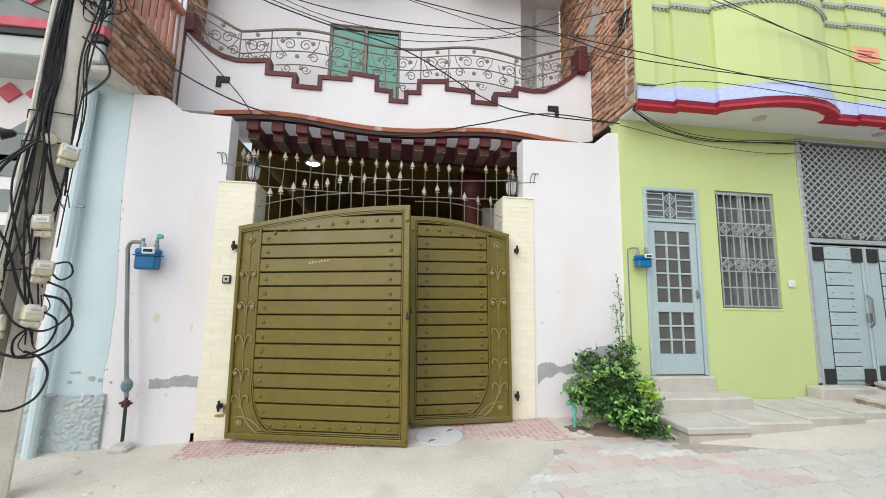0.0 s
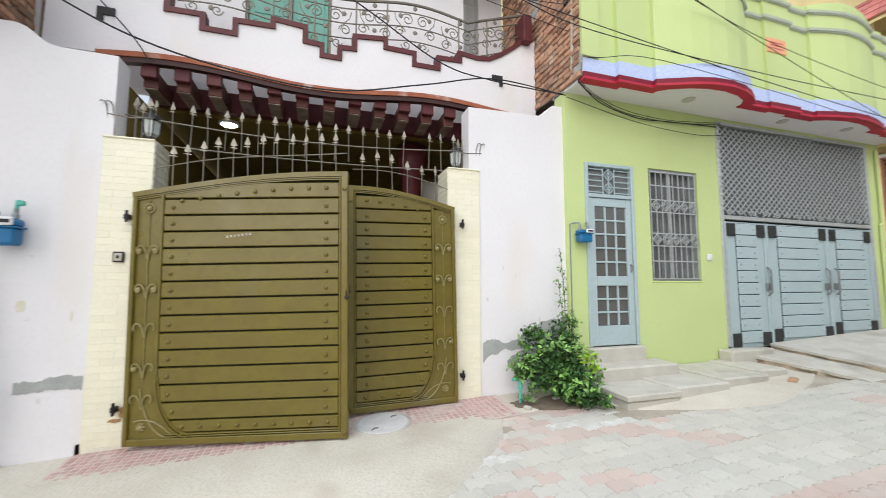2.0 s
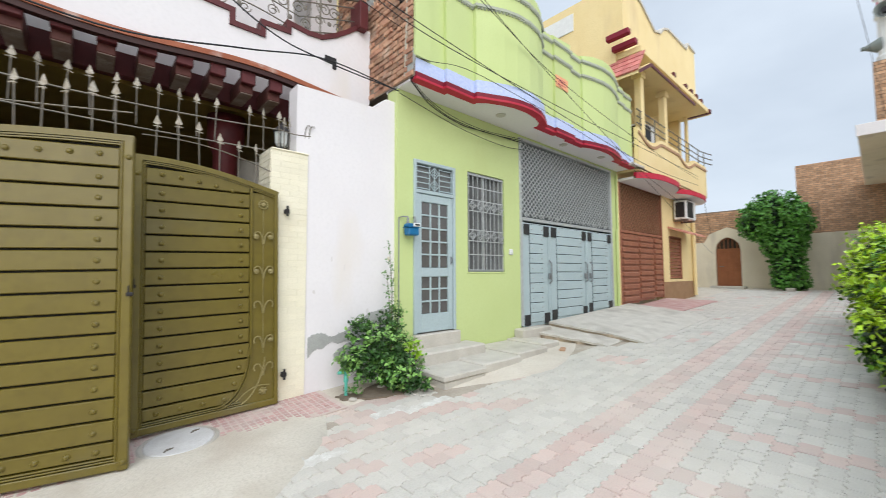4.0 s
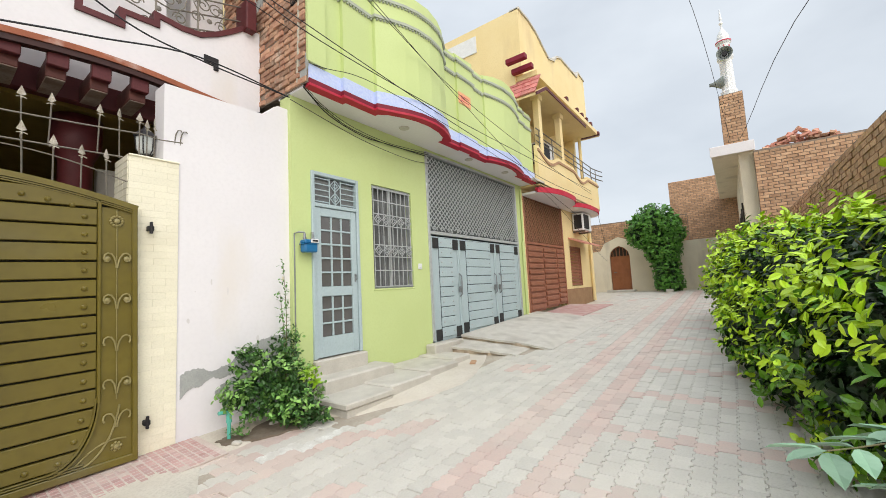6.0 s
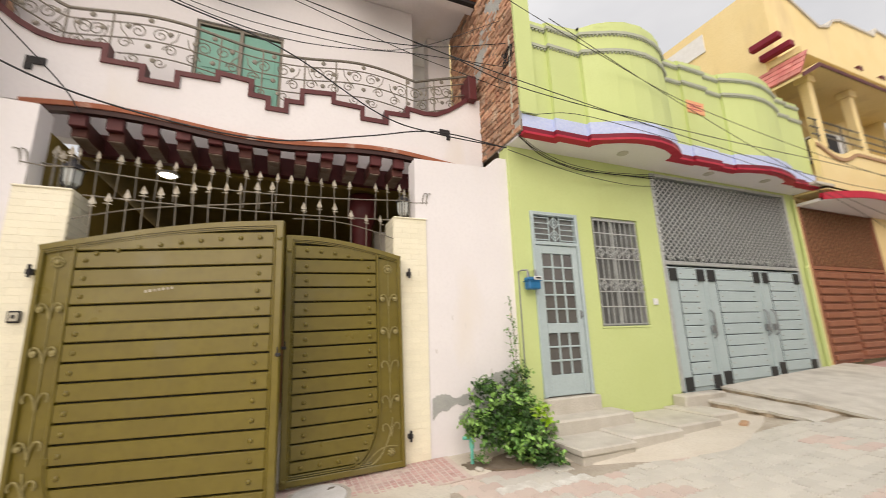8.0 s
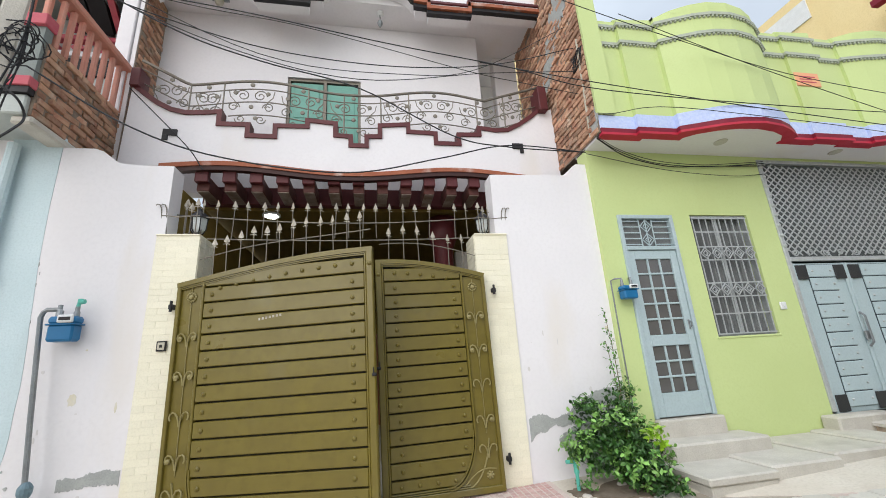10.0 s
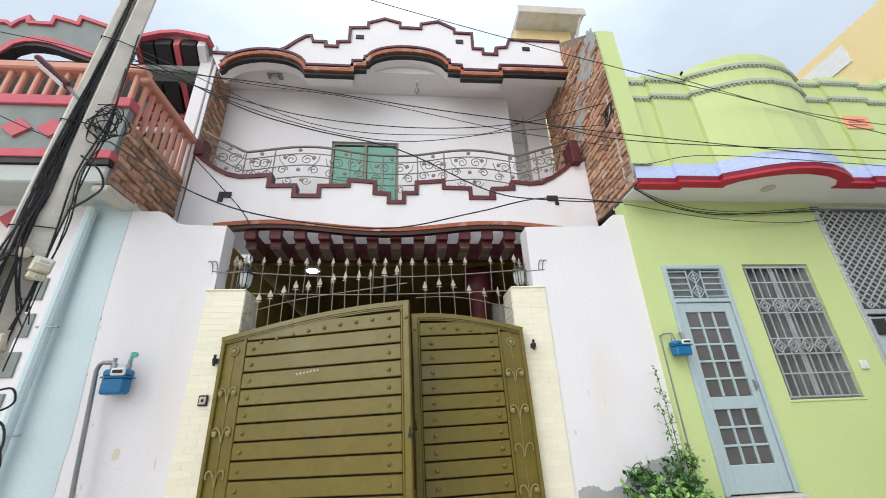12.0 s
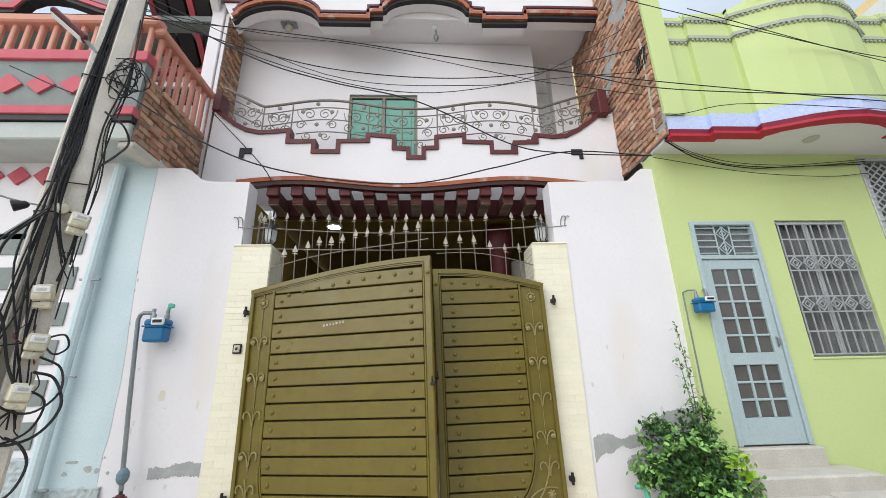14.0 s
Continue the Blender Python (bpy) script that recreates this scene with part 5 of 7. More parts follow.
for x in (9.9, 10.8, 11.7, 12.6, 13.5, 14.4, 15.0):
    part("rail_post", MB().tube([(x, -0.56, 5.0), (x, -0.56, 5.62)], 0.014, 6), IRON, ch)
# first floor behind the balcony
part("balcony_wall", MB().box(9.62, 15.2, 0.5, 0.7, 4.1, 7.0), CREAM, ch)
part("dark_opening", MB().cbox(9.9, 10.9, 0.44, 0.5, 4.3, 6.2, 0.01), DARK, ch)
part("arched_niche", MB().prism([(11.0, 4.4), (12.0, 4.4)] + arc(11.5, 5.9, 0.5, 0, 180, 10), 0.42, 0.5), mat("deep_cream_paint", (0.6, 0.44, 0.18), None, 0.75, 4, 0.15, 50), ch)
part("window_panel", MB().cbox(13.0, 13.6, 0.44, 0.5, 5.0, 6.4, 0.01), WHITEP, ch)
for x in (10.05, 11.62):
    part("balcony_post", MB().cbox(x - 0.09, x + 0.09, -0.58, -0.4, 5.0, 6.66, 0.015).cbox(x - 0.13, x + 0.13, -0.62, -0.36, 6.5, 6.66, 0.01), CREAM, ch)
TILERED = mat("clay_red_tile", (0.5, 0.13, 0.12), (0.58, 0.24, 0.2), 0.7, 9, 0.2, 50, rand=0.15)
for j in range(6):
    for i in range(4):
        ya, xa = -0.85 + 0.21 * j, 9.18 + 0.11 * i
        za = 6.31 + 0.16 * i
        part("roof_tile", MB().add([(xa, ya + 0.006, za), (xa + 0.12, ya + 0.006, za + 0.175), (xa + 0.12, ya + 0.204, za + 0.175), (xa, ya + 0.204, za), (xa - 0.03, ya + 0.006, za + 0.02), (xa + 0.1, ya + 0.006, za + 0.185), (xa + 0.1, ya + 0.204, za + 0.185), (xa - 0.03, ya + 0.204, za + 0.02)], [(0, 1, 2, 3), (7, 6, 5, 4), (0, 4, 5, 1), (1, 5, 6, 2), (2, 6, 7, 3), (3, 7, 4, 0)]), TILERED, ch)
part("canopy_soffit", MB().prism([(9.2, 6.24), (9.9, 6.66), (13.2, 6.66), (13.2, 6.74), (9.88, 6.74), (9.2, 6.3)], -0.85, 0.5), CREAM, ch)
part("canopy_edge", MB().prism([(9.18, 6.22), (9.89, 6.64), (13.2, 6.64), (13.2, 6.72), (9.86, 6.72), (9.18, 6.3)], -0.88, -0.852), MAROON, ch)
part("roof_slab", MB().box(9.62, 15.3, -0.75, 7, 7.0, 7.14), CREAM, ch)
part("corner_post", MB().tube([(14.9, -0.1, 4.1), (14.9, -0.1, 7.0)], 0.06, 8), CREAM, ch)
for x, y0, y1, z in ((9.2, -0.85, -0.1, 7.26), (9.5, -0.9, -0.1, 7.12), (12.0, -0.95, -0.1, 7.15), (13.0, -0.95, -0.1, 7.15), (13.5, -0.95, -0.1, 7.15), (14.0, -0.95, -0.1, 7.15), (14.5, -0.95, -0.1, 7.15), (15.1, -1.05, -0.1, 6.95)):
    part("roof_beam", MB().cbox(x - 0.075, x + 0.075, y0 + 0.25 * (y1 - y0), y1, z + 0.03, z + 0.17, 0.015), MAROON if x > 9.5 else RED, ch)
part("left_block", MB().box(9.61, 9.85, 0.0, 7, 4.12, 7.0), CREAM, ch)
TOPC = [(9.56, 7.15), (15.22, 7.15), (15.22, 9.36), (14.5, 9.4), (14.35, 9.15), (12.7, 9.1), (12.3, 8.95), (12.05, 8.7), (11.6, 8.56), (11.2, 8.72), (10.7, 8.95), (10.2, 9.05), (9.56, 9.05)]
part("top_wall", MB().prism(TOPC, -0.35, -0.15), CREAM, ch)
part("top_coping", MB().ribbon(TOPC[2:][::-1], 0.06, -0.39, -0.1), CONC, ch)
part("top_side_wall", MB().prism([(-0.15, 6.0), (8.0, 6.0), (8.0, 9.05), (-0.15, 9.05)], 9.56, 9.7, "x"), CREAM, ch)
part("lattice_vent", MB().box(9.53, 9.558, 1.0, 2.6, 8.3, 8.8), WHITEP, ch)
ac = thing("air_conditioner", "white outdoor air conditioner unit on the cream wall", "appliance", (14.45, -0.3, 3.2), "outdoor units")
part("casing", MB().cbox(-0.45, 0.45, -0.18, 0.2, 0, 0.6, 0.02), WHITEP, ac)
part("fan_grille", MB().cbox(-0.42, 0.12, -0.2, -0.18, 0.05, 0.55, 0.03), BLACKTRIM, ac)
part("side_grille", MB().cbox(-0.47, -0.45, -0.12, 0.14, 0.06, 0.54, 0.008), BLACKTRIM, ac)
for x in (-0.35, 0.3):
    part("bracket", MB().cbox(x, x + 0.05, -0.18, 0.24, -0.06, 0.0, 0.006), IRON, ac)
copy_thing(ac, pose(12.5, 0.2, 5.35))
bg_ = thing("brown_gate", "red-brown panelled steel gate with mesh panel above", "gate", (10.1, -0.03, 0.56))
bg_.scale = (1.06, 1, 1)
part("frame", MB().cbox(0, 0.06, -0.05, 0.05, 0.1, 3.34, 0.006).cbox(2.7, 2.76, -0.05, 0.05, 0.2, 3.34, 0.006).cbox(0.06, 2.7, -0.05, 0.05, 1.98, 2.05, 0.006).cbox(0.06, 2.7, -0.05, 0.05, 3.28, 3.34, 0.006), BROWNGATE, bg_)
for x0, x1 in ((0.07, 1.06), (1.08, 2.05), (2.08, 2.69)):
    lf_ = part("leaf", MB().cbox(x0, x1, -0.02, 0.02, 0.14 + 0.04 * x0, 1.97, 0.006), BROWNGATE, bg_)
    for k in range(11):
        z = 0.2 + 0.04 * x0 + k * (1.76 - 0.04 * x0) / 11
        part("panel", MB().cbox(x0 + 0.04, x1 - 0.04, -0.065, -0.02, z, z + 0.12, 0.03), BROWNGATE, lf_)
part("mesh_backing", MB().box(0.06, 2.7, 0.01, 0.02, 2.05, 3.28), mat("brown_shade_net", (0.16, 0.08, 0.045), None, 0.8, 12, 0.3, 60), bg_)
TANBAR = mat("tan_lattice_paint", (0.34, 0.19, 0.1), (0.28, 0.15, 0.08), 0.6, 6, 0.1, 50)
for s_ in (-1, 1):
    c = -1.3
    while c < 4.1:
        pts = [(x, 2.06 + s_ * (x - c)) for x in np.linspace(0.07, 2.69, 80) if 2.06 <= 2.06 + s_ * (x - c) <= 3.27]
        if len(pts) > 1:
            part("lattice_bar", MB().ribbon([pts[0], pts[-1]], 0.018, -0.012 - 0.008 * (s_ > 0), -0.004 - 0.008 * (s_ > 0)), TANBAR, bg_)
        c += 0.15
for k in range(30):
    x = 0.1 + k * 0.088
    part("mesh_bar", MB().ribbon([(x, 2.06), (min(x + 0.3, 2.69), 3.27)], 0.012, -0.02, -0.01), BROWNGATE, bg_)
gp2 = thing("drain_pipe", "cream painted drain pipe on the house corner", "pipe", (15.8, -0.14, 0.72))
part("pipe", MB().tube([(0, 0, 0), (0, 0, 3.2)], 0.06, 10), CREAM, gp2)
rm2 = thing("brown_gate_ramp", "pinkish paved ramp before the brown gate", "ramp", (0, 0, 0))
part("ramp_slab", MB().add([(x, y, z) for x, y, z in ((10.75, -0.065, 0.62), (13.2, -0.065, 0.74), (14.0, -1.2, ground_z(14.0) + 0.015), (11.0, -1.05, ground_z(11.0) + 0.015), (10.75, -0.065, 0.4), (13.2, -0.065, 0.4), (14.0, -1.2, 0.4), (11.0, -1.05, 0.4))],
                            [(0, 3, 2, 1), (4, 5, 6, 7), (0, 1, 5, 4), (1, 2, 6, 5), (2, 3, 7, 6), (3, 0, 4, 7)]), REDTILE, rm2)

# ---- the end of the street ----
FARW = mat("far_cream_plaster", (0.78, 0.71, 0.56), (0.72, 0.65, 0.5), 0.85, 2, 0.3, 40, stain=(0.45, 0.4, 0.32), stain_amt=0.2, streak=True)
end = thing("end_wall", "cream plastered wall with an arched brown door", "wall", (0, -0.345, -0.1), kind="structure")
pts_ = [(-5.0, 0.4), (-0.32, 0.4), (-0.32, 2.55), (-0.27, 2.8), (-0.1, 2.98), (0.12, 3.08), (0.34, 2.98), (0.5, 2.8), (0.55, 2.55), (0.55, 0.4), (1.6, 0.4), (1.6, 2.85), (0.95, 2.9), (0.75, 3.25), (0.12, 3.5), (-0.5, 3.25), (-0.7, 3.0), (-5.0, 3.1)]
part("wall", MB().prism(pts_, 20.0, 20.25, "x"), FARW, end)
part("low_wall", MB().box(16.8, 20.0, 1.6, 1.85, 0.3, 2.85), CONC, end)
dr = thing("arched_door", "red-brown arched door in the end wall", "door", (20.08, -0.23, 0.85))
DOORBROWN = mat("orange_brown_door", (0.34, 0.125, 0.05), (0.28, 0.1, 0.04), 0.5, 5, 0.1, 50)
part("leaf", MB().cbox(0, 0.05, -0.43, 0.43, 0, 1.62, 0.008), DOORBROWN, dr)
for y in (-0.22, 0.22):
    for z0, z1 in ((0.12, 0.72), (0.84, 1.5)):
        part("panel", MB().cbox(-0.015, 0.0, y - 0.16, y + 0.16, z0, z1, 0.01), DOORBROWN, dr)
part("arch_panel", MB().prism([(-0.42, 1.63), (0.42, 1.63), (0.38, 1.85), (0.22, 2.02), (0.0, 2.12), (-0.22, 2.02), (-0.38, 1.85)], 0.03, 0.05, "x"), DARK, dr)
for y in (-0.3, -0.15, 0.0, 0.15, 0.3):
    part("grille_bar", MB().cbox(0.0, 0.028, y - 0.015, y + 0.015, 1.63, 2.1 - 0.9 * y * y, 0.004), DOORBROWN, dr)
part("arch_rim", MB().ribbon([(-0.42, 1.63), (-0.38, 1.85), (-0.22, 2.02), (0.0, 2.12), (0.22, 2.02), (0.38, 1.85), (0.42, 1.63), (-0.42, 1.63)], 0.05, 0.0, 0.029, axis="x"), DOORBROWN, dr)
part("door_handle", MB().tube([(-0.02, 0.3, 0.9), (-0.06, 0.28, 0.9), (-0.06, 0.18, 0.9)], 0.02, 6), IRON, dr)
dstep = thing("end_step", "pale step below the arched door", "step", (19.8, -0.23, ground_z(19.8) - 0.05))
part("step", MB().cbox(-0.2, 0.2, -0.6, 0.6, -0.1, 0.08, 0.02), CONC, dstep)
wt = thing("water_tap_post", "purple and white post beside the low wall", "post", (15.9, 0.4, 0.72))
part("post", MB().cbox(-0.08, 0.08, -0.08, 0.08, -0.1, 1.6, 0.02), mat("violet_paint", (0.16, 0.12, 0.3), (0.5, 0.5, 0.55), 0.7, 9, 0.1, 50), wt)


def brick_course_wall(parent, place, length, height, mt, mortar, thick=0.23, seed=1, single=0, low=None):
    """Joined courses of far bricks over a mortar core; place maps (along, out, up) to the world."""
    rng = random.Random(seed)
    core = MB().box(0, length, 0.012, thick, 0, height, place)
    part("core", core, mortar, parent)
    mb = MB()
    z, row = 0.0, 0
    while z < height - 0.05:
        x = -0.12 * (row % 2)
        while x < length:
            a, b = max(x, 0), min(x + 0.23, length)
            if b - a > 0.04:
                o = rng.uniform(-0.012, 0.006)
                mb.box(a + 0.006, b - 0.006, o, 0.05, z + 0.006, min(z + 0.08, height), place)
            x += 0.242
        z += 0.088
        row += 1
    return part("brickwork", mb, mt, parent, kind="stuff")


bw1 = thing("far_brick_wall", "weathered brick wall behind the end wall", "wall", kind="structure")
brick_course_wall(bw1, Matrix.Translation((20.8, 6.0, 0.9)) @ pose(0, 0, 0, 0, 0, -90), 9.0, 3.3, BRICK_TAN, MORTAR, seed=2)
fb = thing("far_brick_house", "bare brick house rising beyond the end wall", "house")
brick_course_wall(fb, Matrix.Translation((24.0, -2.08, 0.9)) @ pose(0, 0, 0, 0, 0, -90), 4.5, 5.45, BRICK_TAN, MORTAR, seed=3)
# prayer hall with eave, tower and loudspeaker
hall = thing("prayer_hall", "cream hall with projecting eave and small tower", "building")
part("wall", MB().box(15.3, 27, -9, -4.9, 0.3, 5.1), FARW, hall)
part("eave", MB().cbox(15.0, 27.5, -5.3, -4.22, 5.1, 5.34, 0.02), FARW, hall)
part("eave_edge", MB().cbox(14.97, 15.0, -5.3, -4.2, 5.06, 5.37, 0.01), WHITE, hall)
for x in (16.5, 18.0, 19.5, 21.0):
    part("arch_window", MB().prism([(x - 0.35, 1.5), (x + 0.35, 1.5), (x + 0.35, 3.4)] + arc(x, 3.4, 0.35, 0, 180, 8)[1:], -4.9, -4.86), DARK, hall)
hb = thing("hall_brick_front", "patched brick gable wall with rubble on top", "wall", kind="structure")
brick_course_wall(hb, Matrix.Translation((15.05, -5.25, 0.6)) @ pose(0, 0, 0, 0, 0, -90), 4.2, 4.45, BRICK_TAN, MORTAR, seed=5)
tw = thing("tower", "small white tower on brick base with finial", "tower", (15.35, -4.87, 5.36))
brick_course_wall(tw, Matrix.Translation((15.07, -4.58, 5.36)) @ pose(0, 0, 0, 0, 0, -90), 0.6, 1.6, BRICK_TAN, MORTAR, 0.5, seed=6)
for o in tw.children:
    o.location = -Vector(tw.location)
shaft = [(0.27, 1.55), (0.27, 1.75), (0.22, 1.8), (0.2, 2.75), (0.26, 2.83), (0.26, 2.9), (0.19, 2.95), (0.18, 3.3), (0.24, 3.34), (0.24, 3.4), (0.2, 3.45), (0.2, 3.52), (0.16, 3.65), (0.08, 3.78), (0.03, 3.86), (0.03, 3.95), (0.07, 4.02), (0.02, 4.1), (0.05, 4.17), (0.01, 4.5)]
part("shaft", MB().lathe([(r * 0.86, z) for r, z in shaft], 10), WHITEP, tw)
part("ring", MB().lathe([(0.215, 3.36), (0.22, 3.38), (0.215, 3.4)], 10), PINK, tw)
for k in range(6):
    a = k * math.pi / 3
    part("slot", MB().cbox(-0.02, 0.02, -0.01, 0.01, 3.02, 3.24, 0.004, pose(0.16 * math.cos(a), 0.16 * math.sin(a), 0, 0, 0, 90 + math.degrees(a))), PINK, tw)
ls = thing("loudspeaker", "grey horn loudspeaker on the tower", "loudspeaker", (15.1, -4.86, 8.22))
part("horn", MB().lathe([(0.05, 0.36), (0.06, 0.28), (0.12, 0.16), (0.2, 0.02), (0.215, 0.0), (0.205, 0.0), (0.19, 0.025), (0.11, 0.16), (0.05, 0.28), (0.03, 0.3)], 16, pose(-0.15, 0, 0, 0, 90, 0)), GREYPAINT, ls, smooth=True)
part("driver", MB().lathe([(0.07, 0.0), (0.07, 0.1)], 10, pose(-0.12, 0, 0, 0, 90, 0)), BLACKTRIM, ls)
copy_thing(ls, pose(15.3, -4.6, 7.45, 0, 0, 100))
rb = thing("brick_rubble", "heap of broken red bricks on the wall", "rubble")
rng = random.Random(8)
for k in range(90):
    u = rng.uniform(-1, 1)
    h = (1 - abs(u)) * 0.5
    part("brick", MB().cbox(-0.11, 0.11, -0.055, 0.055, -0.035, 0.035, 0.006, pose(15.3 + rng.uniform(-0.15, 0.3), -6.35 + 0.8 * u, 5.06 + rng.uniform(0, h), rng.uniform(-40, 40), rng.uniform(-40, 40), rng.uniform(0, 180))), SALMON if rng.random() < 0.7 else BRICK, rb)
lw = thing("side_brick_wall", "long weathered brick plot wall behind the hedge", "wall", kind="structure")
brick_course_wall(lw, Matrix.Translation((15.0, -5.9, -0.2)) @ pose(0, 0, 0, 0, 0, 180.7), 12.0, 3.45, BRICK_TAN, MORTAR, seed=7)
# plain walls that close the street behind the camera
cw = thing("opposite_wall", "plain plastered wall across the street", "wall", kind="structure")
part("wall", MB().box(-30, 30, -15.2, -15, -1.5, 2.6), FARW, cw)

# ---- the grey house on the other side ----
lh = thing("grey_house", "grey and white house with pink diamond ornaments", "house")
part("side_strip", MB().box(-3.42, -2.955, 0.0, 0.2, -0.3, 4.02), PALEBLUE, lh, "pale blue painted plaster strip")


def rough_render(x0, x1, z0, z1, y, nx, nz, seed):
    """A hand-thrown plaster skirt: a sheet of uneven lumps with a ragged top."""
    r = random.Random(seed)
    vs = []
    for j in range(nz + 1):
        for i in range(nx + 1):
            x, z = x0 + (x1 - x0) * i / nx, z0 + (z1 - z0) * j / nz
            lump = 0.5 + 0.5 * noise.noise(Vector((x * 26, z * 34, seed))) + 0.35 * noise.noise(Vector((x * 60, z * 60, seed + 3)))
            edge = j == nz
            vs.append((x + (0 if i in (0, nx) else r.uniform(-0.004, 0.004)), y + (0.02 if edge else -0.034 * max(0, lump)), z + (0.03 * noise.noise(Vector((x * 9, 1, seed))) if j > nz - 2 else 0)))
    m = nx + 1
    return MB().add(vs, [(j * m + i, j * m + i + 1, (j + 1) * m + i + 1, (j + 1) * m + i) for j in range(nz) for i in range(nx)])


SEAM = [(-2.872, 0.46), (-2.878, 0.6), (-2.88, 0.75), (-2.862, 0.88), (-2.856, 1.01), (-2.86, 1.2), (-2.855, 1.45), (-2.866, 1.65), (-2.88, 1.87), (-2.893, 2.0), (-2.903, 2.19), (-2.93, 2.55), (-2.941, 2.86), (-2.952, 3.24), (-2.953, 3.9)]
part("rough_base", rough_render(-3.42, -2.83, -0.25, 0.49, -0.012, 56, 62, 4), PALEBLUE_ROUGH, lh, smooth=True)
part("paint_edge", MB().prism(SEAM + [(-2.96, 3.9), (-2.96, 0.46)], -0.0035, 0.004), PALEBLUE, lh)
for k, (x, z, w, h) in enumerate(((-2.99, 0.64, 0.04, 0.03), (-2.9, 0.62, 0.025, 0.025), (-3.15, 0.7, 0.06, 0.015), (-2.8, 0.6, 0.015, 0.016), (-3.2, 0.6, 0.03, 0.02))):
    part("bare_spot", MB().prism(blotch(x, z, w, h, 520 + k, 14), -0.0045, 0.002), PATCH, lh)
part("wall", MB().box(-9, -3.42, 0.03, 0.25, 0.75, 4.02), WHITE, lh)
part("rough_base", rough_render(-5.2, -3.42, -0.35, 0.75, 0.012, 110, 70, 6), PALEBLUE_ROUGH, lh, smooth=True)
part("base_wall", MB().box(-9, -3.42, 0.03, 0.25, -0.5, 0.75), PALEBLUE_ROUGH, lh)
for k in range(6):
    z = 0.82 + 0.4 * k
    part("grey_stripe", MB().cbox(-9, -3.6, 0.012, 0.03, z, z + 0.25, 0.004), GREYPAINT, lh)
part("grey_triangle", MB().prism([(-4.6, 3.0), (-3.75, 3.0), (-3.95, 3.55)], 0.012, 0.03), GREYPAINT, lh)
for k in range(8):
    x = -3.95 - 0.3 * k
    part("diamond", MB().prism([(x - 0.13, 3.8), (x, 3.68), (x + 0.13, 3.8), (x, 3.92)], 0.0, 0.03), PINK, lh, "pink diamond")
part("overhang_slab", MB().cbox(-9, -2.99, -0.5, 0.2, 3.98, 4.2, 0.015), LIGHTGREY, lh)
part("overhang_line", MB().box(-9, -2.97, -0.53, -0.42, 4.2, 4.27), BLACKTRIM, lh)
part("pink_band", MB().cbox(-9, -2.96, -0.55, -0.42, 4.27, 4.38, 0.008), PINK, lh)
part("parapet", MB().box(-9, -2.98, -0.5, -0.4, 4.38, 5.02), GREYPAINT, lh)
for k in range(10):
    x = -3.35 - 0.36 * k
    part("diamond", MB().prism([(x - 0.16, 4.68), (x, 4.55), (x + 0.16, 4.68), (x, 4.81)], -0.53, -0.5), PINK, lh)
part("pink_band", MB().cbox(-9, -2.96, -0.54, -0.38, 5.02, 5.16, 0.008), PINK, lh)
part("balustrade_rail", MB().cbox(-9, -2.94, -0.54, -0.36, 5.58, 5.7, 0.02), SALMON, lh)
for k in range(26):
    x = -3.05 - 0.16 * k
    part("baluster", MB().cbox(x - 0.03, x + 0.03, -0.48, -0.42, 5.16, 5.6, 0.012, pose(0, 0, 0)), SALMON, lh)
# balcony side: brick below, balustrade over it
part("side_balustrade_rail", MB().cbox(-3.06, -2.9, -0.46, 1.08, 5.5, 5.6, 0.02), SALMON, lh)
for k in range(11):
    y = -0.36 + 0.14 * k
    part("baluster", MB().cbox(-3.01, -2.95, y - 0.025, y + 0.025, 4.86, 5.5, 0.012), SALMON, lh)
part("balustrade_post", MB().cbox(-3.08, -2.9, 1.06, 1.2, 4.8, 5.75, 0.02), SALMON, lh)
part("corner_post", MB().cbox(-3.16, -2.965, 0.72, 0.86, 4.0, 7.6, 0.01), WHITE, lh, "tall white corner post")
part("back_wall", MB().box(-9, -3.1, 1.5, 1.7, 4.2, 7.0), LIGHTGREY, lh)
part("balcony_floor", MB().box(-9, -3.0, -0.4, 1.5, 4.2, 4.3), CONC, lh)
for z, h, m_, d in ((5.95, 0.3, BLACKTRIM, 0.05), (6.25, 0.1, WHITE, 0.1), (6.55, 0.08, PINK, 0.12)):
    part("wall_band", MB().cbox(-9, -3.1, 1.5 - d, 1.51, z, z + h, 0.008), m_, lh)
for k in range(7):
    x = -3.45 - 0.33 * k
    part("diamond", MB().prism([(x - 0.1, 6.42), (x, 6.32), (x + 0.1, 6.42), (x, 6.52)], 1.4, 1.5), PINK, lh)
part("upper_slab", MB().cbox(-9, -3.0, 0.75, 1.7, 7.0, 7.12, 0.01), GREYPAINT, lh)
for x, w, m_ in ((-3.08, 0.06, WHITE), (-3.28, 0.11, BLACKTRIM), (-3.47, 0.045, PINK), (-3.68, 0.12, BLACKTRIM), (-3.92, 0.09, BLACKTRIM), (-4.08, 0.04, PINK)):
    fin = MB().add([(x - w, 0.5, 7.3), (x + w, 0.5, 7.3), (x + w - 0.12, 1.45, 6.72), (x - w - 0.12, 1.45, 6.72), (x - w, 0.52, 7.46), (x + w, 0.52, 7.46), (x + w - 0.12, 1.49, 6.84), (x - w - 0.12, 1.49, 6.84)],
                   [(0, 1, 2, 3), (7, 6, 5, 4), (0, 4, 5, 1), (1, 5, 6, 2), (2, 6, 7, 3), (3, 7, 4, 0)])
    part("sloping_fin", fin, m_, lh)
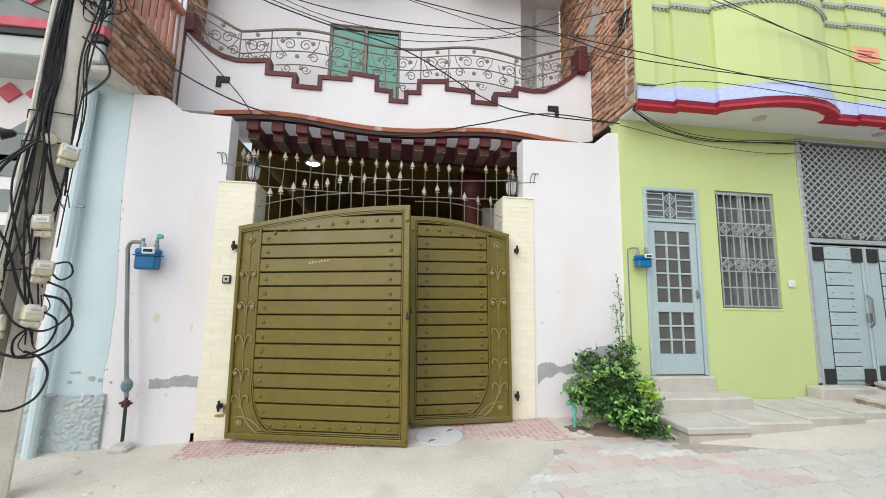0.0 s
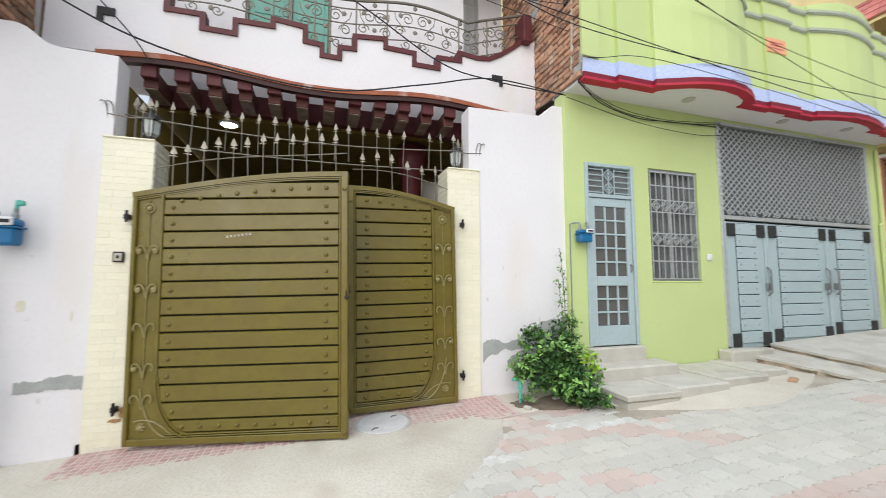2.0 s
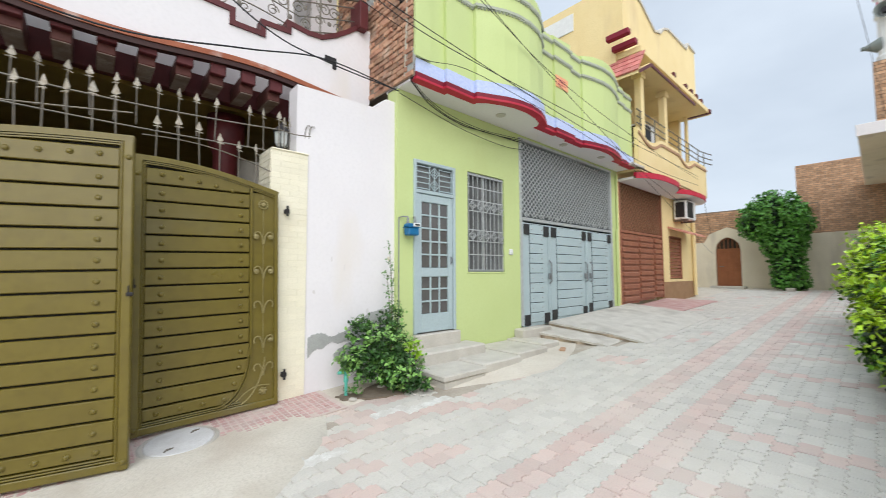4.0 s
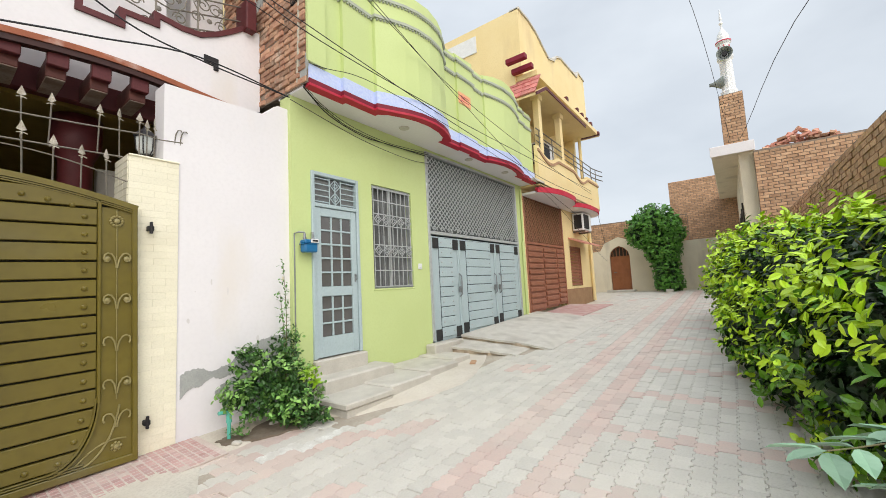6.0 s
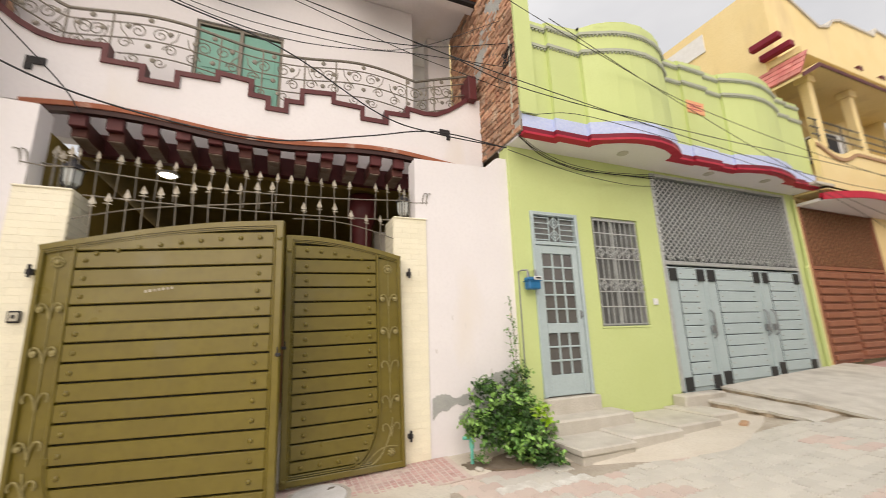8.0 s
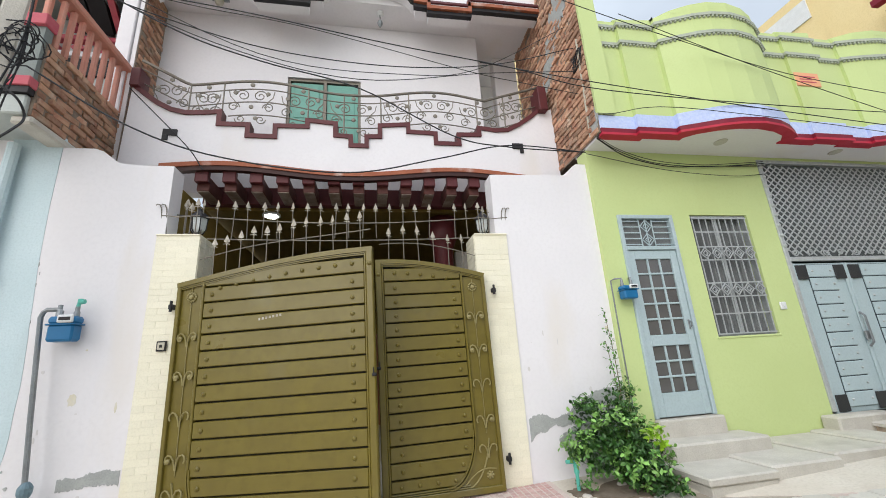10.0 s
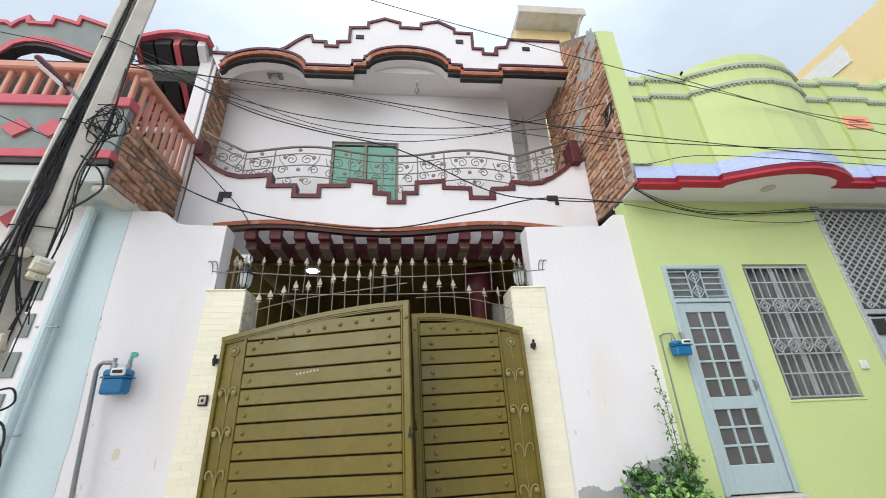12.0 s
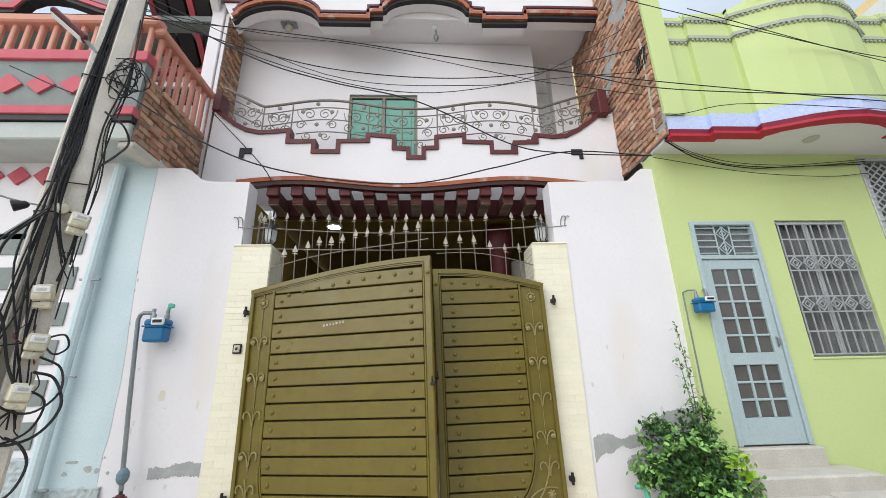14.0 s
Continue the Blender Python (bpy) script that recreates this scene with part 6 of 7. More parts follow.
part("fin_backing", MB().add([(-4.2, 0.5, 7.47), (-2.98, 0.5, 7.47), (-2.98, 1.5, 6.86), (-4.2, 1.5, 6.86), (-4.2, 0.5, 7.52), (-2.98, 0.5, 7.52), (-2.98, 1.5, 6.9), (-4.2, 1.5, 6.9)],
                             [(0, 1, 2, 3), (7, 6, 5, 4), (0, 4, 5, 1), (1, 5, 6, 2), (2, 6, 7, 3), (3, 7, 4, 0)]), GREYPAINT, lh)
part("roof_edge", MB().ribbon([(-4.12, 7.3), (-3.95, 7.4), (-3.7, 7.5), (-3.45, 7.53), (-3.1, 7.46), (-2.95, 7.42)], 0.07, 0.42, 0.62), PINK, lh)
ROOF = [(-9, 7.62), (-6.1, 7.62), (-6.0, 7.55), (-5.94, 7.65), (-5.82, 7.75), (-5.78, 7.63), (-5.43, 7.62), (-5.43, 7.78), (-5.04, 7.65), (-5.04, 7.81), (-4.62, 7.64), (-4.3, 7.5), (-4.12, 7.36)]
ARCH = [(-9, 6.95), (-5.95, 6.93), (-5.82, 7.14), (-5.66, 7.22), (-5.48, 7.23), (-5.25, 7.19), (-5.05, 7.11), (-4.63, 6.94), (-4.12, 6.85)]
part("roof_parapet", MB().prism(ROOF + ARCH[::-1], 0.5, 0.62), GREYPAINT, lh)
part("roof_coping", MB().ribbon(ROOF, 0.06, 0.46, 0.66), PINK, lh)
part("arch_moulding", MB().ribbon(ARCH, 0.1, 0.44, 0.5), PINK, lh)
part("arch_moulding", MB().ribbon([(x, z - 0.08) for x, z in ARCH], 0.07, 0.47, 0.62), BLACKTRIM, lh)
dp = thing("rain_pipe", "pale blue plastic rain pipe down the wall", "pipe", (-3.36, -0.1, -0.12))
part("pipe", MB().tube([(-0.03, -0.03, 0), (0, 0, 2.0), (0.02, 0.03, 4.0)], 0.055, 10), PALEBLUE, dp)
for z in (0.6, 1.6, 2.6):
    part("clip", MB().cbox(-0.07, 0.14, -0.03, 0.0, z, z + 0.02, 0.004), STEEL, dp)

# ---- pole and cables ----
def smooth_line(pts, n=7):
    """Catmull-Rom through the given points."""
    p = [Vector(q) for q in pts]
    p = [2 * p[0] - p[1]] + p + [2 * p[-1] - p[-2]]
    out = []
    for i in range(1, len(p) - 2):
        for j in range(n):
            t = j / n
            a, b, c, d = p[i - 1:i + 3]
            out.append(0.5 * (2 * b + (c - a) * t + (2 * a - 5 * b + 4 * c - d) * t * t + (3 * b - a - 3 * c + d) * t ** 3))
    return out + [p[-2]]


pole = thing("utility_pole", "weathered concrete pole crowded with cables and meters", "pole", (-2.96, -1.12, -0.12))
turn_ = pose(0, 0, 0, 0, 0, 41)
LEAN = radians(1.6)
pole.rotation_euler = (0, LEAN, 0)


def taper(x0, x1, y0, y1, z0, z1, k):
    """A post with chamfered edges that narrows upwards by the factor k."""
    c = 0.014
    ring = ((x0 + c, y0), (x1 - c, y0), (x1, y0 + c), (x1, y1 - c), (x1 - c, y1), (x0 + c, y1), (x0, y1 - c), (x0, y0 + c))
    steps = 8
    vs = []
    for i in range(steps + 1):
        u = i / steps
        f = 1 + (k - 1) * u
        vs += [turn_ @ Vector((x * f, y * f, z0 + (z1 - z0) * u)) for x, y in ring]
    fs = [(8 * r + i, 8 * r + (i + 1) % 8, 8 * r + 8 + (i + 1) % 8, 8 * r + 8 + i) for r in range(steps) for i in range(8)]
    return MB().add(vs, fs + [tuple(range(7, -1, -1)), tuple(range(8 * steps, 8 * steps + 8))])


def on_pole(x, z, out=0.0):
    """A place on the camera-side face of the pole, x across it and z up."""
    f = 1 - 0.2 * z / 9.2
    return turn_ @ Vector((x * f, -0.135 * f - out, z))


part("flange", taper(-0.145, -0.07, -0.12, 0.12, -0.3, 9.2, 0.8), POLE, pole)
part("flange", taper(0.0, 0.165, -0.13, 0.13, -0.3, 9.2, 0.8), POLE, pole)
part("web", taper(-0.08, 0.01, -0.03, 0.03, -0.3, 9.2, 0.8), POLE, pole)
rng = random.Random(21)
ENDS = ((0.13, 2.7), (0.07, 2.1), (0.13, 1.75), (-0.16, 1.75), (0.12, 1.45), (-0.1, 1.38))
for k in range(12):
    ex, ez = ENDS[k % 6]
    zt = rng.uniform(4.3, 6.8)
    x0 = rng.uniform(-0.1, -0.02)
    side = rng.choice((-1, 1))
    sway = side * rng.uniform(0.02, 0.08)
    zm = 0.55 * ez + 0.45 * 3.3
    path = [on_pole(x0, zt, -0.05), on_pole(x0 + rng.uniform(-0.03, 0.03), 0.5 * (zt + 3.7), -0.03), on_pole(x0 + rng.uniform(-0.05, 0.05), 3.55, 0.01),
            on_pole(x0 + 0.6 * sway, 0.5 * (3.4 + zm), 0.04), on_pole(x0 + sway, zm, 0.06), on_pole(0.5 * (x0 + sway + ex), 0.6 * ez + 0.4 * zm - 0.1, 0.05), on_pole(ex + rng.uniform(-0.03, 0.03), ez - 0.2, 0.03)]
    part("cable", MB().tube(smooth_line(path, 5), rng.choice((0.006, 0.008, 0.009, 0.01)), 5), WIRE, pole)
for k in range(4):
    x0 = 0.145 + 0.01 * k
    path = [on_pole(x0 + 0.03 * math.sin(3 * k), 5.6 - 0.25 * k, 0.02), on_pole(x0 + 0.05, 4.5 - 0.1 * k, 0.03), on_pole(x0 + rng.uniform(-0.04, 0.06), 3.8, 0.02), on_pole(x0 + rng.uniform(0.0, 0.07), 3.2, 0.03), on_pole(0.14 + rng.uniform(-0.02, 0.05), 2.5 - 0.15 * k, 0.02)]
    part("cable", MB().tube(smooth_line(path, 5), rng.choice((0.005, 0.007, 0.008)), 5), WIRE, pole)
for k in range(9):
    c = on_pole(0.19 + rng.uniform(-0.06, 0.07), 4.42 + rng.uniform(-0.13, 0.12), 0.02)
    a0, rx_, rz_ = rng.uniform(0, 6), rng.uniform(0.05, 0.13), rng.uniform(0.08, 0.2)
    part("cable_coil", MB().tube([c + turn_ @ Vector((rx_ * math.cos(a0 + 0.5 * i) * (1 + 0.02 * i), 0.03 * math.sin(i + k), rz_ * math.sin(a0 + 0.5 * i + 0.3 * math.sin(i)))) for i in range(rng.randint(8, 14))], 0.006, 5), WIRE, pole)
LOOPS = (
    ((-0.1, 1.62), (0.02, 1.42), (0.2, 1.36), (0.33, 1.5), (0.3, 1.68), (0.16, 1.76)),
    ((-0.28, 1.6), (-0.16, 1.3), (0.06, 1.16), (0.26, 1.2), (0.36, 1.4), (0.28, 1.6), (0.15, 1.65)),
    ((-0.3, 1.3), (-0.2, 0.95), (0.02, 0.76), (0.2, 0.82), (0.26, 1.0), (0.2, 1.14), (0.1, 1.2)),
    ((0.16, 1.9), (0.27, 1.93), (0.31, 1.84), (0.24, 1.78), (0.17, 1.84)),
    ((0.1, 1.55), (0.26, 1.44), (0.22, 1.24), (0.06, 1.16), (0.03, 1.3), (0.14, 1.42)),
    ((-0.06, 2.9), (-0.24, 2.6), (-0.22, 2.25), (-0.1, 2.0), (0.0, 1.7), (0.1, 1.5)),
    ((0.17, 3.4), (0.28, 3.55), (0.34, 3.72), (0.26, 3.85), (0.1, 3.95)),
    ((-0.05, 2.95), (-0.3, 2.55), (-0.33, 2.2), (-0.3, 1.9), (-0.2, 1.75)),
)
for k, lp in enumerate(LOOPS):
    part("cable_loop", MB().tube(smooth_line([on_pole(x, z, 0.04 + 0.05 * math.sin(1.7 * i + k) ** 2) for i, (x, z) in enumerate(lp)], 6), (0.009, 0.011, 0.01, 0.008)[k % 4], 5), WIRE, pole)
for k in range(14):
    ex, ez = ENDS[k % 6]
    a_ = rng.uniform(-0.05, 0.05)
    part("lead", MB().tube(smooth_line([on_pole(ex + a_, ez - 0.1, 0.03), on_pole(ex + 2 * a_, ez - 0.2, 0.07), on_pole(ex + a_ + rng.uniform(-0.12, 0.1), ez - rng.uniform(0.2, 0.4), 0.04)], 5), 0.0045, 5), (WIRE, MAROON, WIRE, PLASTIC)[k % 4], pole)
for z in (1.85, 2.93, 3.2, 4.3, 5.4):
    f = 1 - 0.2 * z / 9.2
    part("strap", MB().tube([turn_ @ Vector((0.148 * f * sx, 0.138 * f * sy, z + 0.03 * sx)) for sx, sy in ((-1, -1), (0.1, -1.12), (1, -1), (1, 1), (-1, 1), (-1, -1))], 0.006, 5), WIRE, pole)


def beside_pole(x, z, out=0.0):
    return pole.location + on_pole(x, z, out) + Vector((math.sin(LEAN) * z, 0, 0))


def electric_meter(x, z, tilt):
    m = thing("electric_meter", "beige electricity meter box strapped to the pole", "meter", beside_pole(x, z, 0.03), "meters on the pole")
    m.rotation_euler = (0, radians(tilt), radians(41 + 2 * tilt))
    part("case", MB().cbox(-0.066, 0.066, -0.05, 0.04, -0.065, 0.065, 0.013), METERBEIGE, m)
    part("terminal_cover", MB().cbox(-0.06, 0.06, -0.035, 0.04, -0.125, -0.067, 0.01), METERBEIGE, m)
    win_ = part("window", MB().cbox(-0.048, 0.048, -0.057, -0.048, -0.005, 0.048, 0.005), WHITEP, m)
    part("digits", MB().cbox(-0.03, 0.03, -0.06, -0.056, 0.012, 0.034, 0.002), CONC, win_)
    part("seal", MB().lathe([(0.012, 0), (0.01, 0.01)], 8, pose(0.0, -0.035, -0.095, 90)), CONC, m)


METERBEIGE = mat("aged_meter_plastic", (0.62, 0.58, 0.44), (0.52, 0.48, 0.36), 0.5, 6, 0.1, 50, stain=(0.3, 0.26, 0.18), stain_amt=0.4, stain_scale=6, rand=0.15)
for x, z, tilt in ((0.15, 2.87, 5), (0.07, 2.24, -6), (0.12, 1.86, 4), (-0.165, 1.8, -5), (0.11, 1.5, 6), (-0.1, 1.42, -4)):
    electric_meter(x, z, tilt)
ins = thing("insulator", "round beige porcelain insulator on the pole", "insulator", beside_pole(0.015, 2.95, 0.03))
part("disc", MB().lathe([(0.012, -0.045), (0.045, -0.04), (0.052, -0.025), (0.034, -0.008), (0.052, 0.01), (0.046, 0.028), (0.02, 0.034)], 14, turn_ @ pose(0, 0, 0, 90)), METERBEIGE, ins)
slm = thing("street_lamp", "old street lamp on an arm from the pole", "street lamp", beside_pole(-0.1, 4.55, -0.02))
part("arm", MB().tube([(0, 0, 0), (-0.08, -0.06, 0.1)], 0.018, 6), STEEL, slm)
LH = pose(-0.07, -0.05, 0.09, 0, 0, 0) @ pose(0, 0, 0, -36, 0, -60)
part("head", MB().cbox(-0.05, 0.05, -0.36, 0.0, -0.025, 0.035, 0.02, LH), MAROON, slm)
part("reflector", MB().cbox(-0.04, 0.04, -0.33, -0.03, -0.036, -0.025, 0.005, LH), WHITEP, slm)
dk = thing("side_lamp", "small dark lamp on a short arm", "lamp", beside_pole(-0.14, 2.93, 0.0))
part("shade", MB().lathe([(0.012, 0.07), (0.03, 0.05), (0.048, -0.03), (0.042, -0.035)], 12, pose(-0.1, -0.05, 0.0, 0, 65, 41)), BLACKTRIM, dk)
part("sensor", MB().cbox(-0.05, 0.05, -0.02, 0.02, -0.014, 0.014, 0.01, pose(-0.2, -0.16, 0.06, 0, 35, 41)), BLACKTRIM, dk)
part("arm", MB().tube([(0.06, 0.05, 0.03), (-0.06, -0.03, 0.03), (-0.13, -0.09, 0.04), (-0.18, -0.14, 0.05)], 0.008, 5), STEEL, dk)


CABLES = [
    [(-2.65, -1.1, 5.04), (-1.01, -1.03, 4.92), (0.48, -0.97, 4.73), (1.9, -0.91, 4.59), (3.1, -0.86, 4.42), (6.14, -0.86, 4.37), (10.0, -0.86, 4.42), (14.6, -0.66, 4.6)],
    [(-2.66, -1.1, 5.33), (-0.8, -0.82, 4.6), (0.75, -0.61, 4.65), (1.67, -0.5, 4.91), (3.02, -0.35, 5.85)],
    [(-2.54, -1.1, 4.05), (-1.79, -1.0, 3.59), (-1.04, -0.91, 3.35), (0.09, -0.78, 3.29), (1.06, -0.68, 3.54), (1.89, -0.6, 3.78), (2.91, -0.5, 3.79)],
    [(-2.88, -1.12, 7.3), (-0.9, -1.0, 6.75), (0.81, -0.9, 6.29), (2.92, -0.9, 5.61), (4.3, -0.9, 5.22), (6.14, -0.9, 4.8), (10.0, -0.86, 4.5), (14.6, -0.66, 4.5)],
    [(1.61, -0.7, 4.82), (3.21, -0.78, 4.57), (5.97, -0.88, 4.24), (10.0, -0.86, 4.05), (14.6, -0.66, 4.3)],
    [(2.92, -0.5, 3.77), (4.22, -0.25, 3.72), (5.4, -0.1, 3.74), (6.03, -0.08, 3.8)],
    [(-2.77, 0.55, 5.11), (-2.0, 0.51, 4.28), (-1.76, 0.5, 3.93)],
    [(-4.15, -1.1, 5.5), (-3.35, -1.1, 5.31), (-2.65, -1.1, 5.04)],
    [(-3.77, -1.1, 4.41), (-3.04, -1.1, 4.08), (-2.54, -1.1, 4.05)],
    [(-2.62, -1.1, 5.13), (-1.48, -0.93, 5.04), (-0.31, -0.78, 5.02), (1.47, -0.57, 4.8), (2.2, -0.49, 4.75), (3.04, -0.4, 4.71)],
    [(-2.64, -1.1, 5.25), (-1.55, -0.96, 4.69), (-0.77, -0.87, 4.47), (0.22, -0.77, 4.29), (1.22, -0.66, 3.84), (1.88, -0.6, 3.76), (2.91, -0.5, 3.79)],
    [(-2.65, -1.1, 5.17), (-1.2, -0.89, 4.63), (0.19, -0.72, 4.45), (1.73, -0.54, 4.81), (3.04, -0.4, 5.07)],
    [(-2.62, -1.1, 5.08), (-1.59, -0.93, 4.82), (-0.63, -0.78, 4.69), (0.63, -0.61, 4.75), (1.88, -0.45, 5.03), (3.13, -0.3, 5.55)],
    [(3.1, -0.5, 4.02), (3.6, -0.25, 3.99), (4.2, -0.12, 3.93), (4.9, -0.1, 3.9), (5.5, -0.1, 3.94), (6.04, -0.08, 4.0)],
    [(3.1, -0.5, 3.99), (3.7, -0.2, 3.93), (4.4, -0.1, 3.86), (5.0, -0.1, 3.88), (6.04, -0.08, 3.93)],
    [(3.4, -0.95, 5.5), (5.8, -0.85, 4.85), (9.5, -0.75, 3.99), (12.0, -0.9, 3.4)],
    [(3.1, -0.5, 4.0), (3.5, -0.3, 3.96), (4.1, -0.13, 3.9), (4.8, -0.1, 3.87), (5.4, -0.1, 3.9), (6.04, -0.08, 3.97)],
    [(3.1, -0.7, 4.2), (4.4, -0.9, 4.2), (9.5, -0.8, 3.8), (15.2, -0.6, 2.4), (19.9, 0.3, 2.3)],
    [(15.0, -0.6, 5.2), (17.0, -0.2, 4.2), (20.2, 0.4, 3.1)],
    [(-2.9, -1.12, 8.7), (3.0, -3.1, 7.6), (8.0, -4.2, 6.6), (15.1, -4.75, 5.5)],
    [(-3.0, -15.05, 2.5), (1.0, -10.0, 4.6), (6.0, -6.1, 5.2), (15.1, -4.95, 5.45)],
]
for k, line in enumerate(CABLES):
    cb = thing("cable", "black overhead cable strung between pole and houses", "cable", line[0], "overhead cables")
    part("strand", MB().tube([p - Vector(line[0]) for p in smooth_line(line)], (0.006, 0.0045, 0.0075, 0.005)[k % 4], 5), WIRE, cb)
co = thing("cable_knot", "tangle of cable ends tied to the brick wall pipe", "cable", (3.17, -0.3, 5.35))
for k in range(6):
    part("loop", MB().tube([(0.0 - 0.02 * (k % 2), 0.12 * math.cos(0.7 * i + k), 0.13 * math.sin(0.7 * i * (1 + 0.1 * k))) for i in range(9)], 0.006, 5), WIRE, co)
part("conduit", MB().tube([(0, -0.05, 0.3), (0.0, -0.02, -0.4), (0, 0.02, -1.2)], 0.018, 6), PLASTIC, co)

# ---- brick faces near the camera, brick by brick ----
B1 = [MB().cbox(-0.006 - 0.006 * k, 0.05, 0.005, 0.225 - 0.012 * k, 0.004, 0.072 - 0.003 * k, 0.006).mesh("brick", BRICK) for k in range(3)]


def brick_face(parent, x, facing, y0, y1, z0, top, limit, seed, bottom=None):
    """Loose-jointed bricks on a wall face that looks along x; joined past the limit."""
    rng = random.Random(seed)
    rest = MB()
    z, row, made = z0, 0, 0
    turn = 0.0 if facing < 0 else 180.0
    while z < 9.5:
        y = y0 - 0.115 * (row % 2)
        while y < y1:
            a, b = max(y, y0), min(y + 0.23, y1)
            ok = b - a > 0.06 and z + 0.078 < min(top(a), top(b)) and (bottom is None or z > max(bottom(a), bottom(b)))
            if ok:
                if b - a > 0.2 and made < limit:
                    ob = part("brick", rng.choice(B1), None, parent)
                    ob.matrix_basis = pose(x + facing * rng.uniform(-0.006, 0.016), a if facing < 0 else b, z + rng.uniform(-0.003, 0.003), rng.uniform(-2.6, 2.6), rng.uniform(-3, 3), turn + rng.uniform(-3.5, 3.5))
                    made += 1
                else:
                    o = rng.uniform(-0.006, 0.022)
                    if facing < 0:
                        rest.cbox(x - o, x + 0.05, a + 0.005, b - 0.005, z + 0.004, z + 0.07, 0.005)
                    else:
                        rest.cbox(x - 0.05, x + o, a + 0.005, b - 0.005, z + 0.004, z + 0.07, 0.005)
            y += 0.236
        z += 0.08
        row += 1
    if rest.v:
        part("brickwork", rest, BRICK, parent, kind="stuff")


def top_r(y):
    return 6.78 + 1.03 * (y + 0.5)


sb = part("brick_side_wall", MB().prism([(-0.46, 4.11), (1.7, 4.11), (1.7, top_r(1.7)), (-0.46, top_r(-0.46))], 3.185, 3.42, "x"), MORTAR, gh, "bare brown brick side wall")
part("wall_end", MB().prism([(3.175, 4.37), (3.44, 4.37), (3.44, top_r(-0.48)), (3.175, top_r(-0.48))], -0.5, -0.462), GREEN, gh)
brick_face(sb, 3.18, -1, -0.45, 1.7, 4.12, top_r, 300, 31)
for k, (y, z, w, h) in enumerate(((-0.28, 6.75, 0.16, 0.3), (-0.08, 6.6, 0.2, 0.34), (0.15, 6.4, 0.19, 0.3), (0.36, 6.12, 0.17, 0.3), (0.56, 5.85, 0.15, 0.27), (0.76, 5.6, 0.13, 0.25), (0.95, 5.3, 0.1, 0.2), (-0.36, 4.32, 0.12, 0.2))):
    part("cement_smear", MB().prism(blotch(y, z, w, h, 40 + k, 30), 3.163 + 0.0012 * k, 3.185, "x"), PATCH, sb)
lb_ = part("brick_side_wall", MB().box(-3.1, -2.958, -0.45, 1.2, 4.0, 4.84), MORTAR, lh, "bare brown brick balcony side")
brick_face(lb_, -2.955, 1, -0.45, 1.2, 3.99, lambda y: 4.87, 120, 32)
part("slab_edge", MB().cbox(-3.12, -2.93, -0.46, 1.2, 3.9, 3.985, 0.02), CONC, lh)
lb3 = part("balcony_side_wall", MB().box(-2.9, -2.888, 0.76, 1.296, 4.0, 7.16), MORTAR, wh, "bare brick side wall of the balcony")
brick_face(lb3, -2.885, 1, 0.77, 1.295, 4.02, lambda y: 7.17, 200, 34)
lb2 = part("brick_return", MB().box(-3.1, -2.958, 0.87, 1.29, 4.85, 7.6), MORTAR, lh)
brick_face(lb2, -2.955, 1, 0.87, 1.29, 4.86, lambda y: 7.6, 80, 33)

# ---- street surface ----
ap = MB()
n = 60
edge = []
rng = random.Random(2)
for i in range(n + 1):
    x = -6.0 + 16.5 * i / n
    y = -0.95 - 0.12 * math.sin(x * 1.7) - 0.05 * rng.random() - (0.35 if 3.0 < x < 6.5 else 0) * math.sin(math.pi * (min(max(x, 3), 6.5) - 3) / 3.5)
    y -= 1.15 * min(1.0, max(0.0, (1.9 - x) / 1.5))
    if 1.8 < x < 3.1:
        y = -0.58 - 0.05 * math.sin(9 * x)
    edge.append((x, y))
vs = [(x, 0.28, ground_z(x) + 0.03) for x, y in edge] + [(x, 0.5 * y, ground_z(x) + 0.024) for x, y in edge] + [(x, y, ground_z(x) + 0.003) for x, y in edge] + [(x, y - 0.02, ground_z(x) - 0.06) for x, y in edge]
m_ = n + 1
ap.add(vs, [(r * m_ + i, r * m_ + i + 1, (r + 1) * m_ + i + 1, (r + 1) * m_ + i) for r in range(3) for i in range(n)])
tagged(part("pavement", ap, SAND, None, "dusty cement strip along the house fronts", True), kind="structure", category="pavement")
road = tagged(new("road"), "street of grey and pink interlocking pavers", "road", kind="structure")


PX, PY = 0.2, 0.1345


def paver_outline():
    """An interlocking block whose zigzag long sides mesh with a half-block shift."""
    w, h, q = PX / 2, PY / 2, 0.009
    side = [(-1.0, -q), (-0.8, -q), (-0.7, q), (-0.3, q), (-0.2, -q), (0.2, -q), (0.3, q), (0.7, q), (0.8, -q), (1.0, -q)]
    out = [(w * u, -h + v) for u, v in side] + [(w * u, h + v) for u, v in side[::-1]]
    return [(x * 0.988, y * 0.985) for x, y in out]


OUTL = paver_outline()
NP = len(OUTL)


def paver_geo(mb, x, y, z, tilt):
    lo_ = [(x + a, y + b, z + 0.045 * a - 0.05) for a, b in OUTL]
    mid = [(x + a, y + b, z + 0.045 * a - 0.005 + tilt[0] * a + tilt[1] * b) for a, b in OUTL]
    hi_ = [(x + a * 0.965, y + b * 0.955, z + 0.045 * a + tilt[0] * a + tilt[1] * b) for a, b in OUTL]
    mb.add(lo_ + mid + hi_, [(r * NP + i, r * NP + (i + 1) % NP, (r + 1) * NP + (i + 1) % NP, (r + 1) * NP + i) for r in (0, 1) for i in range(NP)] + [tuple(range(2 * NP, 3 * NP))])


